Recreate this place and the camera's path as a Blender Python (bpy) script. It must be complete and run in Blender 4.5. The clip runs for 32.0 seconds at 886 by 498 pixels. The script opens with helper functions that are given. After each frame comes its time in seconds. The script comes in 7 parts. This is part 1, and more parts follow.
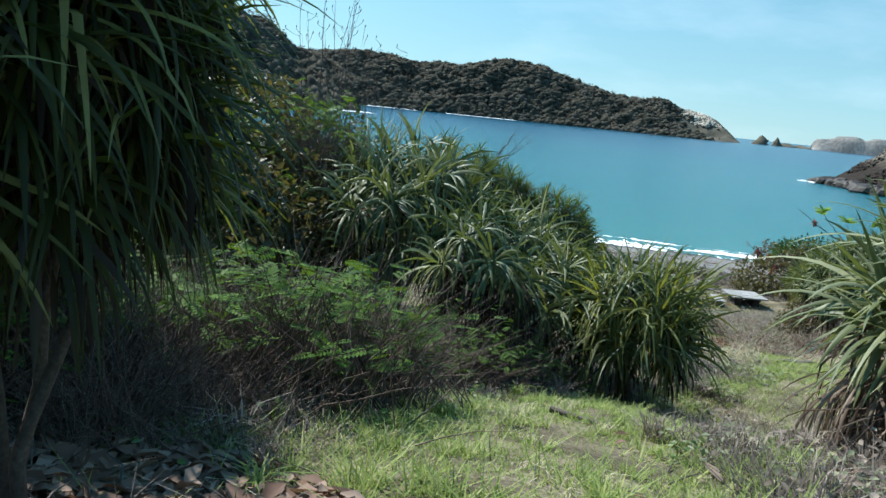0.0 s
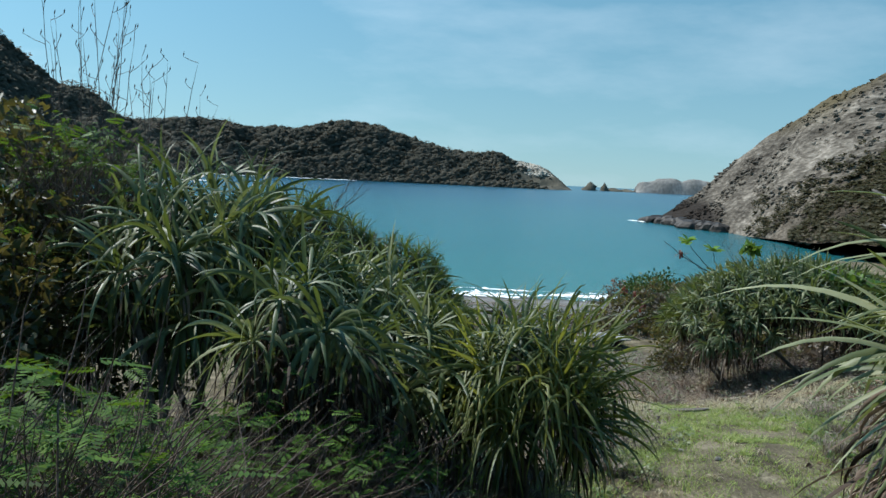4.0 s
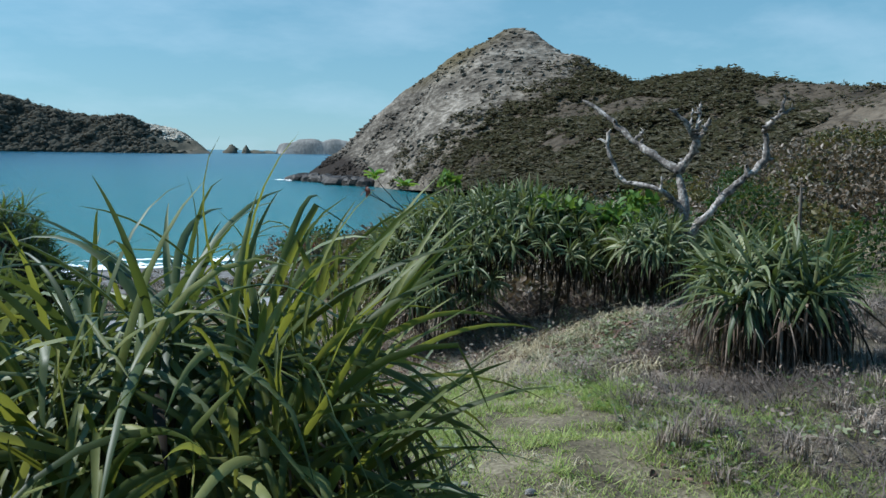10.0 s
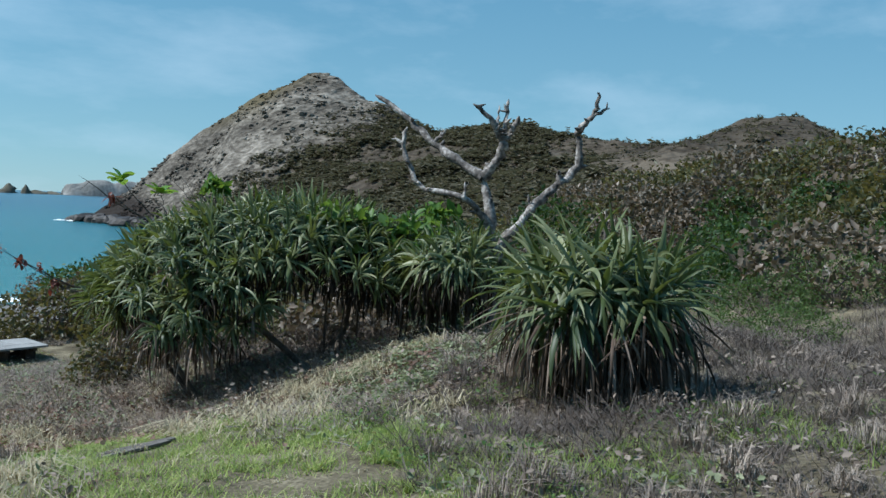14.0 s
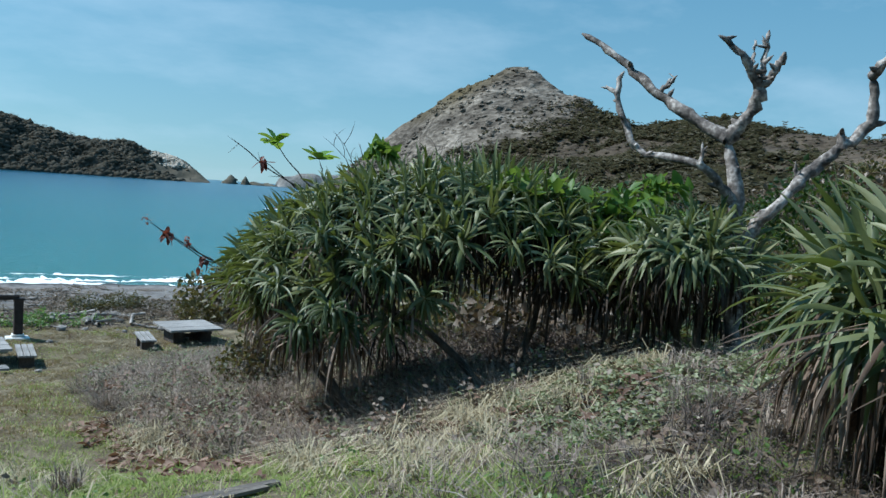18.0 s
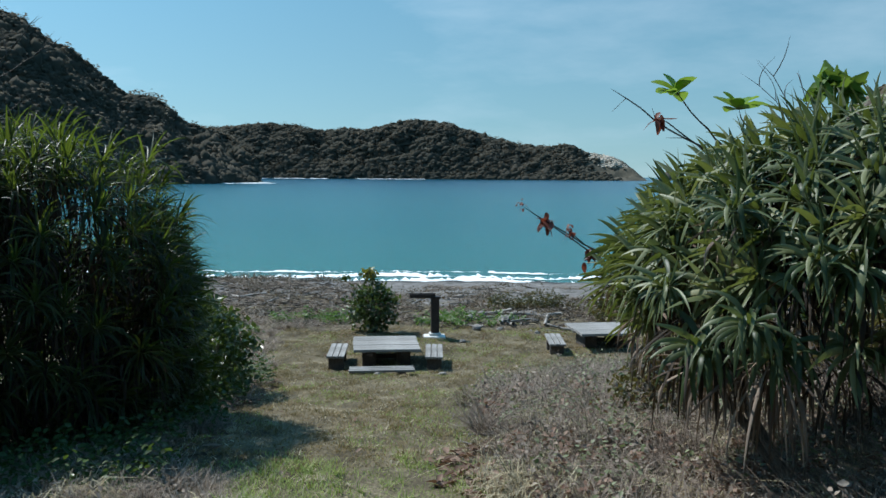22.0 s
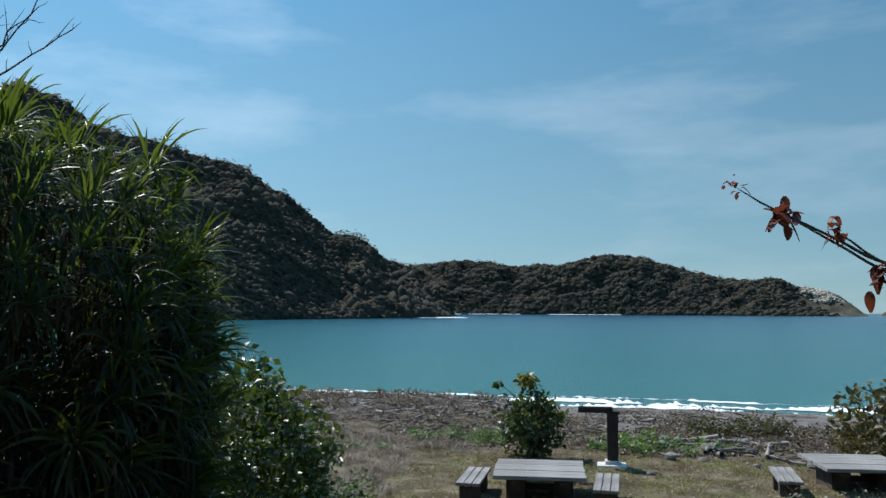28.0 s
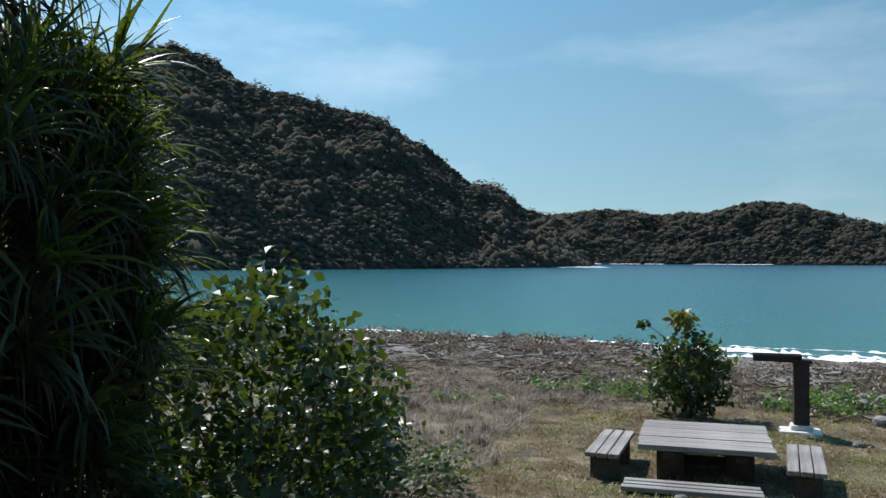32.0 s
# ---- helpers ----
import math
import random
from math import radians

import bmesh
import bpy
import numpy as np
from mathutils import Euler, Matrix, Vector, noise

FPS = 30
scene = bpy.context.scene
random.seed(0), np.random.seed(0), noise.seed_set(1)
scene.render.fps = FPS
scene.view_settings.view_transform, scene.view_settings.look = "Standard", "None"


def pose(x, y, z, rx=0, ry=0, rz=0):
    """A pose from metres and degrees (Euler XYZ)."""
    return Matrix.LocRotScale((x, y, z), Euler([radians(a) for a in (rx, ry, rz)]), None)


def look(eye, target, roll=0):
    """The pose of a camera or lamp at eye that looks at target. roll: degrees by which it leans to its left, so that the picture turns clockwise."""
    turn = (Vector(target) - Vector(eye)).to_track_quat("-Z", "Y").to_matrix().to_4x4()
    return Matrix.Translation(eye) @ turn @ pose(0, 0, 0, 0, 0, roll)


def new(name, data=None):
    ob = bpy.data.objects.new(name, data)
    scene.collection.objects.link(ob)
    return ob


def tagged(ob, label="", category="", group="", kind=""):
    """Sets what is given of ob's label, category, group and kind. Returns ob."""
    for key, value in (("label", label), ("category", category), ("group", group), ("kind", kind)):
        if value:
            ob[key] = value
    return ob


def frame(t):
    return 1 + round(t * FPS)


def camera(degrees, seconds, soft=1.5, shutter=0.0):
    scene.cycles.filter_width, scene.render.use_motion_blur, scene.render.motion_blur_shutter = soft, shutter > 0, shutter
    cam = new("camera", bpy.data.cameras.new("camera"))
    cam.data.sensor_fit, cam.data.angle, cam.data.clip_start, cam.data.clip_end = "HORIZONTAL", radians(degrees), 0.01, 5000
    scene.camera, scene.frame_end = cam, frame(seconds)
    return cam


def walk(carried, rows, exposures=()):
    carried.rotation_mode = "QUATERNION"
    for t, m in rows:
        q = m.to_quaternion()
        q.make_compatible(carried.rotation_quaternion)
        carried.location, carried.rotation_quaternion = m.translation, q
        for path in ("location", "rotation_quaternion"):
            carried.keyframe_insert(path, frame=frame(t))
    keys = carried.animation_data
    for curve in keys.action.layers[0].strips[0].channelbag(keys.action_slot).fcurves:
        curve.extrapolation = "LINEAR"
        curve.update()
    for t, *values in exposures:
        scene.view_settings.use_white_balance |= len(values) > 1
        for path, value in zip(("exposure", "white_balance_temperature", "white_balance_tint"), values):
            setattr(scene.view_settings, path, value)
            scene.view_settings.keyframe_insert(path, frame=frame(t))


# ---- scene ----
cam = camera(56.0, 32.0)
PATH = [
    (0, (-9.232, -40.493, 8.772), (-9.240, -38.521, 8.436), 5.8),
    (0.5, (-9.102, -39.968, 8.725), (-8.905, -38.011, 8.362), 3.7),
    (1, (-9.000, -39.517, 8.622), (-8.736, -37.568, 8.257), 0.9),
    (1.5, (-8.876, -39.062, 8.510), (-8.615, -37.105, 8.188), 2.7),
    (2, (-8.891, -38.580, 8.473), (-8.616, -36.619, 8.194), 2.4),
    (2.5, (-8.914, -38.119, 8.446), (-8.757, -36.142, 8.192), 2.1),
    (3, (-8.934, -37.638, 8.270), (-8.708, -35.665, 8.034), 1.8),
    (3.5, (-8.910, -37.212, 8.205), (-8.631, -35.242, 7.995), 1.0),
    (4, (-8.818, -36.704, 8.163), (-8.475, -34.741, 7.994), 2.7),
    (4.5, (-8.793, -36.191, 8.125), (-8.304, -34.263, 7.920), 2.1),
    (6.5, (-8.230, -33.849, 7.648), (-7.487, -32.001, 7.462), 4.1),
    (7, (-8.161, -33.365, 7.457), (-7.368, -31.546, 7.209), 2.4),
    (7.5, (-8.036, -32.795, 7.395), (-7.170, -31.017, 7.095), 0.5),
    (8, (-7.886, -32.359, 7.392), (-6.944, -30.613, 7.138), 3.5),
    (8.5, (-7.697, -31.854, 7.206), (-6.519, -30.241, 7.099), 5.3),
    (9, (-7.361, -31.373, 7.128), (-6.068, -29.853, 6.999), 4.9),
    (9.5, (-7.259, -31.003, 7.104), (-6.139, -29.355, 6.933), 4.0),
    (10, (-7.103, -30.640, 7.130), (-5.993, -28.992, 6.898), 0.9),
    (10.5, (-6.888, -30.378, 7.006), (-5.799, -28.713, 6.797), 2.2),
    (11, (-6.540, -29.978, 6.896), (-5.393, -28.351, 6.708), 3.1),
    (11.5, (-6.134, -29.611, 6.807), (-4.945, -28.012, 6.641), 3.4),
    (12, (-5.877, -29.361, 6.696), (-4.722, -27.732, 6.594), 3.2),
    (12.5, (-5.621, -29.037, 6.445), (-4.293, -27.545, 6.349), 1.7),
    (13, (-5.318, -28.839, 6.394), (-3.921, -27.412, 6.295), 1.5),
    (13.5, (-4.981, -28.704, 6.296), (-3.513, -27.350, 6.196), 2.5),
    (15.5, (-3.773, -27.387, 5.941), (-2.344, -25.995, 5.807), 1.7),
    (16, (-3.417, -27.063, 5.937), (-2.093, -25.570, 5.792), 0.3),
    (16.5, (-3.154, -26.804, 5.862), (-1.878, -25.270, 5.725), 3.7),
    (17, (-2.824, -26.401, 5.806), (-1.616, -24.815, 5.645), 2.1),
    (17.5, (-2.545, -26.082, 5.738), (-1.536, -24.368, 5.531), 4.0),
    (18, (-2.173, -25.633, 5.722), (-1.053, -23.981, 5.591), 3.9),
    (18.5, (-1.898, -25.435, 5.650), (-0.814, -23.759, 5.520), 3.6),
    (19, (-1.628, -25.175, 5.628), (-0.404, -23.614, 5.374), 3.8),
    (19.5, (-1.352, -24.820, 5.595), (0.004, -23.357, 5.452), 4.9),
    (20, (-1.031, -24.337, 5.576), (0.203, -22.765, 5.512), 1.9),
    (20.5, (-0.765, -23.824, 5.508), (0.393, -22.193, 5.537), 3.5),
    (21, (-0.508, -23.412, 5.449), (0.309, -21.587, 5.492), 1.1),
    (21.5, (-0.356, -22.679, 5.382), (0.095, -20.732, 5.312), 2.0),
    (22, (-0.245, -22.248, 5.322), (-0.085, -20.263, 5.145), 0.4),
    (22.5, (-0.164, -21.910, 5.249), (-0.193, -19.913, 5.143), 1.3),
    (23, (-0.048, -21.430, 5.210), (-0.080, -19.433, 5.111), 0.0),
    (23.5, (0.125, -21.191, 5.118), (-0.099, -19.205, 5.042), -1.0),
    (24, (0.239, -20.840, 5.069), (-0.023, -18.857, 5.068), -0.2),
    (24.5, (0.395, -20.446, 4.952), (0.060, -18.475, 4.988), -2.1),
    (26.5, (0.606, -17.938, 4.387), (0.280, -15.965, 4.404), 0.6),
    (27, (0.675, -17.587, 4.260), (0.300, -15.623, 4.243), 0.4),
    (27.5, (0.635, -17.161, 3.971), (0.274, -15.194, 3.997), -0.0),
    (28, (0.673, -16.506, 3.810), (0.372, -14.534, 3.957), 0.3),
    (28.5, (0.677, -15.694, 3.577), (0.359, -13.721, 3.665), 0.6),
    (29, (0.684, -15.255, 3.446), (0.271, -13.299, 3.444), -0.1),
    (29.5, (0.758, -14.894, 3.264), (0.159, -12.988, 3.358), 1.8),
    (30, (0.659, -14.168, 3.204), (0.063, -12.259, 3.217), -0.0),
    (30.5, (0.555, -13.301, 3.165), (-0.001, -11.381, 3.096), -0.9),
    (31, (0.397, -12.690, 3.143), (-0.161, -10.770, 3.100), 0.6),
    (31.5, (0.319, -12.306, 3.143), (-0.248, -10.389, 3.214), 0.5),
    (32, (0.211, -11.893, 3.151), (-0.414, -9.993, 3.178), 0.2),
]
walk(cam, [(t, look(eye, target, roll)) for t, eye, target, roll in PATH],
     [(0, 0.78, 6000, 7), (2, 0.52, 6000, 7), (4, 0.36, 6000, 7), (7, 0.36, 5900, 7), (8, 0.54, 5850, 7), (9, 0.4, 5700, 7), (13, 0.32, 5700, 7), (17, 0.32, 5650, 6.5), (20, 0.42, 5740, 6), (21.5, 0.28, 5900, 7), (24, 0.16, 5950, 7.5), (28, 0.04, 6100, 12), (30, 0.18, 6350, 14), (32, 0.22, 6400, 14)])

# ---- world, sun ----
SEA = -1.6
SUN_AZ, SUN_EL = radians(-54), radians(50)
world = bpy.data.worlds.new("sky")
scene.world = world
world.use_nodes = True
wn, wl = world.node_tree.nodes, world.node_tree.links
sky = wn.new("ShaderNodeTexSky")
sky.sky_type, sky.sun_disc = "NISHITA", False
sky.sun_elevation, sky.sun_rotation = SUN_EL, SUN_AZ
sky.air_density, sky.dust_density, sky.ozone_density = 1.0, 0.0, 1.2
sky.altitude = 300
wisp_at = wn.new("ShaderNodeTexCoord")
wisp_map = wn.new("ShaderNodeMapping")
wisp_map.inputs["Scale"].default_value = (1.6, 2.4, 6.0)
wisp_map.inputs["Rotation"].default_value = (0.0, 0.25, 0.5)
wisp = wn.new("ShaderNodeTexNoise")
wisp.inputs["Scale"].default_value, wisp.inputs["Detail"].default_value = 1.6, 7.0
wisp.inputs["Roughness"].default_value = 0.58
wisp_ramp = wn.new("ShaderNodeValToRGB")
wisp_ramp.color_ramp.elements[0].position, wisp_ramp.color_ramp.elements[1].position = 0.5, 0.86
wisp_ramp.color_ramp.elements[1].color = (0.45, 0.45, 0.45, 1)
wisp_mix = wn.new("ShaderNodeMixRGB")
wisp_mix.inputs[2].default_value = (9.0, 10.0, 11.0, 1)
wl.new(wisp_at.outputs["Generated"], wisp_map.inputs["Vector"])
wl.new(wisp_map.outputs["Vector"], wisp.inputs["Vector"])
wl.new(wisp.outputs["Fac"], wisp_ramp.inputs["Fac"])
wl.new(wisp_ramp.outputs["Color"], wisp_mix.inputs[0])
clear = wn.new("ShaderNodeMixRGB")
clear.blend_type = "MULTIPLY"
clear.inputs[0].default_value = 1.0
clear.inputs[2].default_value = (0.95, 1.0, 1.0, 1)
sep_up = wn.new("ShaderNodeSeparateXYZ")
wl.new(wisp_at.outputs["Generated"], sep_up.inputs[0])
rise = wn.new("ShaderNodeMapRange")
rise.inputs["From Max"].default_value = 0.45
wl.new(sep_up.outputs["Z"], rise.inputs["Value"])
air = wn.new("ShaderNodeMixRGB")
air.inputs[1].default_value, air.inputs[2].default_value = (3.6, 6.3, 7.2, 1), (0.85, 3.15, 5.4, 1)
wl.new(rise.outputs["Result"], air.inputs[0])
even = wn.new("ShaderNodeMixRGB")
even.inputs[0].default_value = 0.74
wl.new(sky.outputs["Color"], even.inputs[1])
wl.new(air.outputs["Color"], even.inputs[2])
wl.new(even.outputs["Color"], wisp_mix.inputs[1])
wl.new(wisp_mix.outputs["Color"], clear.inputs[1])
# the sky brightens round the sun
toward = wn.new("ShaderNodeVectorMath")
toward.operation = "DOT_PRODUCT"
toward.inputs[1].default_value = (math.sin(SUN_AZ) * math.cos(SUN_EL), math.cos(SUN_AZ) * math.cos(SUN_EL), math.sin(SUN_EL))
wl.new(wisp_at.outputs["Generated"], toward.inputs[0])
ahead = wn.new("ShaderNodeMath")
ahead.operation = "MAXIMUM"
ahead.inputs[1].default_value = 0.0
wl.new(toward.outputs["Value"], ahead.inputs[0])
halo = wn.new("ShaderNodeMath")
halo.operation = "POWER"
halo.inputs[1].default_value = 3.0
wl.new(ahead.outputs[0], halo.inputs[0])
gain = wn.new("ShaderNodeMath")
gain.operation = "MULTIPLY_ADD"
gain.inputs[1].default_value, gain.inputs[2].default_value = 1.15, 0.93
wl.new(halo.outputs[0], gain.inputs[0])
glowing = wn.new("ShaderNodeVectorMath")
glowing.operation = "SCALE"
wl.new(clear.outputs["Color"], glowing.inputs[0])
wl.new(gain.outputs[0], glowing.inputs["Scale"])
wl.new(glowing.outputs["Vector"], wn["Background"].inputs["Color"])
wn["Background"].inputs["Strength"].default_value = 0.075

sun = new("sun", bpy.data.lights.new("sun", "SUN"))
sun.data.energy, sun.data.angle, sun.data.color = 4.9, radians(0.53), (1.0, 0.95, 0.87)
sun.matrix_world = look((0, 0, 60), (-math.sin(SUN_AZ) * math.cos(SUN_EL), -math.cos(SUN_AZ) * math.cos(SUN_EL), 60 - math.sin(SUN_EL)))


# ---- materials ----
def ramp_node(nt, colours, spots):
    r = nt.nodes.new("ShaderNodeValToRGB")
    while len(r.color_ramp.elements) < len(colours):
        r.color_ramp.elements.new(0.5)
    for el, c, p in zip(r.color_ramp.elements, colours, spots):
        el.position, el.color = p, (*c, 1)
    return r


def surface(name, dark, mid, light, scale=3.0, fine=40.0, rough=0.8, bump=0.3, dist=0.02, vary=0.25, metal=0.0, spec=0.3, stretch=(1, 1, 1), spots=(0.32, 0.5, 0.68)):
    """Two-scale mottled surface with fine relief, each piece a little different."""
    m = bpy.data.materials.new(name)
    m.use_nodes = True
    nt = m.node_tree
    n, l = nt.nodes, nt.links
    b = n["Principled BSDF"]
    geo = n.new("ShaderNodeTexCoord")
    mp = n.new("ShaderNodeMapping")
    mp.inputs["Scale"].default_value = stretch
    l.new(geo.outputs["Object"], mp.inputs["Vector"])
    big, small = n.new("ShaderNodeTexNoise"), n.new("ShaderNodeTexNoise")
    big.inputs["Scale"].default_value, big.inputs["Detail"].default_value = scale, 5
    small.inputs["Scale"].default_value, small.inputs["Detail"].default_value = fine, 3
    for t in (big, small):
        l.new(mp.outputs["Vector"], t.inputs["Vector"])
    mix = n.new("ShaderNodeMath")
    mix.operation = "MULTIPLY_ADD"
    mix.inputs[1].default_value = 0.45
    sub = n.new("ShaderNodeMath")
    sub.operation = "MULTIPLY"
    sub.inputs[1].default_value = 0.55
    l.new(small.outputs["Fac"], mix.inputs[0])
    l.new(big.outputs["Fac"], sub.inputs[0])
    l.new(sub.outputs[0], mix.inputs[2])
    r = ramp_node(nt, (dark, mid, light), spots)
    l.new(mix.outputs[0], r.inputs["Fac"])
    info = n.new("ShaderNodeObjectInfo")
    isl = n.new("ShaderNodeNewGeometry")
    both = n.new("ShaderNodeMath")
    both.operation = "ADD"
    l.new(info.outputs["Random"], both.inputs[0])
    l.new(isl.outputs["Random Per Island"], both.inputs[1])
    val = n.new("ShaderNodeMapRange")
    val.inputs["From Max"].default_value = 2.0
    val.inputs["To Min"].default_value, val.inputs["To Max"].default_value = 1 - vary * 1.4, 1 + vary * 1.4
    l.new(both.outputs[0], val.inputs["Value"])
    hsv = n.new("ShaderNodeHueSaturation")
    l.new(val.outputs["Result"], hsv.inputs["Value"])
    l.new(r.outputs["Color"], hsv.inputs["Color"])
    l.new(hsv.outputs["Color"], b.inputs["Base Color"])
    bp = n.new("ShaderNodeBump")
    bp.inputs["Strength"].default_value, bp.inputs["Distance"].default_value = bump, dist
    l.new(mix.outputs[0], bp.inputs["Height"])
    l.new(bp.outputs["Normal"], b.inputs["Normal"])
    b.inputs["Roughness"].default_value, b.inputs["Metallic"].default_value = rough, metal
    b.inputs["Specular IOR Level"].default_value = spec
    return m


def leaf(name, dark, mid, light, through_colour, thin=0.35, rough=0.4, spec=0.4, scale=4.0):
    """Foliage: glossy skin over a body that lets some sun through; every leaf its own tone."""
    m = bpy.data.materials.new(name)
    m.use_nodes = True
    nt = m.node_tree
    n, l = nt.nodes, nt.links
    b, out = n["Principled BSDF"], n["Material Output"]
    isl = n.new("ShaderNodeNewGeometry")
    info = n.new("ShaderNodeObjectInfo")
    tex = n.new("ShaderNodeTexNoise")
    tex.inputs["Scale"].default_value, tex.inputs["Detail"].default_value = scale, 4
    co = n.new("ShaderNodeTexCoord")
    l.new(co.outputs["Object"], tex.inputs["Vector"])
    a = n.new("ShaderNodeMath")
    a.operation = "MULTIPLY_ADD"
    a.inputs[1].default_value = 0.45
    l.new(isl.outputs["Random Per Island"], a.inputs[0])
    c = n.new("ShaderNodeMath")
    c.operation = "MULTIPLY_ADD"
    c.inputs[1].default_value = 0.2
    l.new(info.outputs["Random"], c.inputs[0])
    d = n.new("ShaderNodeMath")
    d.operation = "MULTIPLY"
    d.inputs[1].default_value = 0.4
    l.new(tex.outputs["Fac"], d.inputs[0])
    l.new(d.outputs[0], c.inputs[2])
    l.new(c.outputs[0], a.inputs[2])
    r = ramp_node(nt, (dark, mid, light), (0.15, 0.5, 0.9))
    l.new(a.outputs[0], r.inputs["Fac"])
    l.new(r.outputs["Color"], b.inputs["Base Color"])
    b.inputs["Roughness"].default_value, b.inputs["Specular IOR Level"].default_value = rough, spec
    tr = n.new("ShaderNodeBsdfTranslucent")
    tint = n.new("ShaderNodeMixRGB")
    tint.blend_type = "MIX"
    tint.inputs[0].default_value = 0.7
    tint.inputs[2].default_value = (*through_colour, 1)
    l.new(r.outputs["Color"], tint.inputs[1])
    l.new(tint.outputs["Color"], tr.inputs["Color"])
    mx = n.new("ShaderNodeMixShader")
    mx.inputs[0].default_value = thin
    l.new(b.outputs[0], mx.inputs[1])
    l.new(tr.outputs[0], mx.inputs[2])
    l.new(mx.outputs[0], out.inputs["Surface"])
    return m


M_STRAP = leaf("strap_leaf", (0.014, 0.027, 0.010), (0.046, 0.068, 0.021), (0.225, 0.24, 0.12), (0.26, 0.33, 0.05), 0.17, 0.48, 0.36)
# Darker copy of strap_leaf: the shrubs' inner shade is put into its colour.
M_STRAP_SHADED = leaf("strap_leaf_shaded", (0.007, 0.011, 0.006), (0.02, 0.028, 0.013), (0.065, 0.075, 0.036), (0.36, 0.5, 0.05), 0.2, 0.4, 0.16)
M_STRAP_PALE = leaf("strap_leaf_pale", (0.03, 0.045, 0.013), (0.108, 0.128, 0.052), (0.36, 0.36, 0.21), (0.34, 0.40, 0.07), 0.2, 0.5, 0.3)
M_DEAD = leaf("dead_leaf", (0.04, 0.028, 0.021), (0.135, 0.096, 0.072), (0.36, 0.285, 0.22), (0.25, 0.18, 0.1), 0.15, 0.7, 0.15)
M_STRAP_WIDE = leaf("broad_strap_leaf", (0.012, 0.022, 0.008), (0.064, 0.084, 0.021), (0.31, 0.31, 0.12), (0.42, 0.44, 0.05), 0.3, 0.5, 0.25)
M_BROWN = leaf("fallen_brown_leaf", (0.055, 0.034, 0.024), (0.175, 0.108, 0.078), (0.40, 0.29, 0.22), (0.3, 0.15, 0.06), 0.15, 0.7, 0.15)
M_FEATHER = leaf("feathery_leaf", (0.014, 0.03, 0.006), (0.045, 0.09, 0.014), (0.14, 0.23, 0.032), (0.2, 0.32, 0.025), 0.28, 0.6, 0.12)
M_BROAD = leaf("broad_leaf", (0.010, 0.022, 0.008), (0.023, 0.046, 0.014), (0.06, 0.095, 0.027), (0.18, 0.28, 0.03), 0.2, 0.5, 0.2)
M_BRONZE = leaf("bronze_leaf", (0.026, 0.026, 0.016), (0.088, 0.07, 0.046), (0.25, 0.19, 0.14), (0.22, 0.15, 0.06), 0.2, 0.45, 0.35)
M_OLIVE = leaf("olive_leaf", (0.025, 0.035, 0.014), (0.055, 0.06, 0.025), (0.15, 0.12, 0.04), (0.25, 0.20, 0.04), 0.25, 0.45, 0.28)
M_RED = leaf("withered_red_leaf", (0.06, 0.018, 0.014), (0.13, 0.04, 0.028), (0.22, 0.08, 0.05), (0.30, 0.07, 0.03), 0.3, 0.5, 0.3)
M_BRIGHT = leaf("fresh_leaf", (0.08, 0.17, 0.02), (0.12, 0.23, 0.03), (0.22, 0.34, 0.055), (0.34, 0.5, 0.05), 0.38, 0.35, 0.5)
M_GRASS = leaf("grass_blade", (0.06, 0.10, 0.02), (0.185, 0.255, 0.058), (0.44, 0.45, 0.17), (0.34, 0.42, 0.08), 0.35, 0.55, 0.2)
M_STRAW = leaf("straw_blade", (0.18, 0.15, 0.09), (0.42, 0.36, 0.235), (0.66, 0.59, 0.42), (0.5, 0.42, 0.22), 0.25, 0.6, 0.2)
M_WEED = leaf("dry_weed", (0.075, 0.058, 0.046), (0.215, 0.172, 0.138), (0.46, 0.385, 0.315), (0.25, 0.21, 0.15), 0.15, 0.75, 0.12)
M_WEED_GREY = leaf("grey_scrubby_weed", (0.036, 0.029, 0.025), (0.098, 0.08, 0.068), (0.24, 0.2, 0.17), (0.17, 0.145, 0.11), 0.12, 0.8, 0.1)
M_LAWN = leaf("dry_lawn_blade", (0.06, 0.046, 0.02), (0.145, 0.108, 0.05), (0.28, 0.205, 0.105), (0.3, 0.27, 0.09), 0.3, 0.6, 0.15)
M_CREEPER = leaf("creeper_leaf", (0.03, 0.06, 0.014), (0.065, 0.12, 0.024), (0.14, 0.21, 0.05), (0.22, 0.40, 0.05), 0.3, 0.4, 0.35)
M_HERB = leaf("pale_herb_leaf", (0.065, 0.08, 0.036), (0.165, 0.185, 0.095), (0.34, 0.35, 0.21), (0.22, 0.30, 0.08), 0.25, 0.5, 0.3)
M_STEM = surface("bark", (0.05, 0.04, 0.032), (0.10, 0.082, 0.065), (0.17, 0.145, 0.115), 5, 45, 0.85, 0.7, 0.01)
M_DRY_TWIG = surface("dry_twig", (0.04, 0.029, 0.024), (0.115, 0.082, 0.066), (0.25, 0.19, 0.155), 8, 60, 0.85, 0.4, 0.004, 0.4)
M_SHORE_ROCK = surface("wet_shore_rock", (0.014, 0.011, 0.009), (0.034, 0.027, 0.022), (0.07, 0.057, 0.047), 1.2, 8, 0.6, 0.8, 0.1, 0.3)
M_TWIG = surface("twig_bark", (0.045, 0.035, 0.03), (0.085, 0.07, 0.058), (0.14, 0.12, 0.10), 8, 60, 0.85, 0.4, 0.004)
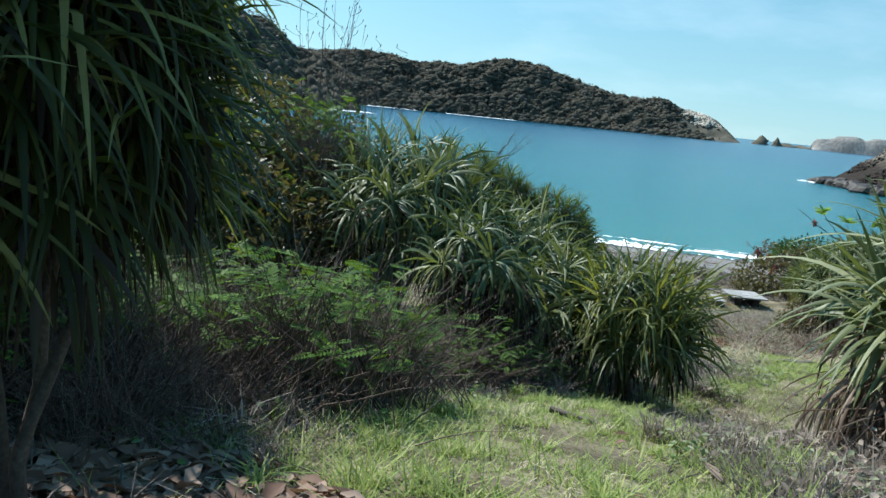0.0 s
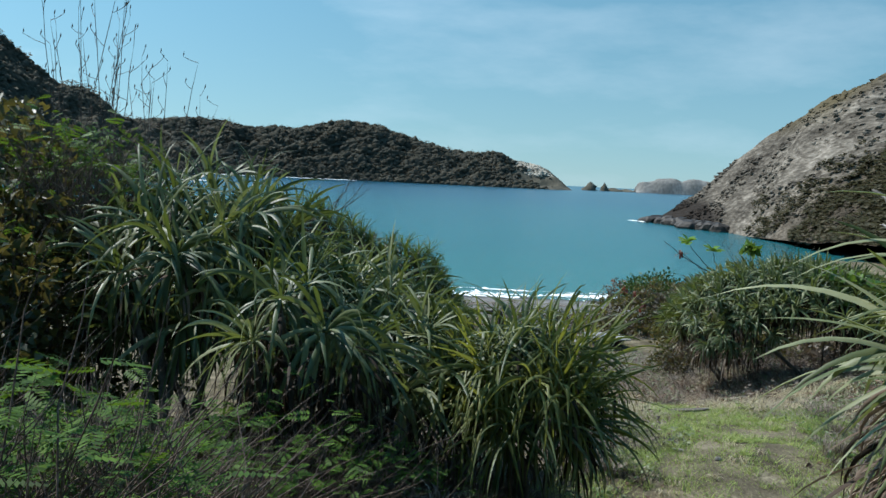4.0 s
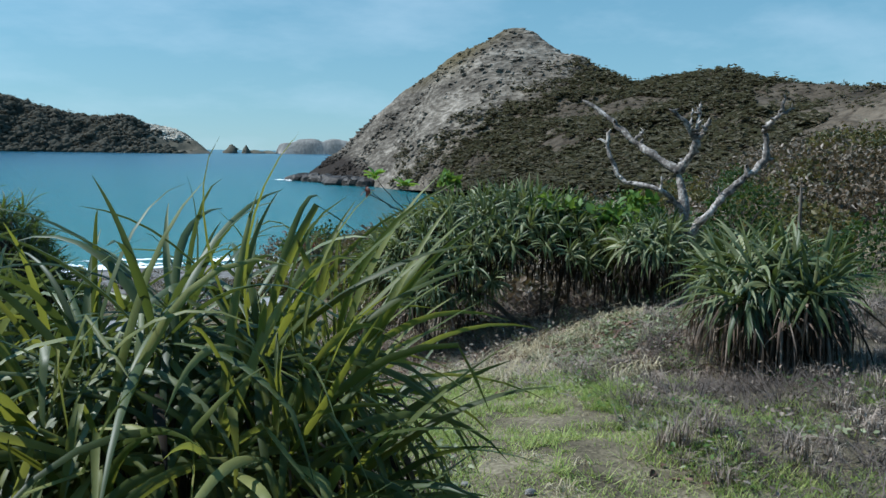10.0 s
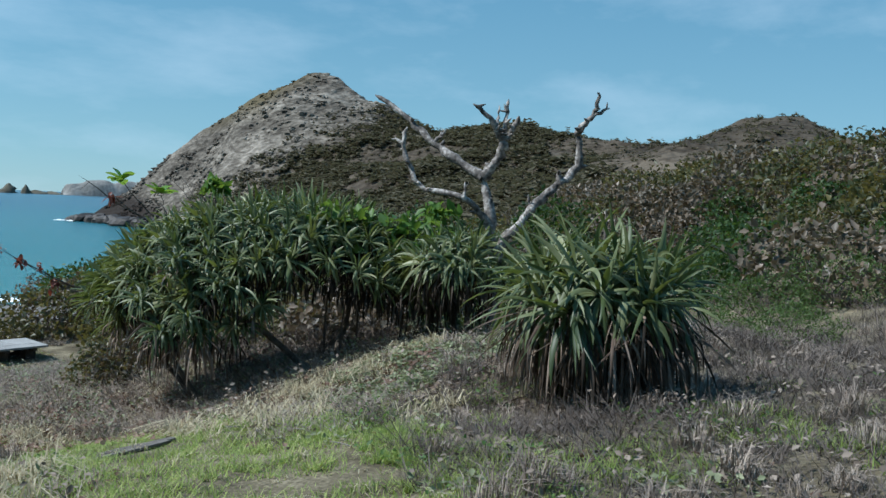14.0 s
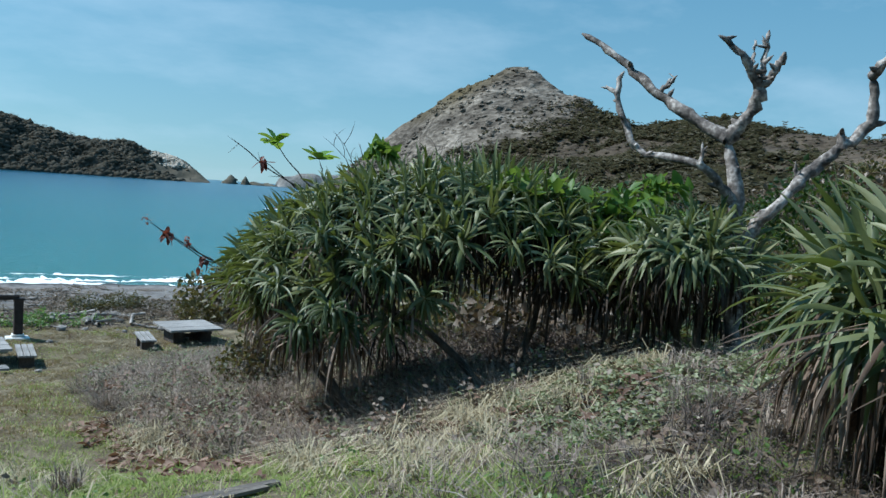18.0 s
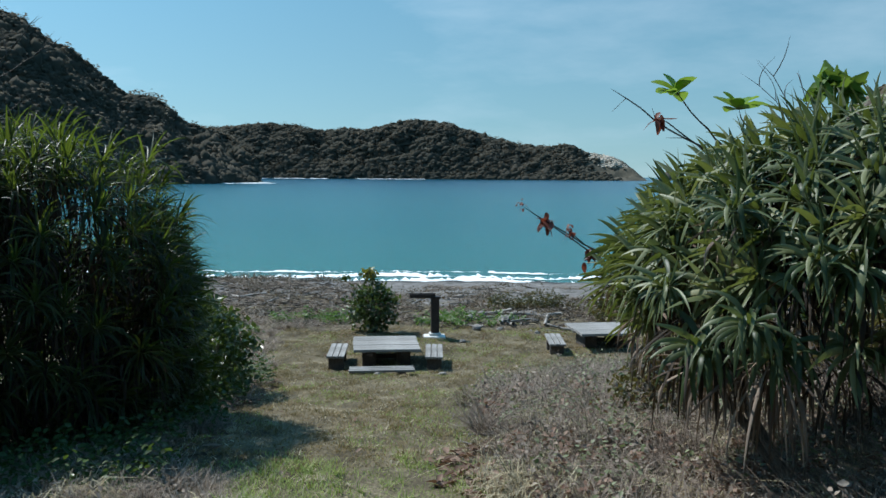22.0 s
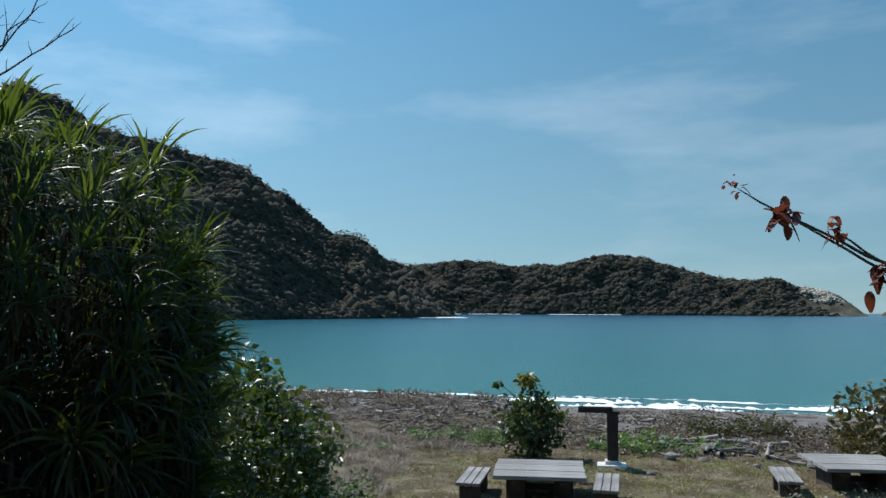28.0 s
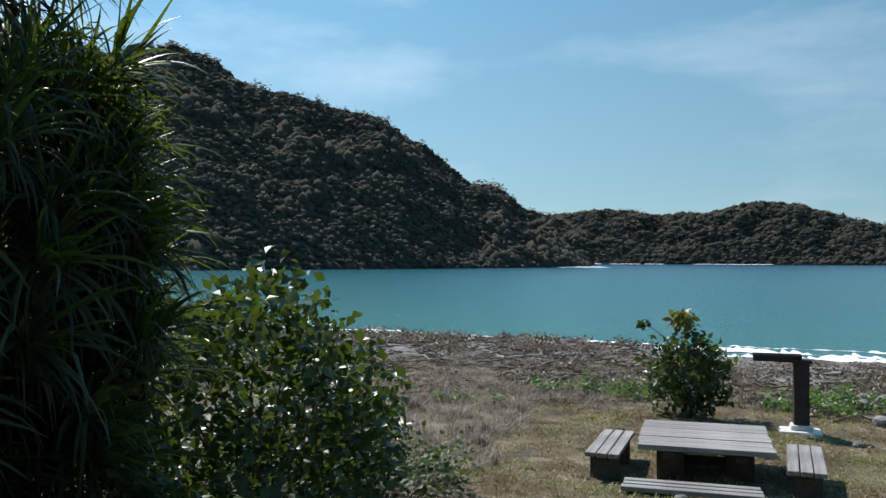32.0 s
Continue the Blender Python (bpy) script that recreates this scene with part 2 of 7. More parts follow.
M_BLEACHED = surface("bleached_wood", (0.04, 0.033, 0.028), (0.165, 0.142, 0.124), (0.47, 0.43, 0.385), 3.2, 16, 0.75, 0.9, 0.02, 0.12, spots=(0.37, 0.5, 0.63))
M_PLANK = surface("weathered_plank", (0.12, 0.113, 0.104), (0.245, 0.233, 0.217), (0.37, 0.355, 0.335), 4, 60, 0.8, 0.5, 0.004, 0.16, stretch=(0.35, 3, 3))
M_PLANK_Y = surface("weathered_plank_long", (0.12, 0.113, 0.104), (0.245, 0.233, 0.217), (0.37, 0.355, 0.335), 4, 60, 0.8, 0.5, 0.004, 0.16, stretch=(3, 0.35, 3))
M_PLINTH = surface("stained_support", (0.035, 0.028, 0.024), (0.065, 0.054, 0.046), (0.10, 0.086, 0.075), 4, 30, 0.85, 0.5, 0.006)
M_CONCRETE = surface("concrete", (0.42, 0.41, 0.38), (0.58, 0.57, 0.54), (0.70, 0.69, 0.66), 5, 50, 0.85, 0.4, 0.006)
M_POST = surface("dark_post", (0.022, 0.016, 0.014), (0.04, 0.03, 0.026), (0.065, 0.05, 0.043), 6, 50, 0.6, 0.4, 0.004)
M_DRIFT = surface("driftwood", (0.10, 0.088, 0.075), (0.24, 0.215, 0.19), (0.42, 0.39, 0.35), 4, 40, 0.8, 0.6, 0.008, 0.3)
M_STONE = surface("stone", (0.085, 0.076, 0.068), (0.17, 0.156, 0.142), (0.29, 0.27, 0.245), 4, 30, 0.85, 0.6, 0.01, 0.3)
M_WOOD_FAR = leaf("wooded_canopy", (0.088, 0.085, 0.064), (0.122, 0.114, 0.09), (0.155, 0.142, 0.115), (0.18, 0.165, 0.13), 0.5, 0.9, 0.05, 0.014)
M_SCRUB = leaf("scrub_canopy", (0.045, 0.045, 0.027), (0.092, 0.082, 0.054), (0.165, 0.14, 0.10), (0.15, 0.14, 0.07), 0.3, 0.9, 0.05, 0.08)
M_SOIL_FAR = surface("hillside_soil", (0.055, 0.055, 0.042), (0.10, 0.09, 0.068), (0.16, 0.14, 0.105), 0.02, 0.3, 0.95, 0.8, 1.5, 0.1, spec=0.1)
M_CAPE = surface("cape_rock", (0.10, 0.098, 0.09), (0.19, 0.18, 0.165), (0.3, 0.285, 0.26), 0.03, 0.2, 0.95, 0.8, 2.0, 0.1, spec=0.1, stretch=(1, 1, 0.5))
M_PALE_ROCK = surface("pale_bare_rock", (0.26, 0.22, 0.17), (0.42, 0.37, 0.30), (0.56, 0.50, 0.42), 0.05, 0.6, 0.95, 0.5, 0.5, 0.2, spec=0.1)
M_FOAM = surface("surf_foam", (0.62, 0.66, 0.67), (0.78, 0.80, 0.80), (0.88, 0.89, 0.89), 1.5, 9, 0.7, 0.6, 0.1, 0.08)


def rock_material():
    m = surface("hill_rock", (0.045, 0.038, 0.03), (0.142, 0.122, 0.098), (0.33, 0.288, 0.236), 0.07, 0.5, 0.95, 1.0, 2.2, 0.0, spec=0.1, stretch=(1, 1, 2.2))
    nt = m.node_tree
    n, l = nt.nodes, nt.links
    hsv = [x for x in n if x.type == "HUE_SAT"][0]
    b = n["Principled BSDF"]
    pos = n.new("ShaderNodeNewGeometry")
    sep = n.new("ShaderNodeSeparateXYZ")
    l.new(pos.outputs["Position"], sep.inputs[0])
    tex = n.new("ShaderNodeTexNoise")
    tex.inputs["Scale"].default_value, tex.inputs["Detail"].default_value = 0.035, 8
    tex.inputs["Roughness"].default_value = 0.65
    l.new(pos.outputs["Position"], tex.inputs["Vector"])
    # dry grass takes over inland, where y falls
    lin = n.new("ShaderNodeMapRange")
    lin.inputs["From Min"].default_value, lin.inputs["From Max"].default_value = 128, 84
    l.new(sep.outputs["Y"], lin.inputs["Value"])
    sm = n.new("ShaderNodeMath")
    sm.operation = "ADD"
    l.new(lin.outputs["Result"], sm.inputs[0])
    l.new(tex.outputs["Fac"], sm.inputs[1])
    rp = ramp_node(nt, ((0, 0, 0), (1, 1, 1)), (0.62, 0.95))
    l.new(sm.outputs[0], rp.inputs["Fac"])
    grass = ramp_node(nt, ((0.042, 0.034, 0.025), (0.088, 0.07, 0.051), (0.155, 0.125, 0.092)), (0.3, 0.5, 0.7))
    l.new(tex.outputs["Fac"], grass.inputs["Fac"])
    mx = n.new("ShaderNodeMixRGB")
    l.new(rp.outputs["Color"], mx.inputs[0])
    l.new(hsv.outputs["Color"], mx.inputs[1])
    l.new(grass.outputs["Color"], mx.inputs[2])
    # dark joints run across the slope
    jm = n.new("ShaderNodeMapping")
    jm.inputs["Rotation"].default_value = (0.5, 0.35, 0.4)
    jm.inputs["Scale"].default_value = (0.10, 0.16, 0.42)
    l.new(pos.outputs["Position"], jm.inputs["Vector"])
    jt = n.new("ShaderNodeTexNoise")
    jt.inputs["Scale"].default_value, jt.inputs["Detail"].default_value = 1.0, 7
    jt.inputs["Roughness"].default_value = 0.6
    l.new(jm.outputs["Vector"], jt.inputs["Vector"])
    jr = ramp_node(nt, ((1, 1, 1), (0.30, 0.28, 0.26), (1, 1, 1), (0.42, 0.4, 0.38)), (0.40, 0.47, 0.53, 0.70))
    l.new(jt.outputs["Fac"], jr.inputs["Fac"])
    jx = n.new("ShaderNodeMixRGB")
    jx.blend_type = "MULTIPLY"
    jx.inputs[0].default_value = 0.75
    l.new(mx.outputs["Color"], jx.inputs[1])
    l.new(jr.outputs["Color"], jx.inputs[2])
    # wave-washed rock at the foot is dark brown
    ft = n.new("ShaderNodeMapRange")
    ft.inputs["From Min"].default_value, ft.inputs["From Max"].default_value = 8.5, -0.5
    l.new(sep.outputs["Z"], ft.inputs["Value"])
    fy = n.new("ShaderNodeMapRange")
    fy.inputs["From Min"].default_value, fy.inputs["From Max"].default_value = 135, 178
    l.new(sep.outputs["Y"], fy.inputs["Value"])
    fm = n.new("ShaderNodeMath")
    fm.operation = "MULTIPLY"
    l.new(ft.outputs["Result"], fm.inputs[0])
    l.new(fy.outputs["Result"], fm.inputs[1])
    fa = n.new("ShaderNodeMath")
    fa.operation = "ADD"
    l.new(fm.outputs[0], fa.inputs[0])
    l.new(tex.outputs["Fac"], fa.inputs[1])
    fr = ramp_node(nt, ((0, 0, 0), (1, 1, 1)), (0.75, 1.05))
    l.new(fa.outputs[0], fr.inputs["Fac"])
    fx = n.new("ShaderNodeMixRGB")
    fx.inputs[2].default_value = (0.028, 0.022, 0.018, 1)
    l.new(fr.outputs["Color"], fx.inputs[0])
    l.new(jx.outputs["Color"], fx.inputs[1])
    # thin brown grass on the seaward crest
    ct = n.new("ShaderNodeMath")
    ct.operation = "MULTIPLY_ADD"
    ct.inputs[1].default_value = 0.55
    l.new(sep.outputs["X"], ct.inputs[0])
    l.new(sep.outputs["Z"], ct.inputs[2])
    cm = n.new("ShaderNodeMapRange")
    cm.inputs["From Min"].default_value, cm.inputs["From Max"].default_value = 86, 98
    l.new(ct.outputs[0], cm.inputs["Value"])
    ca = n.new("ShaderNodeMath")
    ca.operation = "MULTIPLY"
    cy = n.new("ShaderNodeMapRange")
    cy.inputs["From Min"].default_value, cy.inputs["From Max"].default_value = 140, 152
    l.new(sep.outputs["Y"], cy.inputs["Value"])
    l.new(cm.outputs["Result"], ca.inputs[0])
    l.new(cy.outputs["Result"], ca.inputs[1])
    cx = n.new("ShaderNodeMixRGB")
    cx.inputs[2].default_value = (0.10, 0.08, 0.045, 1)
    l.new(ca.outputs[0], cx.inputs[0])
    l.new(fx.outputs["Color"], cx.inputs[1])
    l.new(cx.outputs["Color"], b.inputs["Base Color"])
    return m


def ground_material():
    m = surface("ground_soil", (0.035, 0.028, 0.019), (0.118, 0.098, 0.063), (0.29, 0.245, 0.165), 1.3, 22, 0.95, 0.9, 0.04, 0.0, spec=0.1)
    nt = m.node_tree
    n, l = nt.nodes, nt.links
    hsv = [x for x in n if x.type == "HUE_SAT"][0]
    b = n["Principled BSDF"]
    pos = n.new("ShaderNodeNewGeometry")
    sep = n.new("ShaderNodeSeparateXYZ")
    l.new(pos.outputs["Position"], sep.inputs[0])
    tex = n.new("ShaderNodeTexNoise")
    tex.inputs["Scale"].default_value, tex.inputs["Detail"].default_value = 0.35, 7
    l.new(pos.outputs["Position"], tex.inputs["Vector"])
    lin = n.new("ShaderNodeMapRange")
    lin.inputs["From Min"].default_value, lin.inputs["From Max"].default_value = 6.5, 20.0
    l.new(sep.outputs["Y"], lin.inputs["Value"])
    sm = n.new("ShaderNodeMath")
    sm.operation = "ADD"
    inland = n.new("ShaderNodeMapRange")
    inland.inputs["From Min"].default_value, inland.inputs["From Max"].default_value = 20.0, 34.0
    inland.inputs["To Max"].default_value = -1.2
    l.new(sep.outputs["X"], inland.inputs["Value"])
    less = n.new("ShaderNodeMath")
    less.operation = "ADD"
    l.new(lin.outputs["Result"], less.inputs[0])
    l.new(inland.outputs["Result"], less.inputs[1])
    l.new(less.outputs[0], sm.inputs[0])
    l.new(tex.outputs["Fac"], sm.inputs[1])
    rp = ramp_node(nt, ((0, 0, 0), (1, 1, 1)), (0.85, 1.05))
    l.new(sm.outputs[0], rp.inputs["Fac"])
    grain = n.new("ShaderNodeTexNoise")
    grain.inputs["Scale"].default_value, grain.inputs["Detail"].default_value = 2.5, 8
    l.new(pos.outputs["Position"], grain.inputs["Vector"])
    sand = ramp_node(nt, ((0.10, 0.094, 0.088), (0.165, 0.156, 0.147), (0.235, 0.222, 0.208)), (0.35, 0.5, 0.65))
    l.new(grain.outputs["Fac"], sand.inputs["Fac"])
    wet = n.new("ShaderNodeMapRange")
    wet.inputs["From Min"].default_value, wet.inputs["From Max"].default_value = -1.15, -1.45
    l.new(sep.outputs["Z"], wet.inputs["Value"])
    damp = n.new("ShaderNodeMixRGB")
    damp.inputs[2].default_value = (0.055, 0.055, 0.055, 1)
    l.new(wet.outputs["Result"], damp.inputs[0])
    l.new(sand.outputs["Color"], damp.inputs[1])
    mx = n.new("ShaderNodeMixRGB")
    l.new(rp.outputs["Color"], mx.inputs[0])
    l.new(hsv.outputs["Color"], mx.inputs[1])
    l.new(damp.outputs["Color"], mx.inputs[2])
    l.new(mx.outputs["Color"], b.inputs["Base Color"])
    return m


def water_material():
    m = bpy.data.materials.new("sea_water")
    m.use_nodes = True
    nt = m.node_tree
    n, l = nt.nodes, nt.links
    b = n["Principled BSDF"]
    pos = n.new("ShaderNodeNewGeometry")
    sep = n.new("ShaderNodeSeparateXYZ")
    l.new(pos.outputs["Position"], sep.inputs[0])
    broad = n.new("ShaderNodeTexNoise")
    broad.inputs["Scale"].default_value, broad.inputs["Detail"].default_value = 0.012, 6
    bm_ = n.new("ShaderNodeMapping")
    bm_.inputs["Scale"].default_value = (0.5, 1.4, 1)
    l.new(pos.outputs["Position"], bm_.inputs["Vector"])
    l.new(bm_.outputs["Vector"], broad.inputs["Vector"])
    # depth: shallow sand bottom near the beach, deep water outside the bay
    dep = n.new("ShaderNodeMath")
    dep.operation = "MULTIPLY_ADD"
    dep.inputs[1].default_value = 0.55
    l.new(sep.outputs["X"], dep.inputs[0])
    l.new(sep.outputs["Y"], dep.inputs[2])
    mr = n.new("ShaderNodeMapRange")
    mr.inputs["From Min"].default_value, mr.inputs["From Max"].default_value = 30, 700
    l.new(dep.outputs[0], mr.inputs["Value"])
    pw = n.new("ShaderNodeMath")
    pw.operation = "POWER"
    pw.inputs[1].default_value = 0.5
    l.new(mr.outputs["Result"], pw.inputs[0])
    ad = n.new("ShaderNodeMath")
    ad.operation = "MULTIPLY_ADD"
    ad.inputs[1].default_value = 0.22
    l.new(broad.outputs["Fac"], ad.inputs[0])
    l.new(pw.outputs[0], ad.inputs[2])
    r = ramp_node(nt, ((0.046, 0.165, 0.152), (0.020, 0.116, 0.127), (0.009, 0.085, 0.112), (0.004, 0.055, 0.098)), (0.12, 0.42, 0.75, 1.1))
    l.new(ad.outputs[0], r.inputs["Fac"])
    l.new(r.outputs["Color"], b.inputs["Base Color"])
    b.inputs["Roughness"].default_value = 0.2
    b.inputs["IOR"].default_value = 1.33
    b.inputs["Specular IOR Level"].default_value = 0.3
    prev = None
    for sc, st, di, stretch in ((1.4, 0.8, 0.2, (1, 1.6, 1)), (6.0, 0.6, 0.06, (1, 1.3, 1))):
        mp = n.new("ShaderNodeMapping")
        mp.inputs["Scale"].default_value = stretch
        l.new(pos.outputs["Position"], mp.inputs["Vector"])
        t = n.new("ShaderNodeTexNoise")
        t.inputs["Scale"].default_value, t.inputs["Detail"].default_value = sc, 4
        l.new(mp.outputs["Vector"], t.inputs["Vector"])
        bp = n.new("ShaderNodeBump")
        bp.inputs["Strength"].default_value, bp.inputs["Distance"].default_value = st, di
        l.new(t.outputs["Fac"], bp.inputs["Height"])
        if prev:
            l.new(prev.outputs["Normal"], bp.inputs["Normal"])
        prev = bp
    l.new(prev.outputs["Normal"], b.inputs["Normal"])
    return m


M_ROCK, M_GROUND, M_WATER = rock_material(), ground_material(), water_material()

# ---- mesh helpers ----
rng = np.random.default_rng(7)


def mesh_of(name, verts, quads, mat, smooth=True):
    """A mesh from arrays of points and of four-cornered faces."""
    v, q = np.asarray(verts, np.float32).reshape(-1, 3), np.asarray(quads, np.int32).reshape(-1, 4)
    me = bpy.data.meshes.new(name)
    me.vertices.add(len(v))
    me.vertices.foreach_set("co", v.ravel())
    me.loops.add(len(q) * 4)
    me.loops.foreach_set("vertex_index", q.ravel())
    me.polygons.add(len(q))
    me.polygons.foreach_set("loop_start", np.arange(len(q), dtype=np.int32) * 4)
    me.polygons.foreach_set("use_smooth", np.full(len(q), smooth))
    me.update(calc_edges=True)
    me.materials.append(mat)
    return me


def tri_mesh(name, verts, tris, mat, smooth=False):
    v, q = np.asarray(verts, np.float32).reshape(-1, 3), np.asarray(tris, np.int32).reshape(-1, 3)
    me = bpy.data.meshes.new(name)
    me.vertices.add(len(v))
    me.vertices.foreach_set("co", v.ravel())
    me.loops.add(len(q) * 3)
    me.loops.foreach_set("vertex_index", q.ravel())
    me.polygons.add(len(q))
    me.polygons.foreach_set("loop_start", np.arange(len(q), dtype=np.int32) * 3)
    me.polygons.foreach_set("use_smooth", np.full(len(q), smooth))
    me.update(calc_edges=True)
    me.materials.append(mat)
    return me


def part(name, me, parent, label="", m=None):
    """Links a mesh as one part under a thing or under a part."""
    ob = new(name, me)
    ob.parent = parent
    if m is not None:
        ob.matrix_local = m
    return tagged(ob, label)


def thing(name, label, category, at=(0, 0, 0), group="", kind="", me=None):
    ob = new(name, me)
    ob.matrix_basis = at if isinstance(at, Matrix) else Matrix.Translation(at)
    return tagged(ob, label, category, group, kind)


def grid_quads(rows, cols, start=0):
    i = np.arange(rows - 1)[:, None] * cols + np.arange(cols - 1)[None]
    return (np.stack([i, i + 1, i + cols + 1, i + cols], -1) + start).reshape(-1, 4)


def tube(points, radii, sides=7, rough=0.0):
    """A tapered limb along points, closed at its tip. Returns points and faces."""
    p = np.asarray(points, float)
    d = np.gradient(p, axis=0)
    d /= np.linalg.norm(d, axis=1, keepdims=True) + 1e-9
    side = np.cross(d, (0.31, 0.22, 0.93))
    side /= np.linalg.norm(side, axis=1, keepdims=True) + 1e-9
    other = np.cross(d, side)
    a = np.linspace(0, 2 * np.pi, sides, endpoint=False)
    r = np.asarray(radii, float)[:, None] * (1 + rough * rng.normal(size=(len(p), sides)))
    ring = p[:, None] + r[..., None] * (np.cos(a)[None, :, None] * side[:, None] + np.sin(a)[None, :, None] * other[:, None])
    ring[-1] = p[-1] + (ring[-1] - p[-1]) * 0.3
    i = np.arange(len(p) - 1)[:, None] * sides
    j = np.arange(sides)[None]
    k = (j + 1) % sides
    return ring.reshape(-1, 3), np.stack([i + j, i + k, i + sides + k, i + sides + j], -1).reshape(-1, 4)


def bend(points, count, wobble=0.0):
    """A smooth line of count points through the given ones, with some wobble."""
    p = np.asarray(points, float)
    s = np.r_[0, np.cumsum(np.linalg.norm(np.diff(p, axis=0), axis=1))]
    u = np.linspace(0, s[-1], count)
    q = np.stack([np.interp(u, s, p[:, n]) for n in range(3)], 1)
    for _ in range(2):
        q[1:-1] = (q[:-2] + 2 * q[1:-1] + q[2:]) / 4
    q[1:-1] += rng.normal(0, wobble, (count - 2, 3))
    return q


def join(pieces):
    vs, qs, n = [], [], 0
    for v, q in pieces:
        vs.append(v)
        qs.append(q + n)
        n += len(v)
    return np.concatenate(vs), np.concatenate(qs)


def straps(n, length, width, e0, droop, seg=6, kink=0.3, twist=0.5, base=0.05, spread=None, neck=0.85):
    """n arching strap leaves round the origin. e0 and droop: degrees (from, to), inner leaf to outer leaf."""
    f = (np.arange(n) + rng.random(n)) / n
    phi = np.arange(n) * 2.39996 + rng.normal(0, 0.25, n)
    if spread is not None:
        phi = rng.uniform(*spread, n)
    el = np.radians(e0[0] + (e0[1] - e0[0]) * f + rng.normal(0, 7, n))
    dr = np.radians(droop[0] + (droop[1] - droop[0]) * f + rng.normal(0, 14, n))
    ln = length * (0.72 + 0.35 * np.sin(np.pi * np.clip(f + 0.15, 0, 1))) * rng.uniform(0.8, 1.15, n)
    s = np.linspace(0, 1, seg + 1)
    e = el[:, None] - dr[:, None] * s[None] ** 1.35
    broken = rng.random(n) < kink
    at = rng.uniform(0.4, 0.75, n)
    e -= np.where(broken[:, None] & (s[None] > at[:, None]), rng.uniform(0.5, 1.3, n)[:, None], 0)
    e = np.maximum(e, -1.52)
    yaw = phi[:, None] + rng.normal(0, 0.22, n)[:, None] * s[None]
    d = np.stack([np.cos(e) * np.cos(yaw), np.cos(e) * np.sin(yaw), np.sin(e)], -1)
    c = np.concatenate([np.zeros((n, 1, 3)), np.cumsum((d[:, 1:] + d[:, :-1]) / 2 * (ln / seg)[:, None, None], 1)], 1)
    c += base * np.stack([np.cos(phi), np.sin(phi), 0 * phi], -1)[:, None]
    c[..., 2] -= (base * 2.5 * f)[:, None]
    side = np.stack([-np.sin(yaw), np.cos(yaw), 0 * yaw], -1)
    nrm = np.cross(d, side)
    tw = rng.normal(0, twist, n)[:, None] * s[None]
    side = side * np.cos(tw)[..., None] + nrm * np.sin(tw)[..., None]
    nrm = np.cross(d, side)
    w = width * rng.uniform(0.75, 1.2, n)[:, None] * ((0.85 + 0.3 * np.sin(np.pi * s)) * np.clip(neck + s * 2.5, 0, 1))[None] * (1 - s[None] ** 2.6) ** 0.8 + 0.0015
    edge = nrm * (w * 0.22)[..., None]
    v = np.stack([c - side * (w / 2)[..., None] - edge, c, c + side * (w / 2)[..., None] - edge], 2)
    g = grid_quads(seg + 1, 3)
    q = (np.arange(n)[:, None, None] * (seg + 1) * 3 + g[None]).reshape(-1, 4)
    return v.reshape(-1, 3), q


def spray(m, where, tilt, verts, quads):
    """Copies of one small leaf mesh at many places, with given 3x3 turns."""
    v = np.einsum("nij,kj->nki", tilt, verts) + where[:, None]
    q = (np.arange(len(where))[:, None, None] * len(verts) + quads[None]).reshape(-1, 4)
    return v.reshape(-1, 3), q


def turns(n, lean=(0, 1.2), size=(0.7, 1.2)):
    """Random 3x3 turns: any way round, leaning by lean radians, with sizes."""
    a, b, c = rng.uniform(0, 2 * np.pi, n), rng.uniform(*lean, n), rng.uniform(0, 2 * np.pi, n)
    z, o = np.zeros(n), np.ones(n)

    def rz(t):
        return np.stack([np.cos(t), -np.sin(t), z, np.sin(t), np.cos(t), z, z, z, o], 1).reshape(-1, 3, 3)

    rx = np.stack([o, z, z, z, np.cos(b), -np.sin(b), z, np.sin(b), np.cos(b)], 1).reshape(-1, 3, 3)
    return rz(a) @ rx @ rz(c) * rng.uniform(*size, n)[:, None, None]


def oval_leaf(length, width, fold=0.2, seg=2):
    s = np.linspace(0, 1, seg + 1)
    w = width * np.sin(np.pi * (0.08 + 0.88 * s)) ** 0.8
    c = np.stack([0 * s, s * length, -0.12 * length * s**2], 1)
    side = np.stack([w / 2, 0 * s, fold * w], 1)
    return np.stack([c - side * (1, 1, -1), c, c + side], 1).reshape(-1, 3), grid_quads(seg + 1, 3)


# ---- lie of the land ----
GY = (-60, -42, -40.5, -39, -37.2, -36.2, -34, -32.5, -31.1, -30, -29, -27.4, -26, -24.3, -23.4, -22.3, -21, -19.5, -17.7, -16.3, -15.5, -14.4, -13, -11.8, -9, -6, -3, 0, 5, 12, 20, 33, 60)
GZ = (8.5, 7.35, 7.15, 6.87, 6.6, 6.48, 6.1, 5.75, 5.38, 5.08, 4.74, 4.3, 4.08, 3.94, 3.8, 3.65, 3.45, 3.15, 2.75, 2.3, 2.05, 1.7, 1.55, 1.45, 1.2, 0.8, 0.4, 0.03, -0.05, -0.1, -0.4, -1.6, -4)


def step(a, b, x):
    u = np.clip((x - a) / (b - a), 0, 1)
    return u * u * (3 - 2 * u)


def shore(x):
    """How far out the waterline lies."""
    return 32.0 - 0.11 * np.clip(x, -60, 20) + 1.2 * np.maximum(-x - 60, 0) + np.minimum(3.0 * np.maximum(x - 44, 0), 50) + 0.35 * np.sin(x * 0.21)


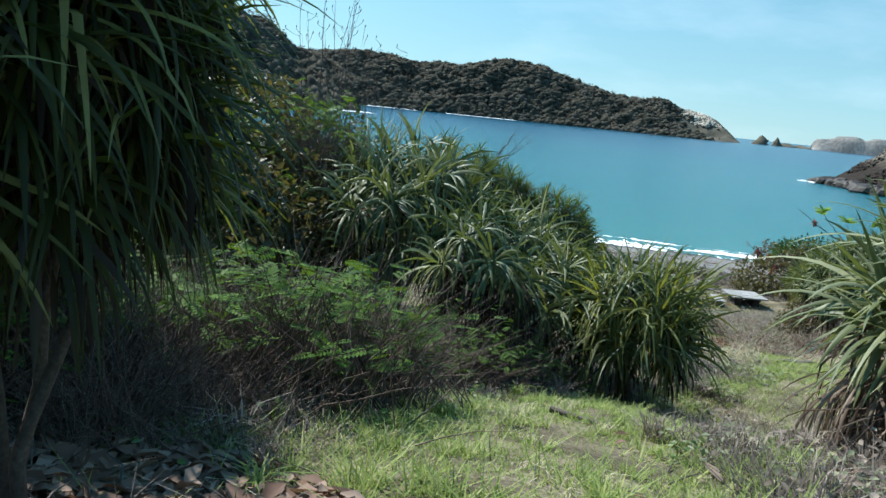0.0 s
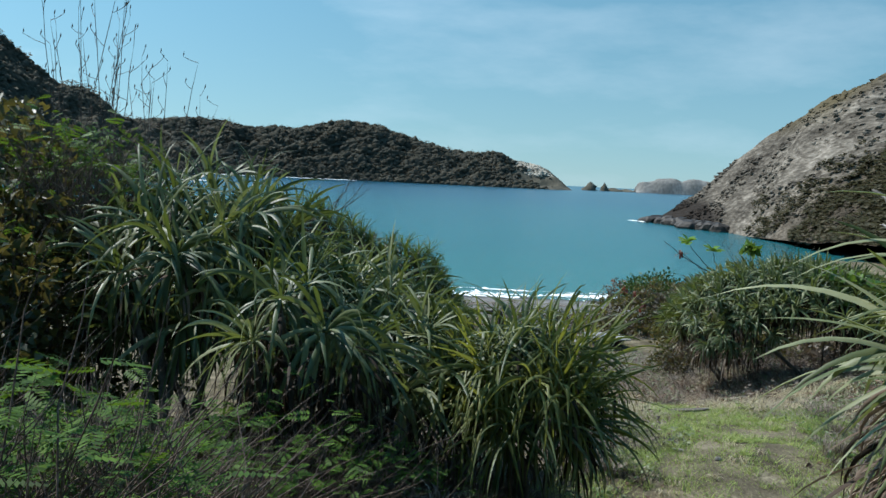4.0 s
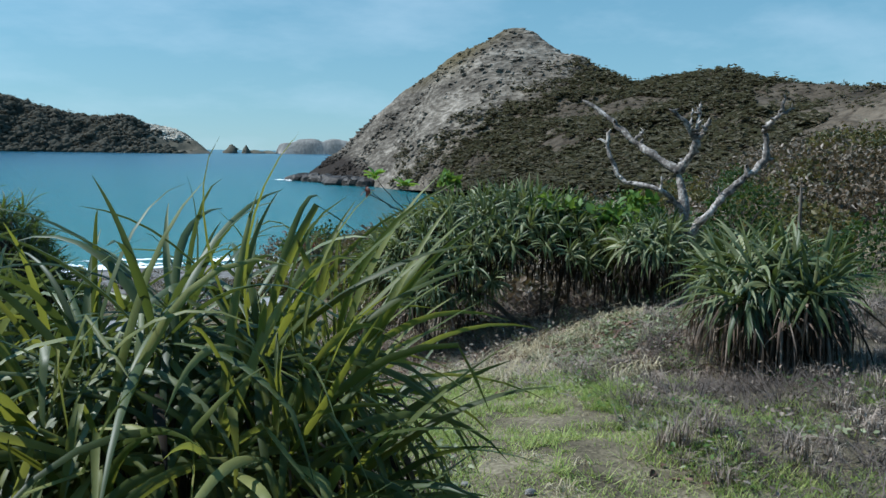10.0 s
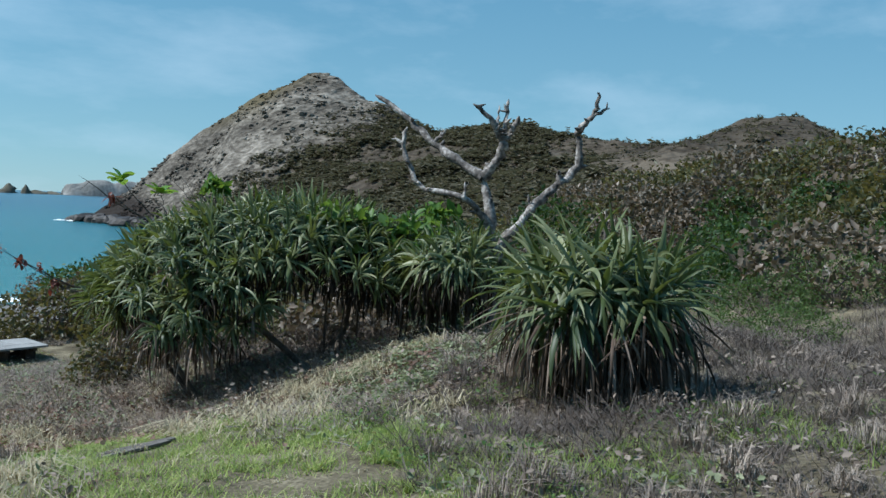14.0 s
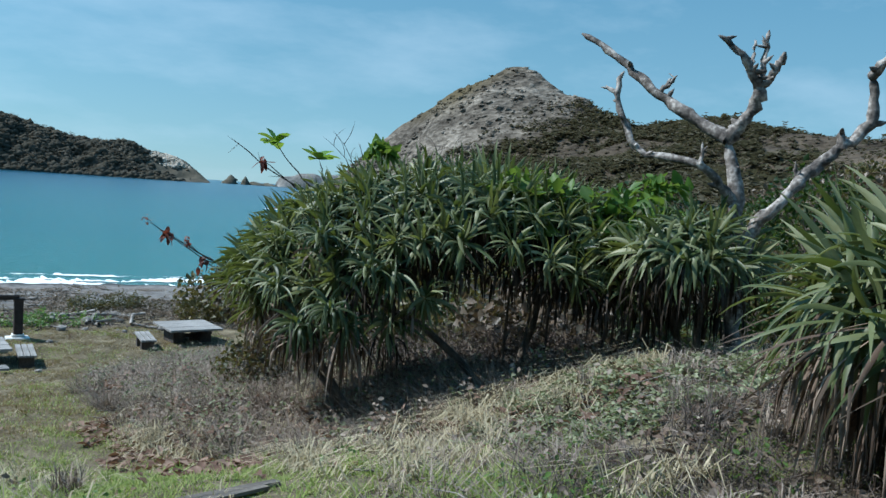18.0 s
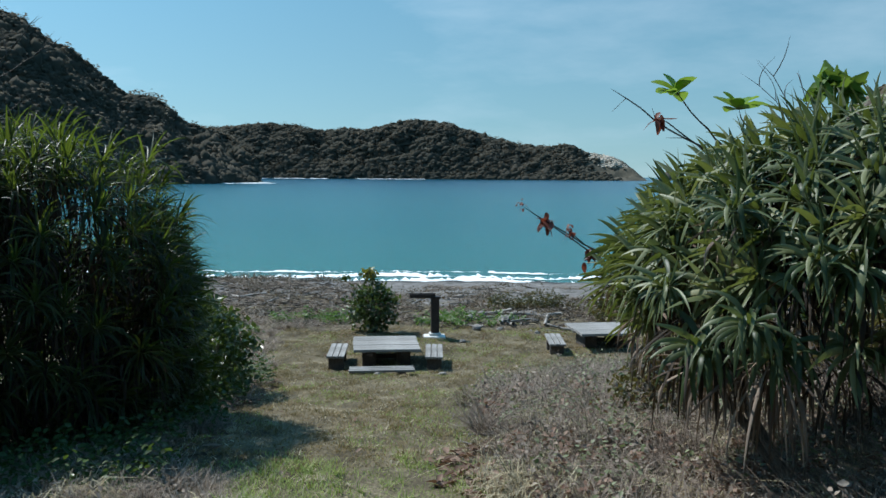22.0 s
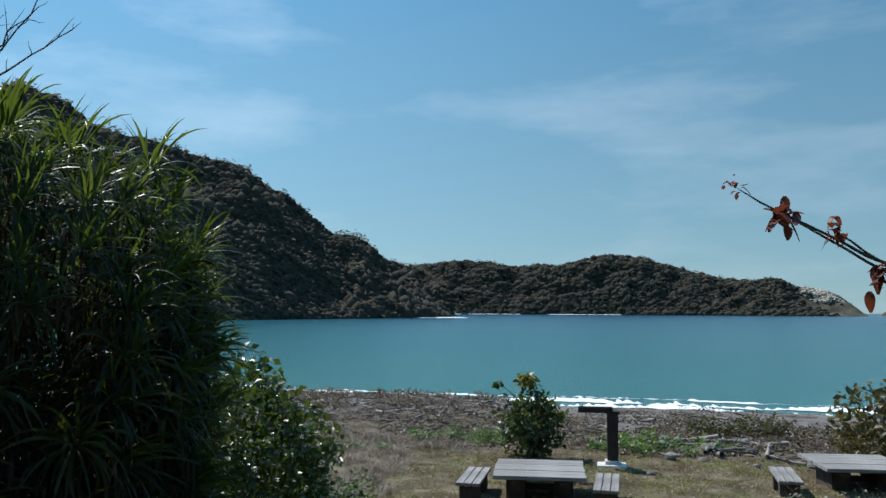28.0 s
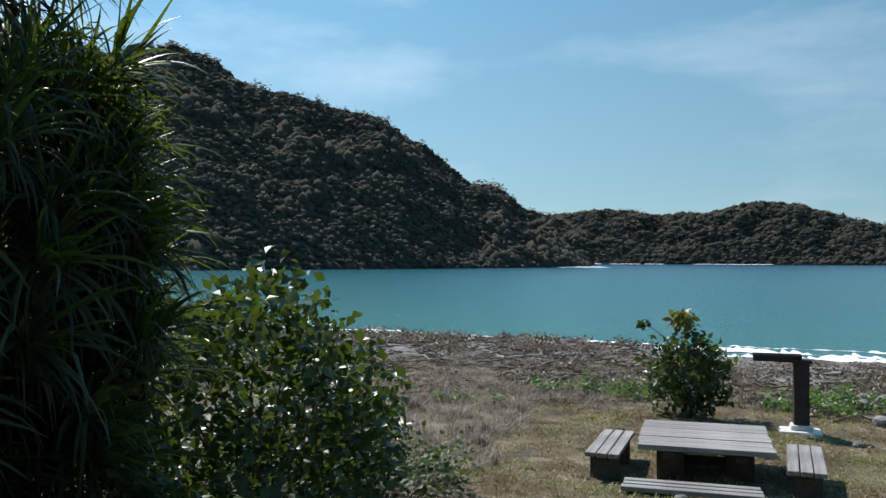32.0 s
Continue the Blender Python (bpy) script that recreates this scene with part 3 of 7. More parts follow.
def land(x, y):
    x, y = np.asarray(x, float), np.asarray(y, float)
    yy = np.where(y > 0, y * 33 / shore(x), y)
    yy = np.where(yy > 33, 33 + (y - shore(x)), yy)
    z = np.interp(yy, GY, GZ, right=-12.0)
    z = z + 0.85 * step(2.5, 6.5, x) * 0.88 * step(-6, -12, y) * step(-23.4, -20.4, y) * step(14, 9, x * 1.0)
    z = z + 7.5 * step(11, 48, x) * step(26, -6, yy)
    z = z + 5.5 * step(-17, -45, x) * step(20, -8, yy)
    z = z - 0.36 * step(-6.8, -4.8, x) * step(4, 0, x) * step(-32.5, -30.5, y) * step(-24.5, -27.5, y)
    z = z + 0.5 * step(1, -4, x) * step(9, 17, yy) * step(27, 19, yy)
    z = z + 0.05 * np.sin(x * 1.7 + 0.6 * y) * np.sin(y * 1.3 - 0.4 * x) + 0.03 * np.sin(3.1 * x + 1) * np.sin(2.7 * y)
    return z


def on(x, y, up=0.0):
    return (float(x), float(y), float(land(x, y)) + up)


def axis_steps(lo, hi, fine, far):
    mid = np.arange(lo, hi + fine / 2, fine)
    grow = np.cumsum(fine * 1.22 ** np.arange(1, 60))
    grow = grow[grow < far]
    return np.r_[lo - np.r_[grow, far][::-1], mid, hi + np.r_[grow, far]]


gx, gy = axis_steps(-32, 50, 0.45, 5000), axis_steps(-52, 44, 0.45, 5000)
gxx, gyy = np.meshgrid(gx, gy)
gzz = land(gxx, gyy)
ground = thing("ground", "sandy soil sloping down to a grey beach", "ground", kind="structure",
               me=mesh_of("ground", np.stack([gxx, gyy, gzz], -1), grid_quads(len(gy), len(gx)), M_GROUND))
# the sea: small choppy waves that catch the sun, dying out near the beach and far off
wa = np.radians(np.r_[-180:-70:10, -70:-42:0.7, -42:12:0.2, 12:75:0.5, 75:181:10])
wr = np.r_[0.0, 20.0, 46.0 * 1.016 ** np.arange(155), 700, 1000, 1600, 2600, 5000]
waa, wrr = np.meshgrid(wa, wr)
chop = rng.normal(size=waa.shape)
chop[:, -1] = chop[:, 0]
calm = step(48, 62, wrr) * (0.012 + 0.012 * step(300, 90, wrr)) * step(560, 420, wrr)
waz = np.clip(chop, -3, 3) * calm * 0.013 * wrr / 1.41
water = thing("water", "turquoise sea of a sheltered bay", "sea", (0, -12, SEA), kind="structure",
              me=mesh_of("water", np.stack([wrr * np.sin(waa), wrr * np.cos(waa), waz], -1), grid_quads(len(wr), len(wa))[:, ::-1], M_WATER, False))

# surf: a low broken wave and the thin sheets that run up the sand
sx = np.arange(-70, 34, 0.22)
wob = sum(a * np.sin(sx * f + p) for a, f, p in ((0.5, 0.31, 1), (0.25, 0.9, 2), (0.16, 2.3, 4), (0.10, 5.1, 1)))
surf = []
for off, wide, high, gap in ((-0.8, 1.9, 0.04, 0.0), (1.7, 1.5, 0.10, 0.3), (4.6, 0.6, 0.06, 0.75)):
    wd = np.maximum(wide * (0.75 + 0.6 * np.sin(sx * 0.37 + off) + 0.35 * rng.normal(size=len(sx))) - gap * wide * (np.sin(sx * 0.83 + 2 * off) > 0.1), 0.03)
    u = np.linspace(0, 1, 7)
    yy = (shore(sx) + wob + off)[:, None] + wd[:, None] * u[None]
    zz = SEA + 0.035 + high * np.sin(np.pi * u)[None] ** 1.3 * np.minimum(wd, 1)[:, None] * (1 + 0.3 * rng.normal(size=(len(sx), 7)))
    surf.append((np.stack([np.repeat(sx[:, None], 7, 1), yy, np.maximum(zz, SEA + 0.03)], -1).reshape(-1, 3), grid_quads(len(sx), 7)))
thing("surf_foam", "white foam of small waves along the beach", "foam", kind="stuff", me=mesh_of("surf_foam", *join(surf), M_FOAM))


# ---- far land ----
def loft(foot, ridge, count, rows, rough, seed, back=0.9, bulge=1.25, gully=0.0):
    """A hill between a foot line and a ridge line, with its far side; gullies run down its face."""
    f, r = bend(foot, count), bend(ridge, count)
    v = []
    for u in np.linspace(0, 1, rows):
        p = f + (r - f) * u
        p[:, 2] = f[:, 2] + (r[:, 2] - f[:, 2]) * (1 - (1 - u) ** bulge)
        v.append(p)
    if gully:
        for k, u in enumerate(np.linspace(0, 1, rows)):
            v[k][:, 2] -= gully * 4 * u * (1 - u) * np.array([abs(noise.fractal(Vector((q[0] * 0.016, q[1] * 0.016, seed + u * 0.5)), 0.9, 2.0, 3)) for q in v[k]])
    for u in np.linspace(0, 1, rows // 3)[1:]:
        p = r + (r - f) * back * u
        p[:, 2] = r[:, 2] + (f[:, 2] - 4 - r[:, 2]) * u**1.4
        v.append(p)
    v = np.array(v)
    tall = np.clip((v[..., 2] - SEA) / 12, 0, 1)
    flat = v.reshape(-1, 3)
    nz = np.array([noise.fractal(Vector(p) * rough[0] + Vector((seed, 0, 0)), 0.9, 2.1, 5) for p in flat]).reshape(v.shape[:2])
    v[..., 2] += nz * rough[1] * tall
    v[..., 0] += nz * rough[1] * 0.5 * tall
    return v


ICO_V = np.array([(0, 0, 1)] + [(0.894 * math.cos(a), 0.894 * math.sin(a), 0.447) for a in np.arange(5) * 1.2566] + [(0.894 * math.cos(a), 0.894 * math.sin(a), -0.447) for a in np.arange(5) * 1.2566 + 0.628] + [(0, 0, -1)])
ICO_F = np.array([(0, 1 + i, 1 + (i + 1) % 5) for i in range(5)] + [(1 + i, 6 + i, 1 + (i + 1) % 5) for i in range(5)] + [(6 + i, 6 + (i + 1) % 5, 1 + (i + 1) % 5) for i in range(5)] + [(11, 6 + (i + 1) % 5, 6 + i) for i in range(5)])


def clumps(where, size, squash=(0.35, 0.7), jitter=0.25):
    """Small uneven crowns at many places."""
    n = len(where)
    v = ICO_V[None] * (1 + jitter * rng.normal(size=(n, 12, 1)))
    v = v * size[:, None, None] * np.stack([np.ones(n), np.ones(n), rng.uniform(*squash, n)], 1)[:, None]
    v = v + where[:, None]
    return v.reshape(-1, 3), (np.arange(n)[:, None, None] * 12 + ICO_F[None]).reshape(-1, 3)


def leafy(where, size, squash, bits):
    """Loose crowns, each a handful of leaf masses turned every way."""
    n = len(where)
    d = rng.normal(size=(n, bits, 3))
    d /= np.linalg.norm(d, axis=2, keepdims=True)
    tall = rng.uniform(*squash, n)[:, None]
    c = d * (rng.uniform(0.35, 1.0, (n, bits, 1)) * size[:, None, None])
    c[..., 2] = np.abs(c[..., 2]) * tall * 1.3
    c = (c + where[:, None]).reshape(-1, 3)
    s = np.repeat(size, bits) * rng.uniform(0.28, 0.6, n * bits) * (10 / bits) ** 0.45
    q = np.array(((-0.7, -0.5, 0), (0.4, -0.8, 0.15), (0.8, 0.5, -0.1), (-0.45, 0.75, 0.2)))
    v = np.einsum("nij,kj->nki", turns(len(c), (0, 0.5), (1, 1.001)), q) * s[:, None, None] + c[:, None]
    return v.reshape(-1, 3), np.arange(4 * len(c)).reshape(-1, 4)


def scatter_on(v, n, keep=None):
    """Places spread over a lofted sheet of points."""
    r, c = v.shape[:2]
    i, j = rng.integers(0, r - 1, n), rng.integers(0, c - 1, n)
    a, b = rng.random(n)[:, None], rng.random(n)[:, None]
    p = (v[i, j] * (1 - a) + v[i + 1, j] * a) * (1 - b) + (v[i, j + 1] * (1 - a) + v[i + 1, j + 1] * a) * b
    return p if keep is None else p[keep(p)]


def hill(name, label, v, mat):
    return thing(name, label, "hill", kind="structure", me=mesh_of(name, v, grid_quads(*v.shape[:2]), mat))


def woods(label, v, n, size, mat, keep=None, squash=(0.5, 0.9), bits=10, crowns=False):
    p = scatter_on(v, n, keep)
    s = size[0] + (size[1] - size[0]) * rng.random(len(p)) ** 2.2
    p[:, 2] += s * 0.05
    ob = thing("woods", label, "woods", kind="stuff")
    part("leaf_masses", mesh_of("leaf_masses", *leafy(p[:: 4 if crowns else 1], s[:: 4 if crowns else 1], squash, bits), mat, False), ob)
    if crowns:
        part("crowns", tri_mesh("crowns", *clumps(p, s, squash, 0.2), mat, True), ob)


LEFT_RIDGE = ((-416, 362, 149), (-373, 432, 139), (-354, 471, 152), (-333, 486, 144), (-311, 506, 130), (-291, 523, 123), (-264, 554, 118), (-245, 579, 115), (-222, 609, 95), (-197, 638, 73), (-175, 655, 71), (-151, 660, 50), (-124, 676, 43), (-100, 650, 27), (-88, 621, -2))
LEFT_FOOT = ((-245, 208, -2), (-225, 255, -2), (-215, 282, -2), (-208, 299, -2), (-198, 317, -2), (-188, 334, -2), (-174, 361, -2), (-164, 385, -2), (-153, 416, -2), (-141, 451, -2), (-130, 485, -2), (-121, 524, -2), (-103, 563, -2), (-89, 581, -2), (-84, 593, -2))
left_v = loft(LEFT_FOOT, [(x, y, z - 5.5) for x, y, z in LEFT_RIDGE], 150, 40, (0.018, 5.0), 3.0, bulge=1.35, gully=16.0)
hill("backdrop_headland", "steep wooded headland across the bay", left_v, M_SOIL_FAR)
def stand(p):
    """Taller trees stand in groups."""
    return np.array([noise.fractal(Vector(q) * 0.02 + Vector((7, 0, 0)), 0.8, 2.0, 4) for q in p]) > 0.12


woods("dark green trees covering the headland", left_v[:44], 32000, (0.8, 3.4), M_WOOD_FAR, None, (0.5, 0.9), 10, True)
woods("taller trees on the headland crest", left_v[36:42], 620, (1.4, 5.4), M_WOOD_FAR, None, (0.8, 1.5), 24)
woods("single tall trees among the lower wood", left_v[1:37], 5200, (1.6, 5.2), M_WOOD_FAR, stand, (0.9, 1.5), 16, True)

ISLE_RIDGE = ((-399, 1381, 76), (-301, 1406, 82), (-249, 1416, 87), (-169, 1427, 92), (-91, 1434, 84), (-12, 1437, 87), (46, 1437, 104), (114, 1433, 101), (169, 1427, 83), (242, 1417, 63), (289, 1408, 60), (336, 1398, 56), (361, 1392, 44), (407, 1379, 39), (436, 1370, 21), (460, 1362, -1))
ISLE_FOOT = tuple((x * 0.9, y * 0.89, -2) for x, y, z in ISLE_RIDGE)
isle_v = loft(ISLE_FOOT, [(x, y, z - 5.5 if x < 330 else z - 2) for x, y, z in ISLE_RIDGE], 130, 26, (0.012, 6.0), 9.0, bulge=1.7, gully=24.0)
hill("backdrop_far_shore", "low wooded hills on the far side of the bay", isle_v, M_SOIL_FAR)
woods("dark trees on the far hills", isle_v[:28], 14000, (1.8, 7.0), M_WOOD_FAR, lambda p: p[:, 0] < 335 + 25 * rng.normal(size=len(p)), (0.5, 0.9), 10, True)
woods("single tall trees on the far hills", isle_v[2:28], 1500, (2.5, 6.5), M_WOOD_FAR, lambda p: p[:, 0] < 320, (0.8, 1.5), 20)
scar = thing("bare_scar", "pale bare rock near the tip of the far hills", "rock", kind="stuff", me=None)
sc_p = scatter_on(isle_v[8:27], 26000, lambda p: (np.abs(p[:, 0] - 383 + 0.35 * (p[:, 2] - 30)) < 15 + 5 * rng.normal(size=len(p))) & (p[:, 2] > 19))
part("boulder", tri_mesh("boulder", *clumps(sc_p, rng.uniform(2.0, 4.5, len(sc_p)), (0.3, 0.6)), M_PALE_ROCK), scar)

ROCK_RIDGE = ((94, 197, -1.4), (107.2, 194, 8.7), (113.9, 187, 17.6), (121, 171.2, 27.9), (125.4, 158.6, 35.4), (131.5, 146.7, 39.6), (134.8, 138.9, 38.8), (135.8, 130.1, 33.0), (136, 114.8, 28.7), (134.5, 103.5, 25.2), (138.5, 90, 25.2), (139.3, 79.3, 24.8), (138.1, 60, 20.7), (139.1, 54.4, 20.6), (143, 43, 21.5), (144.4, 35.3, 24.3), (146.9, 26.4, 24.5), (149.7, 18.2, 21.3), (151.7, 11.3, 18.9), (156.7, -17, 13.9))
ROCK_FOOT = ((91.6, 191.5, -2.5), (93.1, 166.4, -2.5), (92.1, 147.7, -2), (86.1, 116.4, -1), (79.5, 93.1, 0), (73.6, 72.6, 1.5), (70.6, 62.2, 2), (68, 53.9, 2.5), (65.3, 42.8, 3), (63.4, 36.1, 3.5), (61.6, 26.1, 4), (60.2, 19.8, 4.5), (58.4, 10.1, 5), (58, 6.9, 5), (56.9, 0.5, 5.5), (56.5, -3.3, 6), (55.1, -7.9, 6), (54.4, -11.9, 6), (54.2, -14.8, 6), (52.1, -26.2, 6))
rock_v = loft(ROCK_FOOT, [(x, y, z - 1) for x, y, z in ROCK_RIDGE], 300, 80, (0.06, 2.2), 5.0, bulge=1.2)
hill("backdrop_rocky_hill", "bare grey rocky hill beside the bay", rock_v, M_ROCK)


def scrub_zone(p):
    """Scrub grows low on the seaward flank and higher further inland."""
    nz = np.array([noise.fractal(Vector(q) * 0.05, 0.8, 2.0, 4) for q in p])
    way = np.degrees(np.arctan2(p[:, 0] + 7, p[:, 1] + 30))
    high = np.clip((p[:, 2] - 3) / 30, 0, 1)
    edge = 30 + 15 * high + 5 * nz
    return (way > edge) & (way < 57 + 9 * nz - 6 * high) & (rng.random(len(p)) < np.clip((way - edge) / 4, 0.15, 1)) & (nz > -0.5)


woods("dark scrub on the slope of the rocky hill", rock_v[:84], 42000, (0.3, 1.3), M_SCRUB, scrub_zone, (0.5, 1.0), 9)
woods("scattered bushes on the dry ridge", rock_v[45:81], 240, (0.5, 1.9), M_SCRUB, lambda p: p[:, 1] < 125, (0.6, 1.1), 40)
woods("low dry tussocks on the ridge", rock_v[30:81], 5000, (0.2, 0.7), M_SCRUB, lambda p: p[:, 1] < 128, (0.4, 0.8), 7)
rk_p = scatter_on(rock_v[:82], 6500, lambda p: (p[:, 1] > 96) & (np.array([noise.noise(Vector(q) * 0.09) for q in p]) > 0.0))
rk_p[:, 2] -= 0.15
thing("rock_outcrops", "broken grey rock standing out of the hill", "rocks", kind="stuff", me=tri_mesh("rock_outcrops", *clumps(rk_p, rng.uniform(0.25, 1.0, len(rk_p)), (0.4, 0.8), 0.25), M_ROCK))

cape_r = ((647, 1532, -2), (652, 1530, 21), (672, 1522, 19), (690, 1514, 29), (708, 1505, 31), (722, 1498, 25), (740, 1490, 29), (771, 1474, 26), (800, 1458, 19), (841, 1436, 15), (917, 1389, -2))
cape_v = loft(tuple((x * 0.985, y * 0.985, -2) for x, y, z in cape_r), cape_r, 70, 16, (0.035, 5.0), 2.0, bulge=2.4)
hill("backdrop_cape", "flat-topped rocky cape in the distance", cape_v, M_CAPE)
for ix, iy, ih, iw in ((531, 1470, 15, 14), (555, 1461, 14, 8), (575, 1470, 5, 22), (610, 1490, 4, 20)):
    a = np.linspace(0, 2 * np.pi, 17)
    lev = np.linspace(0, 1, 7)
    iv = np.stack([np.stack([ix + iw * (1 - u**1.6) * (1 + 0.2 * rng.normal(size=17)) * np.cos(a), iy + iw * (1 - u**1.6) * np.sin(a), np.full(17, SEA - 1 + (ih + 3) * u)], -1) for u in lev])
    iv[:, -1] = iv[:, 0]
    thing("sea_stack", "small rocky islet off the far point", "islet", kind="structure", me=mesh_of("sea_stack", iv, grid_quads(7, 17), M_SOIL_FAR))

# ---- the line of the path ----
TRACK = np.array([(-9.3, -42.0), (-9.2, -40.0), (-8.9, -37.0), (-8.5, -34.0), (-7.6, -31.3), (-6.6, -29.8), (-5.5, -28.6), (-3.6, -27.0), (-1.5, -24.8), (-0.4, -22.6), (0.1, -20.8), (0.7, -17.8), (0.6, -15.0), (0.2, -12.5), (0.0, -9.0), (0.0, -4.0), (0.3, 3.5)])


def off_track(x, y):
    best = np.full(len(x), 1e9)
    for a, b in zip(TRACK[:-1], TRACK[1:]):
        ab = b - a
        u = np.clip(((x - a[0]) * ab[0] + (y - a[1]) * ab[1]) / (ab @ ab), 0, 1)
        best = np.minimum(best, np.hypot(x - a[0] - u * ab[0], y - a[1] - u * ab[1]))
    return best


# ---- strap-leaved shrubs ----
def rosette(n, length, width, rise, sag, kink, tilt, seg=7, base=0.04, belly=0.5):
    """n strap leaves round a crown that leans by tilt towards +x. The leaves leave the crown between the two
    rises (degrees, inner to outer leaf) and sag under their own weight; kink: share of leaves that have folded over."""
    f = (np.arange(n) + rng.random(n)) / n
    phi = np.arange(n) * 2.39996 + rng.normal(0, 0.3, n)
    el = np.radians(rise[0] + (rise[1] - rise[0]) * f**0.8 + rng.normal(0, 9, n))
    d = np.stack([np.cos(el) * np.cos(phi), np.cos(el) * np.sin(phi), np.sin(el)], -1)
    side = np.stack([-np.sin(phi), np.cos(phi), 0 * phi], -1)
    c, s_ = math.cos(tilt), math.sin(tilt)
    lean = np.array(((c, 0, s_), (0, 1, 0), (-s_, 0, c)))
    root = base * np.stack([np.cos(phi), np.sin(phi), 0.6 - 2.5 * f], -1) @ lean.T
    d, side = d @ lean.T, side @ lean.T
    ln = length * (0.62 + 0.42 * np.sin(np.pi * np.clip(f + 0.12, 0, 1))) * rng.uniform(0.75, 1.15, n)
    pull = (sag[0] + (sag[1] - sag[0]) * f) * rng.uniform(0.6, 1.4, n)
    drift = rng.normal(0, 0.35, (n, 3)) / seg
    drift[:, 2] = 0
    fold = np.where(rng.random(n) < kink, rng.integers(2, seg, n), -1)
    drop = rng.uniform(0.9, 2.6, n)
    s = np.linspace(0, 1, seg + 1)
    p, ds, ss = [root], [d], [side]
    for k in range(1, seg + 1):
        d = d + drift
        d[:, 2] -= pull * (0.35 + 1.5 * s[k]) / seg + np.where(fold == k, drop, 0)
        d = d / np.linalg.norm(d, axis=1, keepdims=True)
        side = side - d * np.sum(side * d, 1, keepdims=True)
        side = side / (np.linalg.norm(side, axis=1, keepdims=True) + 1e-9)
        p.append(p[-1] + d * (ln / seg)[:, None])
        ds.append(d)
        ss.append(side)
    p, d, side = np.stack(p, 1), np.stack(ds, 1), np.stack(ss, 1)
    nrm = np.cross(d, side)
    tw = rng.normal(0, 0.45, n)[:, None] * s[None]
    side = side * np.cos(tw)[..., None] + nrm * np.sin(tw)[..., None]
    nrm = np.cross(d, side)
    shape = (0.42 + 0.58 * np.sin(np.pi / 2 * np.clip(s / belly, 0, 1))) * np.clip((1 - s) / (1 - belly), 0, 1) ** 0.75
    w = width * rng.uniform(0.75, 1.2, n)[:, None] * shape[None] + 0.0015
    edge = nrm * (w * 0.2)[..., None]
    v = np.stack([p - side * (w / 2)[..., None] - edge, p, p + side * (w / 2)[..., None] - edge], 2)
    q = (np.arange(n)[:, None, None] * (seg + 1) * 3 + grid_quads(seg + 1, 3)[None]).reshape(-1, 4)
    return v.reshape(-1, 3), q


TILTS = [radians(a) for a in (4, 30, 55, 80)]
# leaves, length, width, rises, sags, kinked share, segments, belly, materials
STYLES = {
    "broad": (36, 0.6, 0.064, (88, -34), (0.25, 1.9), 0.3, 7, 0.45, (M_STRAP, M_STRAP, M_STRAP_PALE)),
    "slope": (34, 0.98, 0.056, (84, -20), (0.6, 3.2), 0.16, 7, 0.45, (M_STRAP, M_STRAP, M_STRAP_PALE)),
    "dry": (34, 0.88, 0.066, (84, -35), (0.4, 2.6), 0.28, 7, 0.5, (M_STRAP, M_STRAP, M_STRAP_PALE)),
    "path": (36, 1.05, 0.04, (85, -40), (0.3, 3.4), 0.34, 8, 0.4, (M_STRAP_WIDE, M_STRAP, M_STRAP_WIDE)),
    "long": (36, 1.35, 0.075, (86, -22), (0.2, 1.7), 0.14, 8, 0.35, (M_STRAP, M_STRAP_PALE, M_STRAP_PALE)),
    "narrow": (48, 0.8, 0.033, (70, -30), (0.5, 2.2), 0.12, 6, 0.35, (M_STRAP_WIDE, M_STRAP_WIDE, M_STRAP_SHADED)),
    "fine": (46, 0.66, 0.034, (86, 0), (0.3, 2.6), 0.15, 6, 0.4, (M_STRAP_SHADED, M_STRAP_SHADED, M_STRAP_SHADED)),
}
crown_cache = {}


def crown_mesh(style, tilt):
    """One of three rosettes of a style at the nearest of the four leans."""
    k = int(np.argmin([abs(tilt - t) for t in TILTS]))
    key = (style, k, int(rng.integers(3)))
    if key not in crown_cache:
        n, length, width, rise, sag, kink, seg, belly, mats = STYLES[style]
        crown_cache[key] = mesh_of("leaf_rosette", *rosette(n, length, width, rise, sag, kink, TILTS[k], seg, 0.04, belly), mats[key[2]])
    return crown_cache[key]


# dead_leaf tones made much darker: mostly inner shade put into the colour
M_THATCH = leaf("dark_shaded_dead_leaf", (0.010, 0.008, 0.006), (0.03, 0.023, 0.017), (0.085, 0.066, 0.05), (0.12, 0.08, 0.04), 0.1, 0.7, 0.12)
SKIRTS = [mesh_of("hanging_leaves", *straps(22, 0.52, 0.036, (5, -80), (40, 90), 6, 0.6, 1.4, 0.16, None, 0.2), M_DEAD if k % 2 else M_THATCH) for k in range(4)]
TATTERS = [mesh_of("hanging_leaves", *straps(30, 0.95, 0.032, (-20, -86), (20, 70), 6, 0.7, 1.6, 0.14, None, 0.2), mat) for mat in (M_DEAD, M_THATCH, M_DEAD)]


def hang(x, y, z, spin, size):
    return Matrix.Translation((x, y, z)) @ Matrix.Rotation(spin, 4, "Z") @ Matrix.Diagonal((size, size, size, 1))


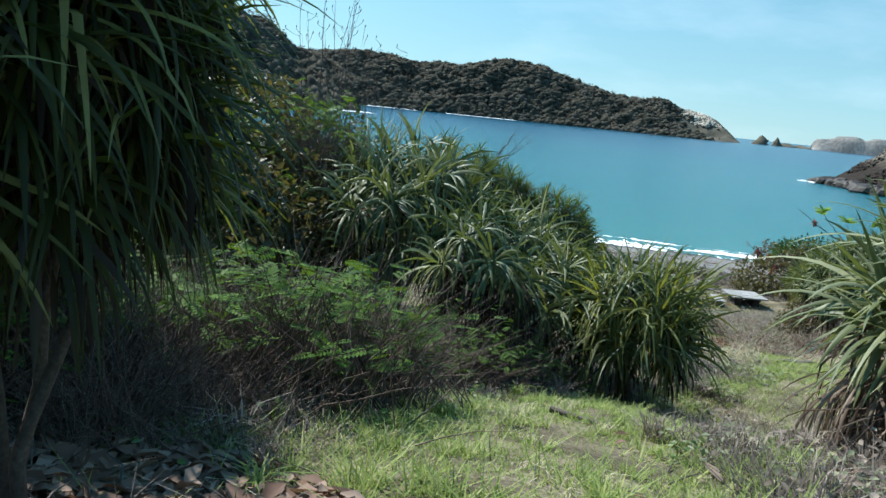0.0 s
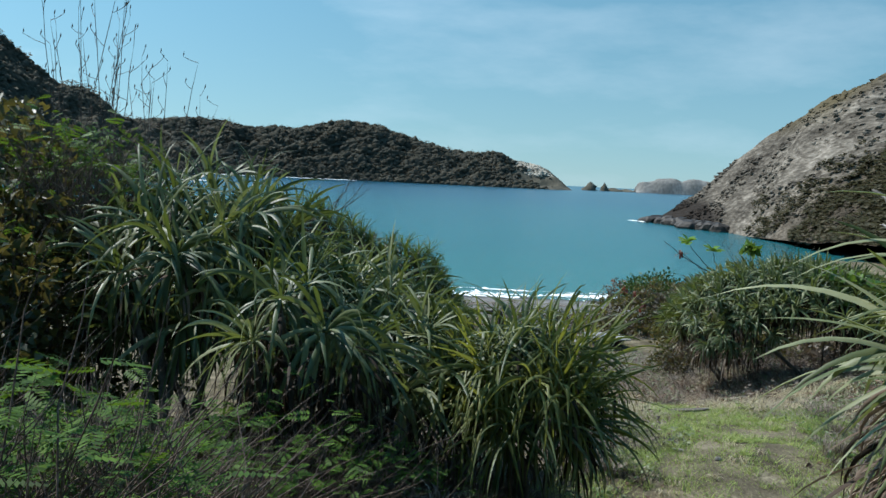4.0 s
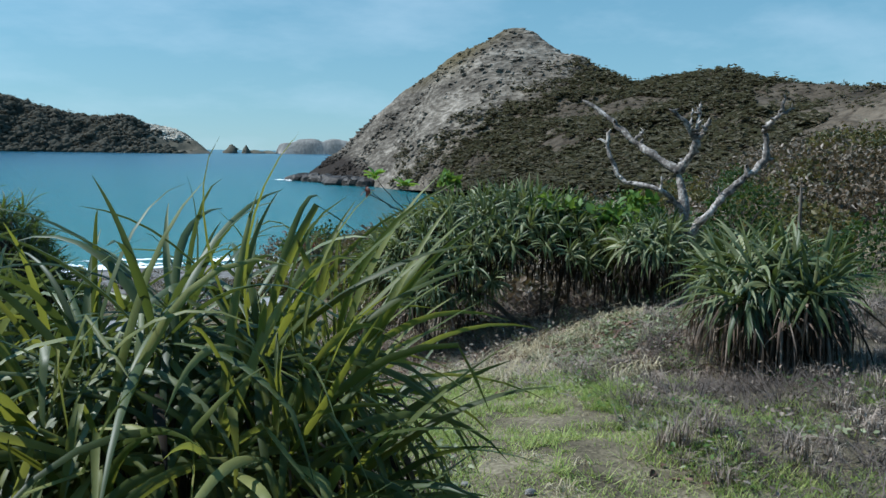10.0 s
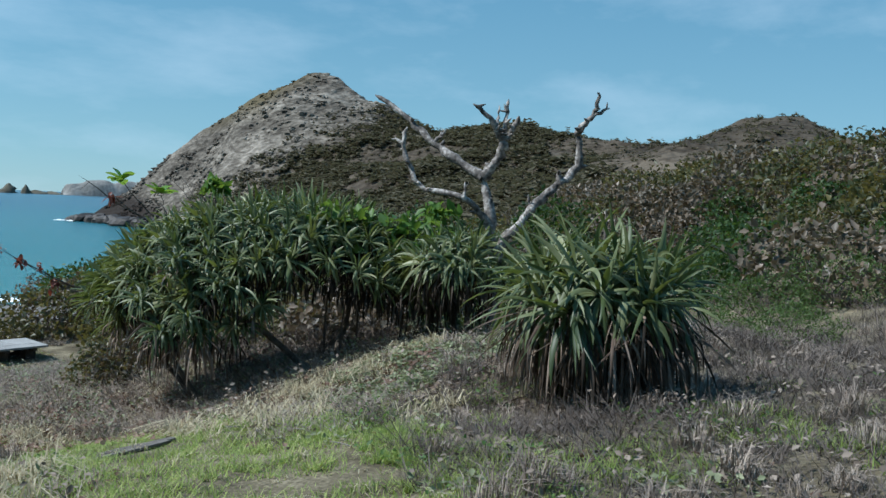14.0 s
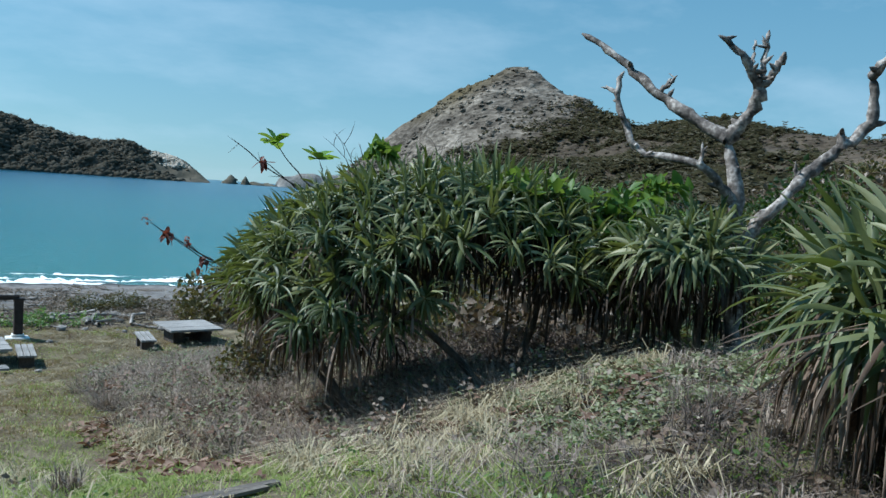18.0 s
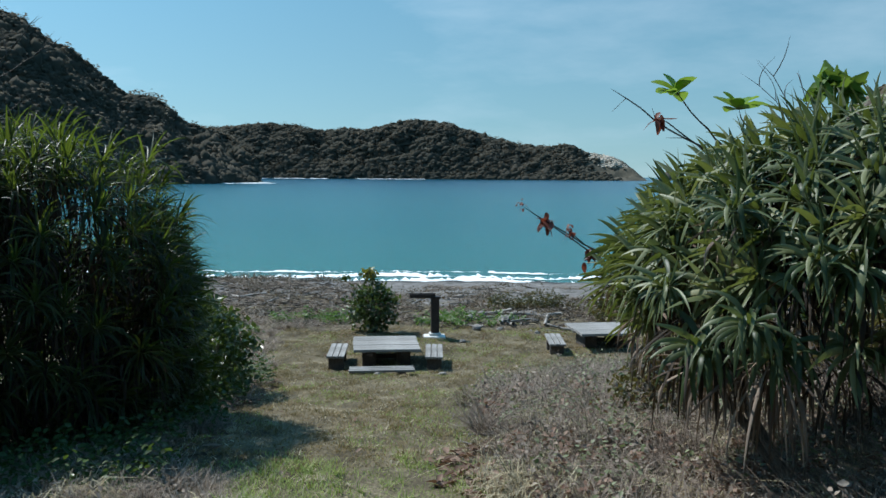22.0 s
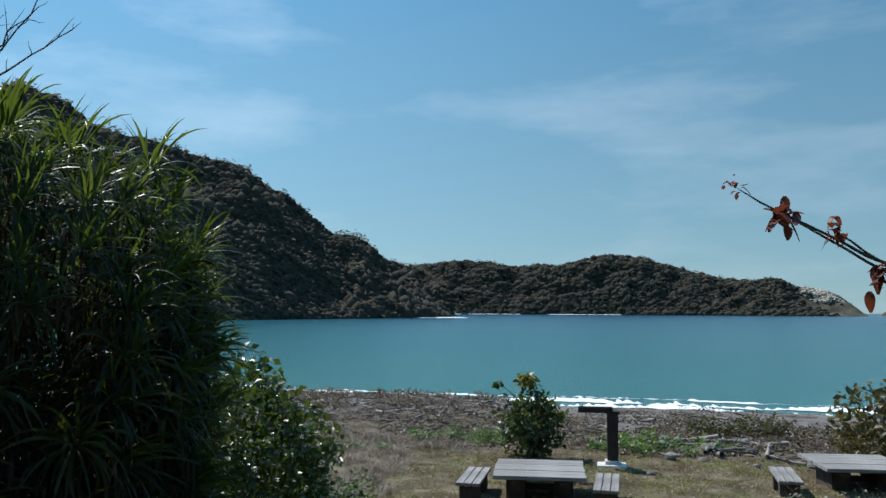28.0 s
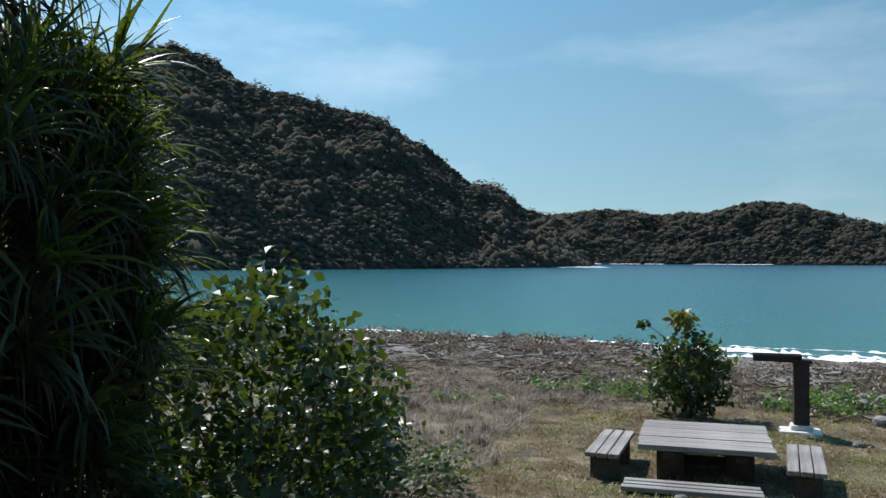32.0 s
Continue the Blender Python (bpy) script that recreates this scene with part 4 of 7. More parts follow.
def strap_shrub(label, base, crowns, style="broad", hub=None, lean=1.0, size=(0.85, 1.15), skirt=0.5, stems=3, thick=0.06, group="", dry=(0, 1, 2, 3), thatch=()):
    """crowns: places of the leaf rosettes, which face away from the hub. Stems rise from the base; dry leaves hang below the crowns."""
    b = Vector(on(*base, -0.08))
    ob = thing("pandanus_shrub", label, "shrub", tuple(b), group)
    crowns = np.asarray(crowns, float)
    mid = np.array(hub if hub is not None else (crowns[:, 0].mean(), crowns[:, 1].mean(), crowns[:, 2].min() - 0.3))
    for c in crowns:
        out = c - mid
        flat = math.hypot(out[0], out[1])
        tilt = min(math.atan2(flat, max(out[2], 0.02)) * lean * rng.uniform(0.75, 1.1), 1.45)
        s = rng.uniform(*size)
        yaw = math.atan2(out[1], out[0]) + rng.normal(0, 0.25)
        part("leaf_rosette", crown_mesh(style, tilt), ob, m=Matrix.Translation(-b) @ hang(*c, yaw, s))
        if rng.random() < skirt:
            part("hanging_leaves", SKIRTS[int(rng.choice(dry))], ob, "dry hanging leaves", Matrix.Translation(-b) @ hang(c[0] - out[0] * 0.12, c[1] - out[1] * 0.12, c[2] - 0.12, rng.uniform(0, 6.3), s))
    # without 1 in dry these are dark bundles that fill the shrub's shaded core
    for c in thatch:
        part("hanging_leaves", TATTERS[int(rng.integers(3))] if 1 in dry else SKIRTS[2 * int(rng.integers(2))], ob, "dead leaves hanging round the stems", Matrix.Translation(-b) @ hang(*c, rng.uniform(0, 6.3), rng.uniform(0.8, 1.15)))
    picks = crowns if len(crowns) <= stems else crowns[rng.choice(len(crowns), stems, replace=False)]
    for c in picks:
        foot = np.array((*(rng.normal(0, 0.12, 2)), 0))
        top = c - np.array(b) - (0, 0, 0.05)
        line = bend([foot, foot * 0.5 + top * 0.35 + (0, 0, 0.25), top], 10, 0.02)
        part("stem", mesh_of("stem", *tube(line, np.linspace(thick, thick * 0.55, 10), 7, 0.06), M_STEM), ob)
    return ob


def round_of(x, y, z, r, count, rise=0.12):
    """Places in a ring."""
    return [(x + r * math.cos(k * 6.283 / count), y + r * math.sin(k * 6.283 / count), z + rise * (k % 3)) for k in range(count)]


def dome(centre, radii, count, low=0.05, turn=0.0, keep=None):
    """Places spread evenly over a dome, down to the given share of its height."""
    out = []
    gap = 1.9 * math.sqrt(radii[0] * radii[1]) / math.sqrt(count)
    for k in range(count * 60):
        if len(out) >= count:
            break
        if k % (count * 6) == 0:
            gap *= 0.88
        u, a = rng.uniform(low, 1), rng.uniform(0, 2 * math.pi)
        r = math.sqrt(max(0, 1 - u * u))
        x, y, z = r * math.cos(a) * radii[0], r * math.sin(a) * radii[1], u * radii[2]
        x, y = x * math.cos(turn) - y * math.sin(turn), x * math.sin(turn) + y * math.cos(turn)
        p = (centre[0] + x, centre[1] + y, centre[2] + z)
        if (keep is None or keep(*p)) and all((p[0] - q[0]) ** 2 + (p[1] - q[1]) ** 2 + (p[2] - q[2]) ** 2 > gap * gap for q in out):
            out.append(p)
    return out


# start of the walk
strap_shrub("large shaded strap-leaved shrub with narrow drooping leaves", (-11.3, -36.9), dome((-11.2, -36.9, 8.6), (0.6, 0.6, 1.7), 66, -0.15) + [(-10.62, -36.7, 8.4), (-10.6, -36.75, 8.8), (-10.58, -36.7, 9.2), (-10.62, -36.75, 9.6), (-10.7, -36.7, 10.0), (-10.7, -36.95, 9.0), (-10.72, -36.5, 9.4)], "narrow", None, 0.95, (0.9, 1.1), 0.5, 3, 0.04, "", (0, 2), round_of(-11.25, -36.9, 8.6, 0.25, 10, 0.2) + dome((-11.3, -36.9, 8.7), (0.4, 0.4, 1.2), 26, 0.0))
# this shrub and the next are added to throw shade on the ground
strap_shrub("tall strap-leaved shrub added off to the side to cast deep shade", (-13.3, -34.1), dome((-13.4, -34.1, 7.6), (1.1, 0.9, 2.2), 66, -0.2), "narrow", None, 0.9, (1.1, 1.35), 0.6, 5, 0.07, "", (0, 2), round_of(-13.4, -34.1, 7.6, 0.7, 14, 0.25))
strap_shrub("strap-leaved shrub added beside the path's start to cast shade", (-12.5, -37.9), dome((-12.2, -37.6, 8.5), (1.0, 1.0, 2.6), 90, -0.05), "narrow", None, 0.9, (1.0, 1.2), 0.6, 2, 0.04, "", (0, 2), round_of(-12.2, -37.7, 8.4, 0.5, 14, 0.25))
strap_shrub("strap-leaved shrub with pale arching leaves beside the path", (-4.25, -32.2), dome((-4.25, -32.2, 6.85), (0.5, 0.5, 0.65), 8, 0.35) + [(-4.35, -32.55, 6.9), (-4.75, -32.35, 7.05), (-4.1, -32.4, 7.85), (-3.7, -32.3, 8.0), (-3.95, -32.0, 7.6), (-3.4, -32.4, 7.5), (-4.3, -32.1, 7.75)], "long", (-4.15, -32.1, 6.4), 0.9, (0.85, 1.1), 0.6, 4, 0.06, "", (1, 3), round_of(-4.25, -32.2, 6.6, 0.45, 12) + round_of(-4.25, -32.2, 6.3, 0.6, 10))
strap_shrub("rounded clump of broad arching strap leaves beside the path", (-5.95, -26.9), dome((-5.9, -26.8, 5.6), (0.85, 0.75, 0.75), 33, -0.6), "path", (-5.9, -26.75, 5.2), 0.85, (0.9, 1.1), 0.6, 4, 0.06, "", (0, 2, 0, 1))
strap_shrub("low strap-leaved shrub between two taller ones", (-7.2, -26.3), dome((-7.2, -26.2, 5.3), (0.8, 0.7, 0.9), 15, 0.15), "slope", None, 0.9, (0.85, 1.05), 0.6, 4, 0.06, "", (0, 2), round_of(-7.2, -26.4, 5.2, 0.6, 12))
strap_shrub("tall strap-leaved shrub on the slope", (-9.9, -25.2), dome((-10.0, -25.0, 6.2), (1.5, 1.4, 1.65), 40, -0.15), "slope", None, 0.9, (0.9, 1.15), 0.6, 5)
strap_shrub("dense strap-leaved shrub stepping down the slope", (-7.6, -25.3), dome((-7.9, -25.0, 5.2), (1.3, 1.0, 1.45), 28, 0.1), "slope", None, 0.85, (0.85, 1.1), 0.5, 4)
strap_shrub("strap-leaved shrub in a thicket above the beach", (-8.3, -20.5), dome((-8.9, -20.5, 4.6), (2.4, 1.9, 1.9), 30, 0.0), "slope", None, 0.85, (0.9, 1.2), 0.3, 4)
strap_shrub("strap-leaved shrub with one pale rosette above undergrowth", (-10.3, -26.6), [(-10.25, -26.5, 7.1), (-10.9, -26.2, 6.9), (-9.5, -26.4, 6.6), (-10.6, -26.0, 7.4), (-9.9, -26.0, 7.2)], "slope", (-10.2, -25.6, 6.3), 0.9, (0.95, 1.15), 0.9, 4)
strap_shrub("strap-leaved shrub above feathery undergrowth", (-8.7, -27.4), [(-8.5, -27.9, 6.5), (-9.0, -27.5, 6.8), (-8.2, -27.3, 6.4), (-8.7, -27.0, 6.9), (-8.05, -27.7, 6.25), (-9.3, -27.9, 6.4)], "slope", (-8.6, -27.0, 5.8), 0.9, (0.85, 1.05), 0.9, 4, 0.06, "", (0, 2), round_of(-8.6, -27.5, 6.0, 0.5, 12) + round_of(-8.6, -27.4, 5.6, 0.6, 10))
# the large mound beside the clearing: a canopy on bent trunks, open below, and lobes that hang to the ground


def canopy_keep(x, y, z):
    along = (x - 5.6) * 0.82 - (y + 14.3) * 0.57
    return z > (4.75 if along > -0.7 else 4.1) + 0.28 * math.sin(2.3 * x + 1.7 * y)


# the dark bundles under the canopy stand in for shade in its hollow
strap_shrub("wide mound of drooping strap leaves on bent trunks", (6.1, -15.2), dome((5.85, -14.5, 3.7), (3.85, 2.4, 2.35), 150, 0.15, -0.61, canopy_keep), "broad", (5.6, -14.3, 3.2), 0.9, (0.85, 1.1), 0.9, 2, 0.07, "", (0, 2), dome((5.85, -14.5, 3.5), (3.4, 2.0, 2.1), 70, 0.5, -0.61, lambda x, y, z: canopy_keep(x, y, z + 0.1)) + round_of(7.0, -16.8, 4.6, 0.7, 10) + round_of(7.6, -17.6, 4.5, 0.6, 8))
strap_shrub("strap-leaved lobes of the mound hanging near the ground", (4.3, -14.0), [(2.9, -15.5, 4.09), (4.25, -15.85, 4.24), (3.45, -15.55, 4.64), (2.5, -14.6, 4.29), (2.6, -13.5, 4.04), (3.3, -15.3, 3.84), (2.7, -15.0, 3.79), (3.0, -14.9, 5.04), (2.8, -13.9, 4.84), (3.9, -15.5, 3.84), (2.7, -12.8, 4.44), (3.1, -12.2, 4.04), (2.8, -13.1, 3.74), (4.8, -15.6, 4.69)], "broad", (3.6, -14.0, 3.4), 0.95, (0.75, 0.95), 0.8, 2, 0.06, "", (1, 3, 0), round_of(3.3, -14.7, 3.8, 0.5, 4))
strap_shrub("strap-leaved shrub with dry brown leaves at its foot", (4.65, -22.85), dome((4.5, -22.75, 5.0), (0.9, 0.9, 0.62), 22, 0.0), "dry", (4.55, -22.8, 4.5), 0.8, (0.95, 1.15), 0.3, 4, 0.07, "", (1, 3, 0), round_of(4.5, -22.75, 4.85, 0.9, 16) + round_of(4.5, -22.75, 4.75, 0.6, 16) + round_of(4.5, -22.75, 4.55, 0.4, 10))
strap_shrub("drooping strap-leaved shrub at the foot of the dead tree", (7.6, -17.7), dome((7.3, -17.9, 4.75), (1.0, 0.9, 0.85), 24, 0.3), "broad", None, 0.9, (0.85, 1.05), 0.7, 2, 0.07, "", (0, 2))
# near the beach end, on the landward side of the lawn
# its leaves and inner bundles use the darker copies, so its shade is painted
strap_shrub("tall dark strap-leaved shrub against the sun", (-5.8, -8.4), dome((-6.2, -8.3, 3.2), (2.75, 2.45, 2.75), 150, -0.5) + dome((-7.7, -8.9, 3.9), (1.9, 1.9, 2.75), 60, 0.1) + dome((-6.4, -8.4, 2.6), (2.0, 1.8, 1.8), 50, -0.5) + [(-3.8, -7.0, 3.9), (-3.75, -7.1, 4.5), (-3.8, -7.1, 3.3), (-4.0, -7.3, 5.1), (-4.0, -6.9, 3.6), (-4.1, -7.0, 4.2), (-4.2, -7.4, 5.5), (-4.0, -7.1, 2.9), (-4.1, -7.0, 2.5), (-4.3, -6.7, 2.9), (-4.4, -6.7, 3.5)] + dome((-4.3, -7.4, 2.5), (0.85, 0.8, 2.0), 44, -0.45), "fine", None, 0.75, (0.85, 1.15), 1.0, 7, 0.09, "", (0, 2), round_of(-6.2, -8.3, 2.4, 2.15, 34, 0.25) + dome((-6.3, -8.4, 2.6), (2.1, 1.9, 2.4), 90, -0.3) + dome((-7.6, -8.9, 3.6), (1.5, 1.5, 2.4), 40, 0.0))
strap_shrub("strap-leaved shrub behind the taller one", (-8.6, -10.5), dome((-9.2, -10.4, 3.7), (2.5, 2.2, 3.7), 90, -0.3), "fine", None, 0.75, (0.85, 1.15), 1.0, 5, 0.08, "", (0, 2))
strap_shrub("low strap-leaved clump in dry grass", (10.8, -14.8), dome((10.8, -14.8, float(land(10.8, -14.8)) + 0.5), (1.2, 1.2, 0.8), 14, 0.0), "broad", None, 0.9, (0.8, 1.05), 0.3, 2, 0.05)

# ---- broad-leaved and feathery shrubs ----
def kite_leaf(length, width, fold=0.25):
    """A small folded leaf of two faces."""
    v = np.array(((0, 0, 0), (-width / 2, length * 0.45, fold * width), (0, length, -0.1 * length), (width / 2, length * 0.45, fold * width), (0, length * 0.5, 0)))
    return v, np.array(((0, 4, 2, 1), (0, 3, 2, 4)))


def leaf_cloud(n, radii, length, width, flat=0.9, hollow=0.55):
    d = rng.normal(size=(n, 3))
    d /= np.linalg.norm(d, axis=1, keepdims=True)
    r = rng.uniform(hollow, 1, n) ** 0.6 * (1 + 0.16 * np.sin(5 * d[:, 0] + 2) * np.sin(4 * d[:, 1]) + 0.12 * np.sin(9 * d[:, 2] + 7 * d[:, 0]))
    p = d * r[:, None] * np.array(radii)
    p = p[p[:, 2] > -0.85 * radii[2]]
    lv, lq = oval_leaf(length, width) if n < 300 else kite_leaf(length, width)
    return spray(None, p, turns(len(p), (0.1, 1.9), (0.6, 1.25)), lv, lq)


def twigs_of(n, radii, base, thick=0.02, wide=0.0):
    out = []
    root = base
    for _ in range(n):
        base = np.array(root) + (rng.normal(0, wide), rng.normal(0, wide), 0)
        d = rng.normal(size=3) * np.array(radii) * 0.5
        d[2] = abs(d[2]) * 0.8
        d[:2] += base[:2] * 0.7
        out.append(tube(bend([base, np.array(base) * 0.45 + d * 0.4, d], 6, 0.03), np.linspace(thick, thick * 0.25, 6), 4))
    return join(out)


def broad_meshes(radii, n, length, mat, width=0.62):
    return (mesh_of("foliage", *leaf_cloud(n, radii, length, length * width), mat),
            mesh_of("branch_frame", *twigs_of(14, radii, (0, 0, -radii[2])), M_TWIG))


def broad_shrub(name, label, x, y, sink, meshes, height, scale=1.0, spin=0.0, group=""):
    b = on(x, y, -0.1)
    ob = thing(name, label, "shrub", pose(b[0], b[1], b[2], 0, 0, spin), group)
    lift = Matrix.Translation((0, 0, height * scale - sink)) @ Matrix.Diagonal((scale, scale, scale, 1))
    part("foliage", meshes[0], ob, m=lift)
    part("branch_frame", meshes[1], ob, "thin dark twigs", m=lift)
    return ob


M_FINE = leaf("fine_shrub_leaf", (0.028, 0.05, 0.014), (0.06, 0.095, 0.028), (0.14, 0.18, 0.065), (0.2, 0.3, 0.04), 0.28, 0.5, 0.25)
BRONZE = [broad_meshes((1.7, 1.7, 1.0), 1000, 0.21, M_BRONZE) for _ in range(2)] + [broad_meshes((1.6, 1.8, 1.0), 1000, 0.20, M_OLIVE) for _ in range(2)]
FINE = [broad_meshes((1.5, 1.4, 0.85), 3000, 0.10, M_FINE, 0.4) for _ in range(2)]
GREENS = [broad_meshes((1.3, 1.3, 1.1), 1000, 0.19, M_BROAD) for _ in range(2)]

# thicket on the rise beyond the clearing
spots = []
for k in range(6000):
    x, y = rng.uniform(9.5, 52), rng.uniform(-34, 30)
    if len(spots) >= 270:
        break
    if x < 12 + 0.30 * (y + 34) and y < -14:
        continue
    if y > 4 and x < 12 + (y - 4) * 0.1:
        continue
    if x < 18 and y < -14:
        continue
    if y > 14 and x < 17:
        continue
    if all((x - a) ** 2 + (y - b) ** 2 > 1.95**2 for a, b in spots):
        spots.append((x, y))
for n, (x, y) in enumerate(spots):
    green = rng.random() < (0.25 if x < 24 else 0.12)
    if green:
        broad_shrub("beach_shrub", "green broad-leaved shrub in a thicket", x, y, 0.15, GREENS[n % 2], 0.9, rng.uniform(0.9, 1.5), rng.uniform(0, 360), "thicket on the rise")
    else:
        broad_shrub("beach_shrub", "bronze-leaved shrub in a thicket", x, y, 0.15, BRONZE[n % 4], 0.8, rng.uniform(0.9, 1.5), rng.uniform(0, 360), "thicket on the rise")

# shrubs round the mound, toward the beach
for x, y, s in ((5.6, -8.6, 0.9), (7.6, -7.6, 1.1), (9.4, -9.3, 1.2), (5.0, -9.6, 0.7), (4.6, -9.0, 0.6), (6.4, -6.8, 0.8), (8.6, -5.4, 0.9), (9.3, -2.6, 0.8), (9.9, 7.9, 1.3), (8.7, 7.5, 0.6), (11.4, 8.3, 1.4), (11.6, -6.0, 1.1), (10.5, -12.2, 1.3)):
    broad_shrub("beach_shrub", "bronze and green broad-leaved shrub beside the mound", x, y, 0.1, BRONZE[int(rng.integers(4))], 0.8, s, rng.uniform(0, 360), "shrubs round the mound")
for x, y, s in ((7.7, -15.9, 0.8), (9.4, -15.0, 1.1), (10.6, -17.6, 1.0)):
    broad_shrub("beach_shrub", "green broad-leaved shrub growing through the mound", x, y, -2.2, GREENS[int(rng.integers(2))], 0.6, s * 0.7, rng.uniform(0, 360), "shrubs in the mound")

for x, y, s in ((13.5, -19.5, 0.75), (15.6, -20.6, 0.85), (17.6, -21.6, 0.9), (15.2, -16.6, 0.8), (12.4, -22.4, 0.6), (12.2, -18.3, 0.5)):
    broad_shrub("beach_shrub", "low fine-leaved green shrub in dry grass", x, y, 0.1, FINE[int(rng.integers(2))], 0.75, s * 1.1, rng.uniform(0, 360), "low shrubs in the dry grass")

# grey dry brush in and behind the hollow of the mound
BRUSH = [(mesh_of("foliage", *leaf_cloud(700, (0.8, 0.8, 0.6), 0.09, 0.03, hollow=0.1), M_WEED_GREY), mesh_of("branch_frame", *twigs_of(70, (1.3, 1.3, 1.2), (0, 0, -0.6), 0.008, 0.35), M_DRY_TWIG)) for _ in range(2)]
for k, (x, y) in enumerate(((8.1, -13.2), (8.9, -14.2), (7.2, -12.3), (9.7, -13.3), (6.4, -11.6), (8.4, -12.0), (7.4, -14.0), (9.2, -15.3), (5.8, -12.6))):
    broad_shrub("dry_bush", "grey leafless brush behind the hanging leaves", x, y, 0.05, BRUSH[k % 2], 0.6, rng.uniform(0.8, 1.15), rng.uniform(0, 360), "dry brush under the mound")

# shrub beside the lawn, below the tall strap-leaved one
M_GLINT = leaf("glossy_dark_leaf", (0.009, 0.016, 0.007), (0.026, 0.044, 0.013), (0.07, 0.10, 0.03), (0.22, 0.32, 0.035), 0.2, 0.36, 0.5)
LAWN_SHRUB = broad_meshes((1.35, 1.8, 1.4), 4600, 0.155, M_GLINT, 0.68)
broad_shrub("beach_shrub", "leafy shrub with glinting leaves beside the lawn", -4.2, -4.5, 0.15, LAWN_SHRUB, 1.2, 1.0)
broad_shrub("beach_shrub", "low leafy shrub at the edge of the lawn", -4.9, -1.9, 0.2, LAWN_SHRUB, 0.9, 0.72, 120)
broad_shrub("beach_shrub", "leafy shrub under the tall strap leaves", -4.3, -7.0, 0.2, LAWN_SHRUB, 0.9, 0.7, 40)

# small dense bush behind the table
BUSH = (mesh_of("foliage", *leaf_cloud(1500, (0.9, 0.78, 0.98), 0.17, 0.11, hollow=0.25), M_GLINT), mesh_of("branch_frame", *twigs_of(16, (0.8, 0.75, 1.0), (0, 0, -1.0), 0.03), M_TWIG))
bush = broad_shrub("round_bush", "dense dark green bush with a yellowish top", -0.35, 6.1, 0.15, BUSH, 1.12)
top_v, top_q = leaf_cloud(120, (0.28, 0.28, 0.22), 0.16, 0.10, hollow=0.1)
part("top_leaves", mesh_of("top_leaves", top_v, top_q, leaf("yellow_leaf", (0.06, 0.075, 0.018), (0.13, 0.13, 0.026), (0.24, 0.22, 0.045), (0.36, 0.34, 0.05), 0.3)), bush, "yellowish new leaves", Matrix.Translation((-0.15, 0, 2.1)))
sp = bend([(-0.3, 0, 1.5), (-0.6, 0, 1.85), (-0.85, 0, 1.95)], 6, 0.01)
part("side_twig", mesh_of("side_twig", *tube(sp, np.linspace(0.014, 0.006, 6), 5), M_TWIG), bush)
tv, tq = leaf_cloud(26, (0.14, 0.12, 0.12), 0.13, 0.09, hollow=0.1)
part("side_leaves", mesh_of("side_leaves", tv, tq, M_BROAD), bush, m=Matrix.Translation((-0.88, 0, 1.98)))

# yellowing broad-leaved shrub uphill on the far side of the slope
HILLSIDE = [broad_meshes((1.7, 1.7, 1.7), 4200, 0.16, M_OLIVE) for _ in range(1)] + [broad_meshes((1.7, 1.6, 1.7), 4200, 0.16, M_BROAD) for _ in range(1)]
for x, y, h, s, k in ((-14.0, -23.5, 3.4, 1.15, 0), (-16.6, -25.0, 3.3, 1.2, 1), (-13.0, -27.0, 2.0, 1.0, 0), (-15.6, -29.0, 2.0, 1.1, 1), (-12.6, -20.5, 3.2, 1.1, 1), (-18.5, -21.5, 3.6, 1.3, 0), (-15.0, -33.0, 2.0, 1.1, 1), (-13.6, -38.5, 2.0, 1.2, 1), (-15.4, -42.0, 2.2, 1.3, 0), (-12.9, -25.3, 2.6, 1.0, 0), (-14.6, -26.6, 2.6, 1.2, 1), (-11.9, -23.4, 2.3, 0.9, 1)):
    broad_shrub("hillside_shrub", "broad-leaved shrub with yellowing leaves on the slope", x, y, 0.2, HILLSIDE[k], h, s, rng.uniform(0, 360), "shrubs on the slope")


def feather_mesh(n, radii):
    """Fine twice-cut leaves on thin stems."""
    k = 8
    lv, lq = [], []
    for i, u in enumerate(np.linspace(0.15, 1, k)):
        for sgn in (-1, 1):
            a = np.array((0, u * 0.13, -0.02 * u * u))
            b = a + np.array((sgn * 0.042 * math.sin(math.pi * (0.3 + 0.6 * u)), 0.016, -0.006))
            m, w = (a + b) / 2, np.array((0, 0.009, 0))
            o = len(lv)
            lv += [a, m + w, b, m - w]
            lq += [(o, o + 1, o + 2, o + 3)]
    d = rng.normal(size=(n, 3))
    d /= np.linalg.norm(d, axis=1, keepdims=True)
    p = d * (rng.uniform(0.2, 1, n) ** 0.45)[:, None] * np.array(radii)
    p = p[p[:, 2] > 0.0 * radii[2] + 0.28 * radii[2] * rng.normal(size=len(p))]
    p[:, 2] += 0.16 * np.sin(p[:, 0] * 7 + n) * np.sin(p[:, 1] * 6)
    return spray(None, p, turns(len(p), (0.0, 0.6), (1.1, 2.2)), np.array(lv), np.array(lq))


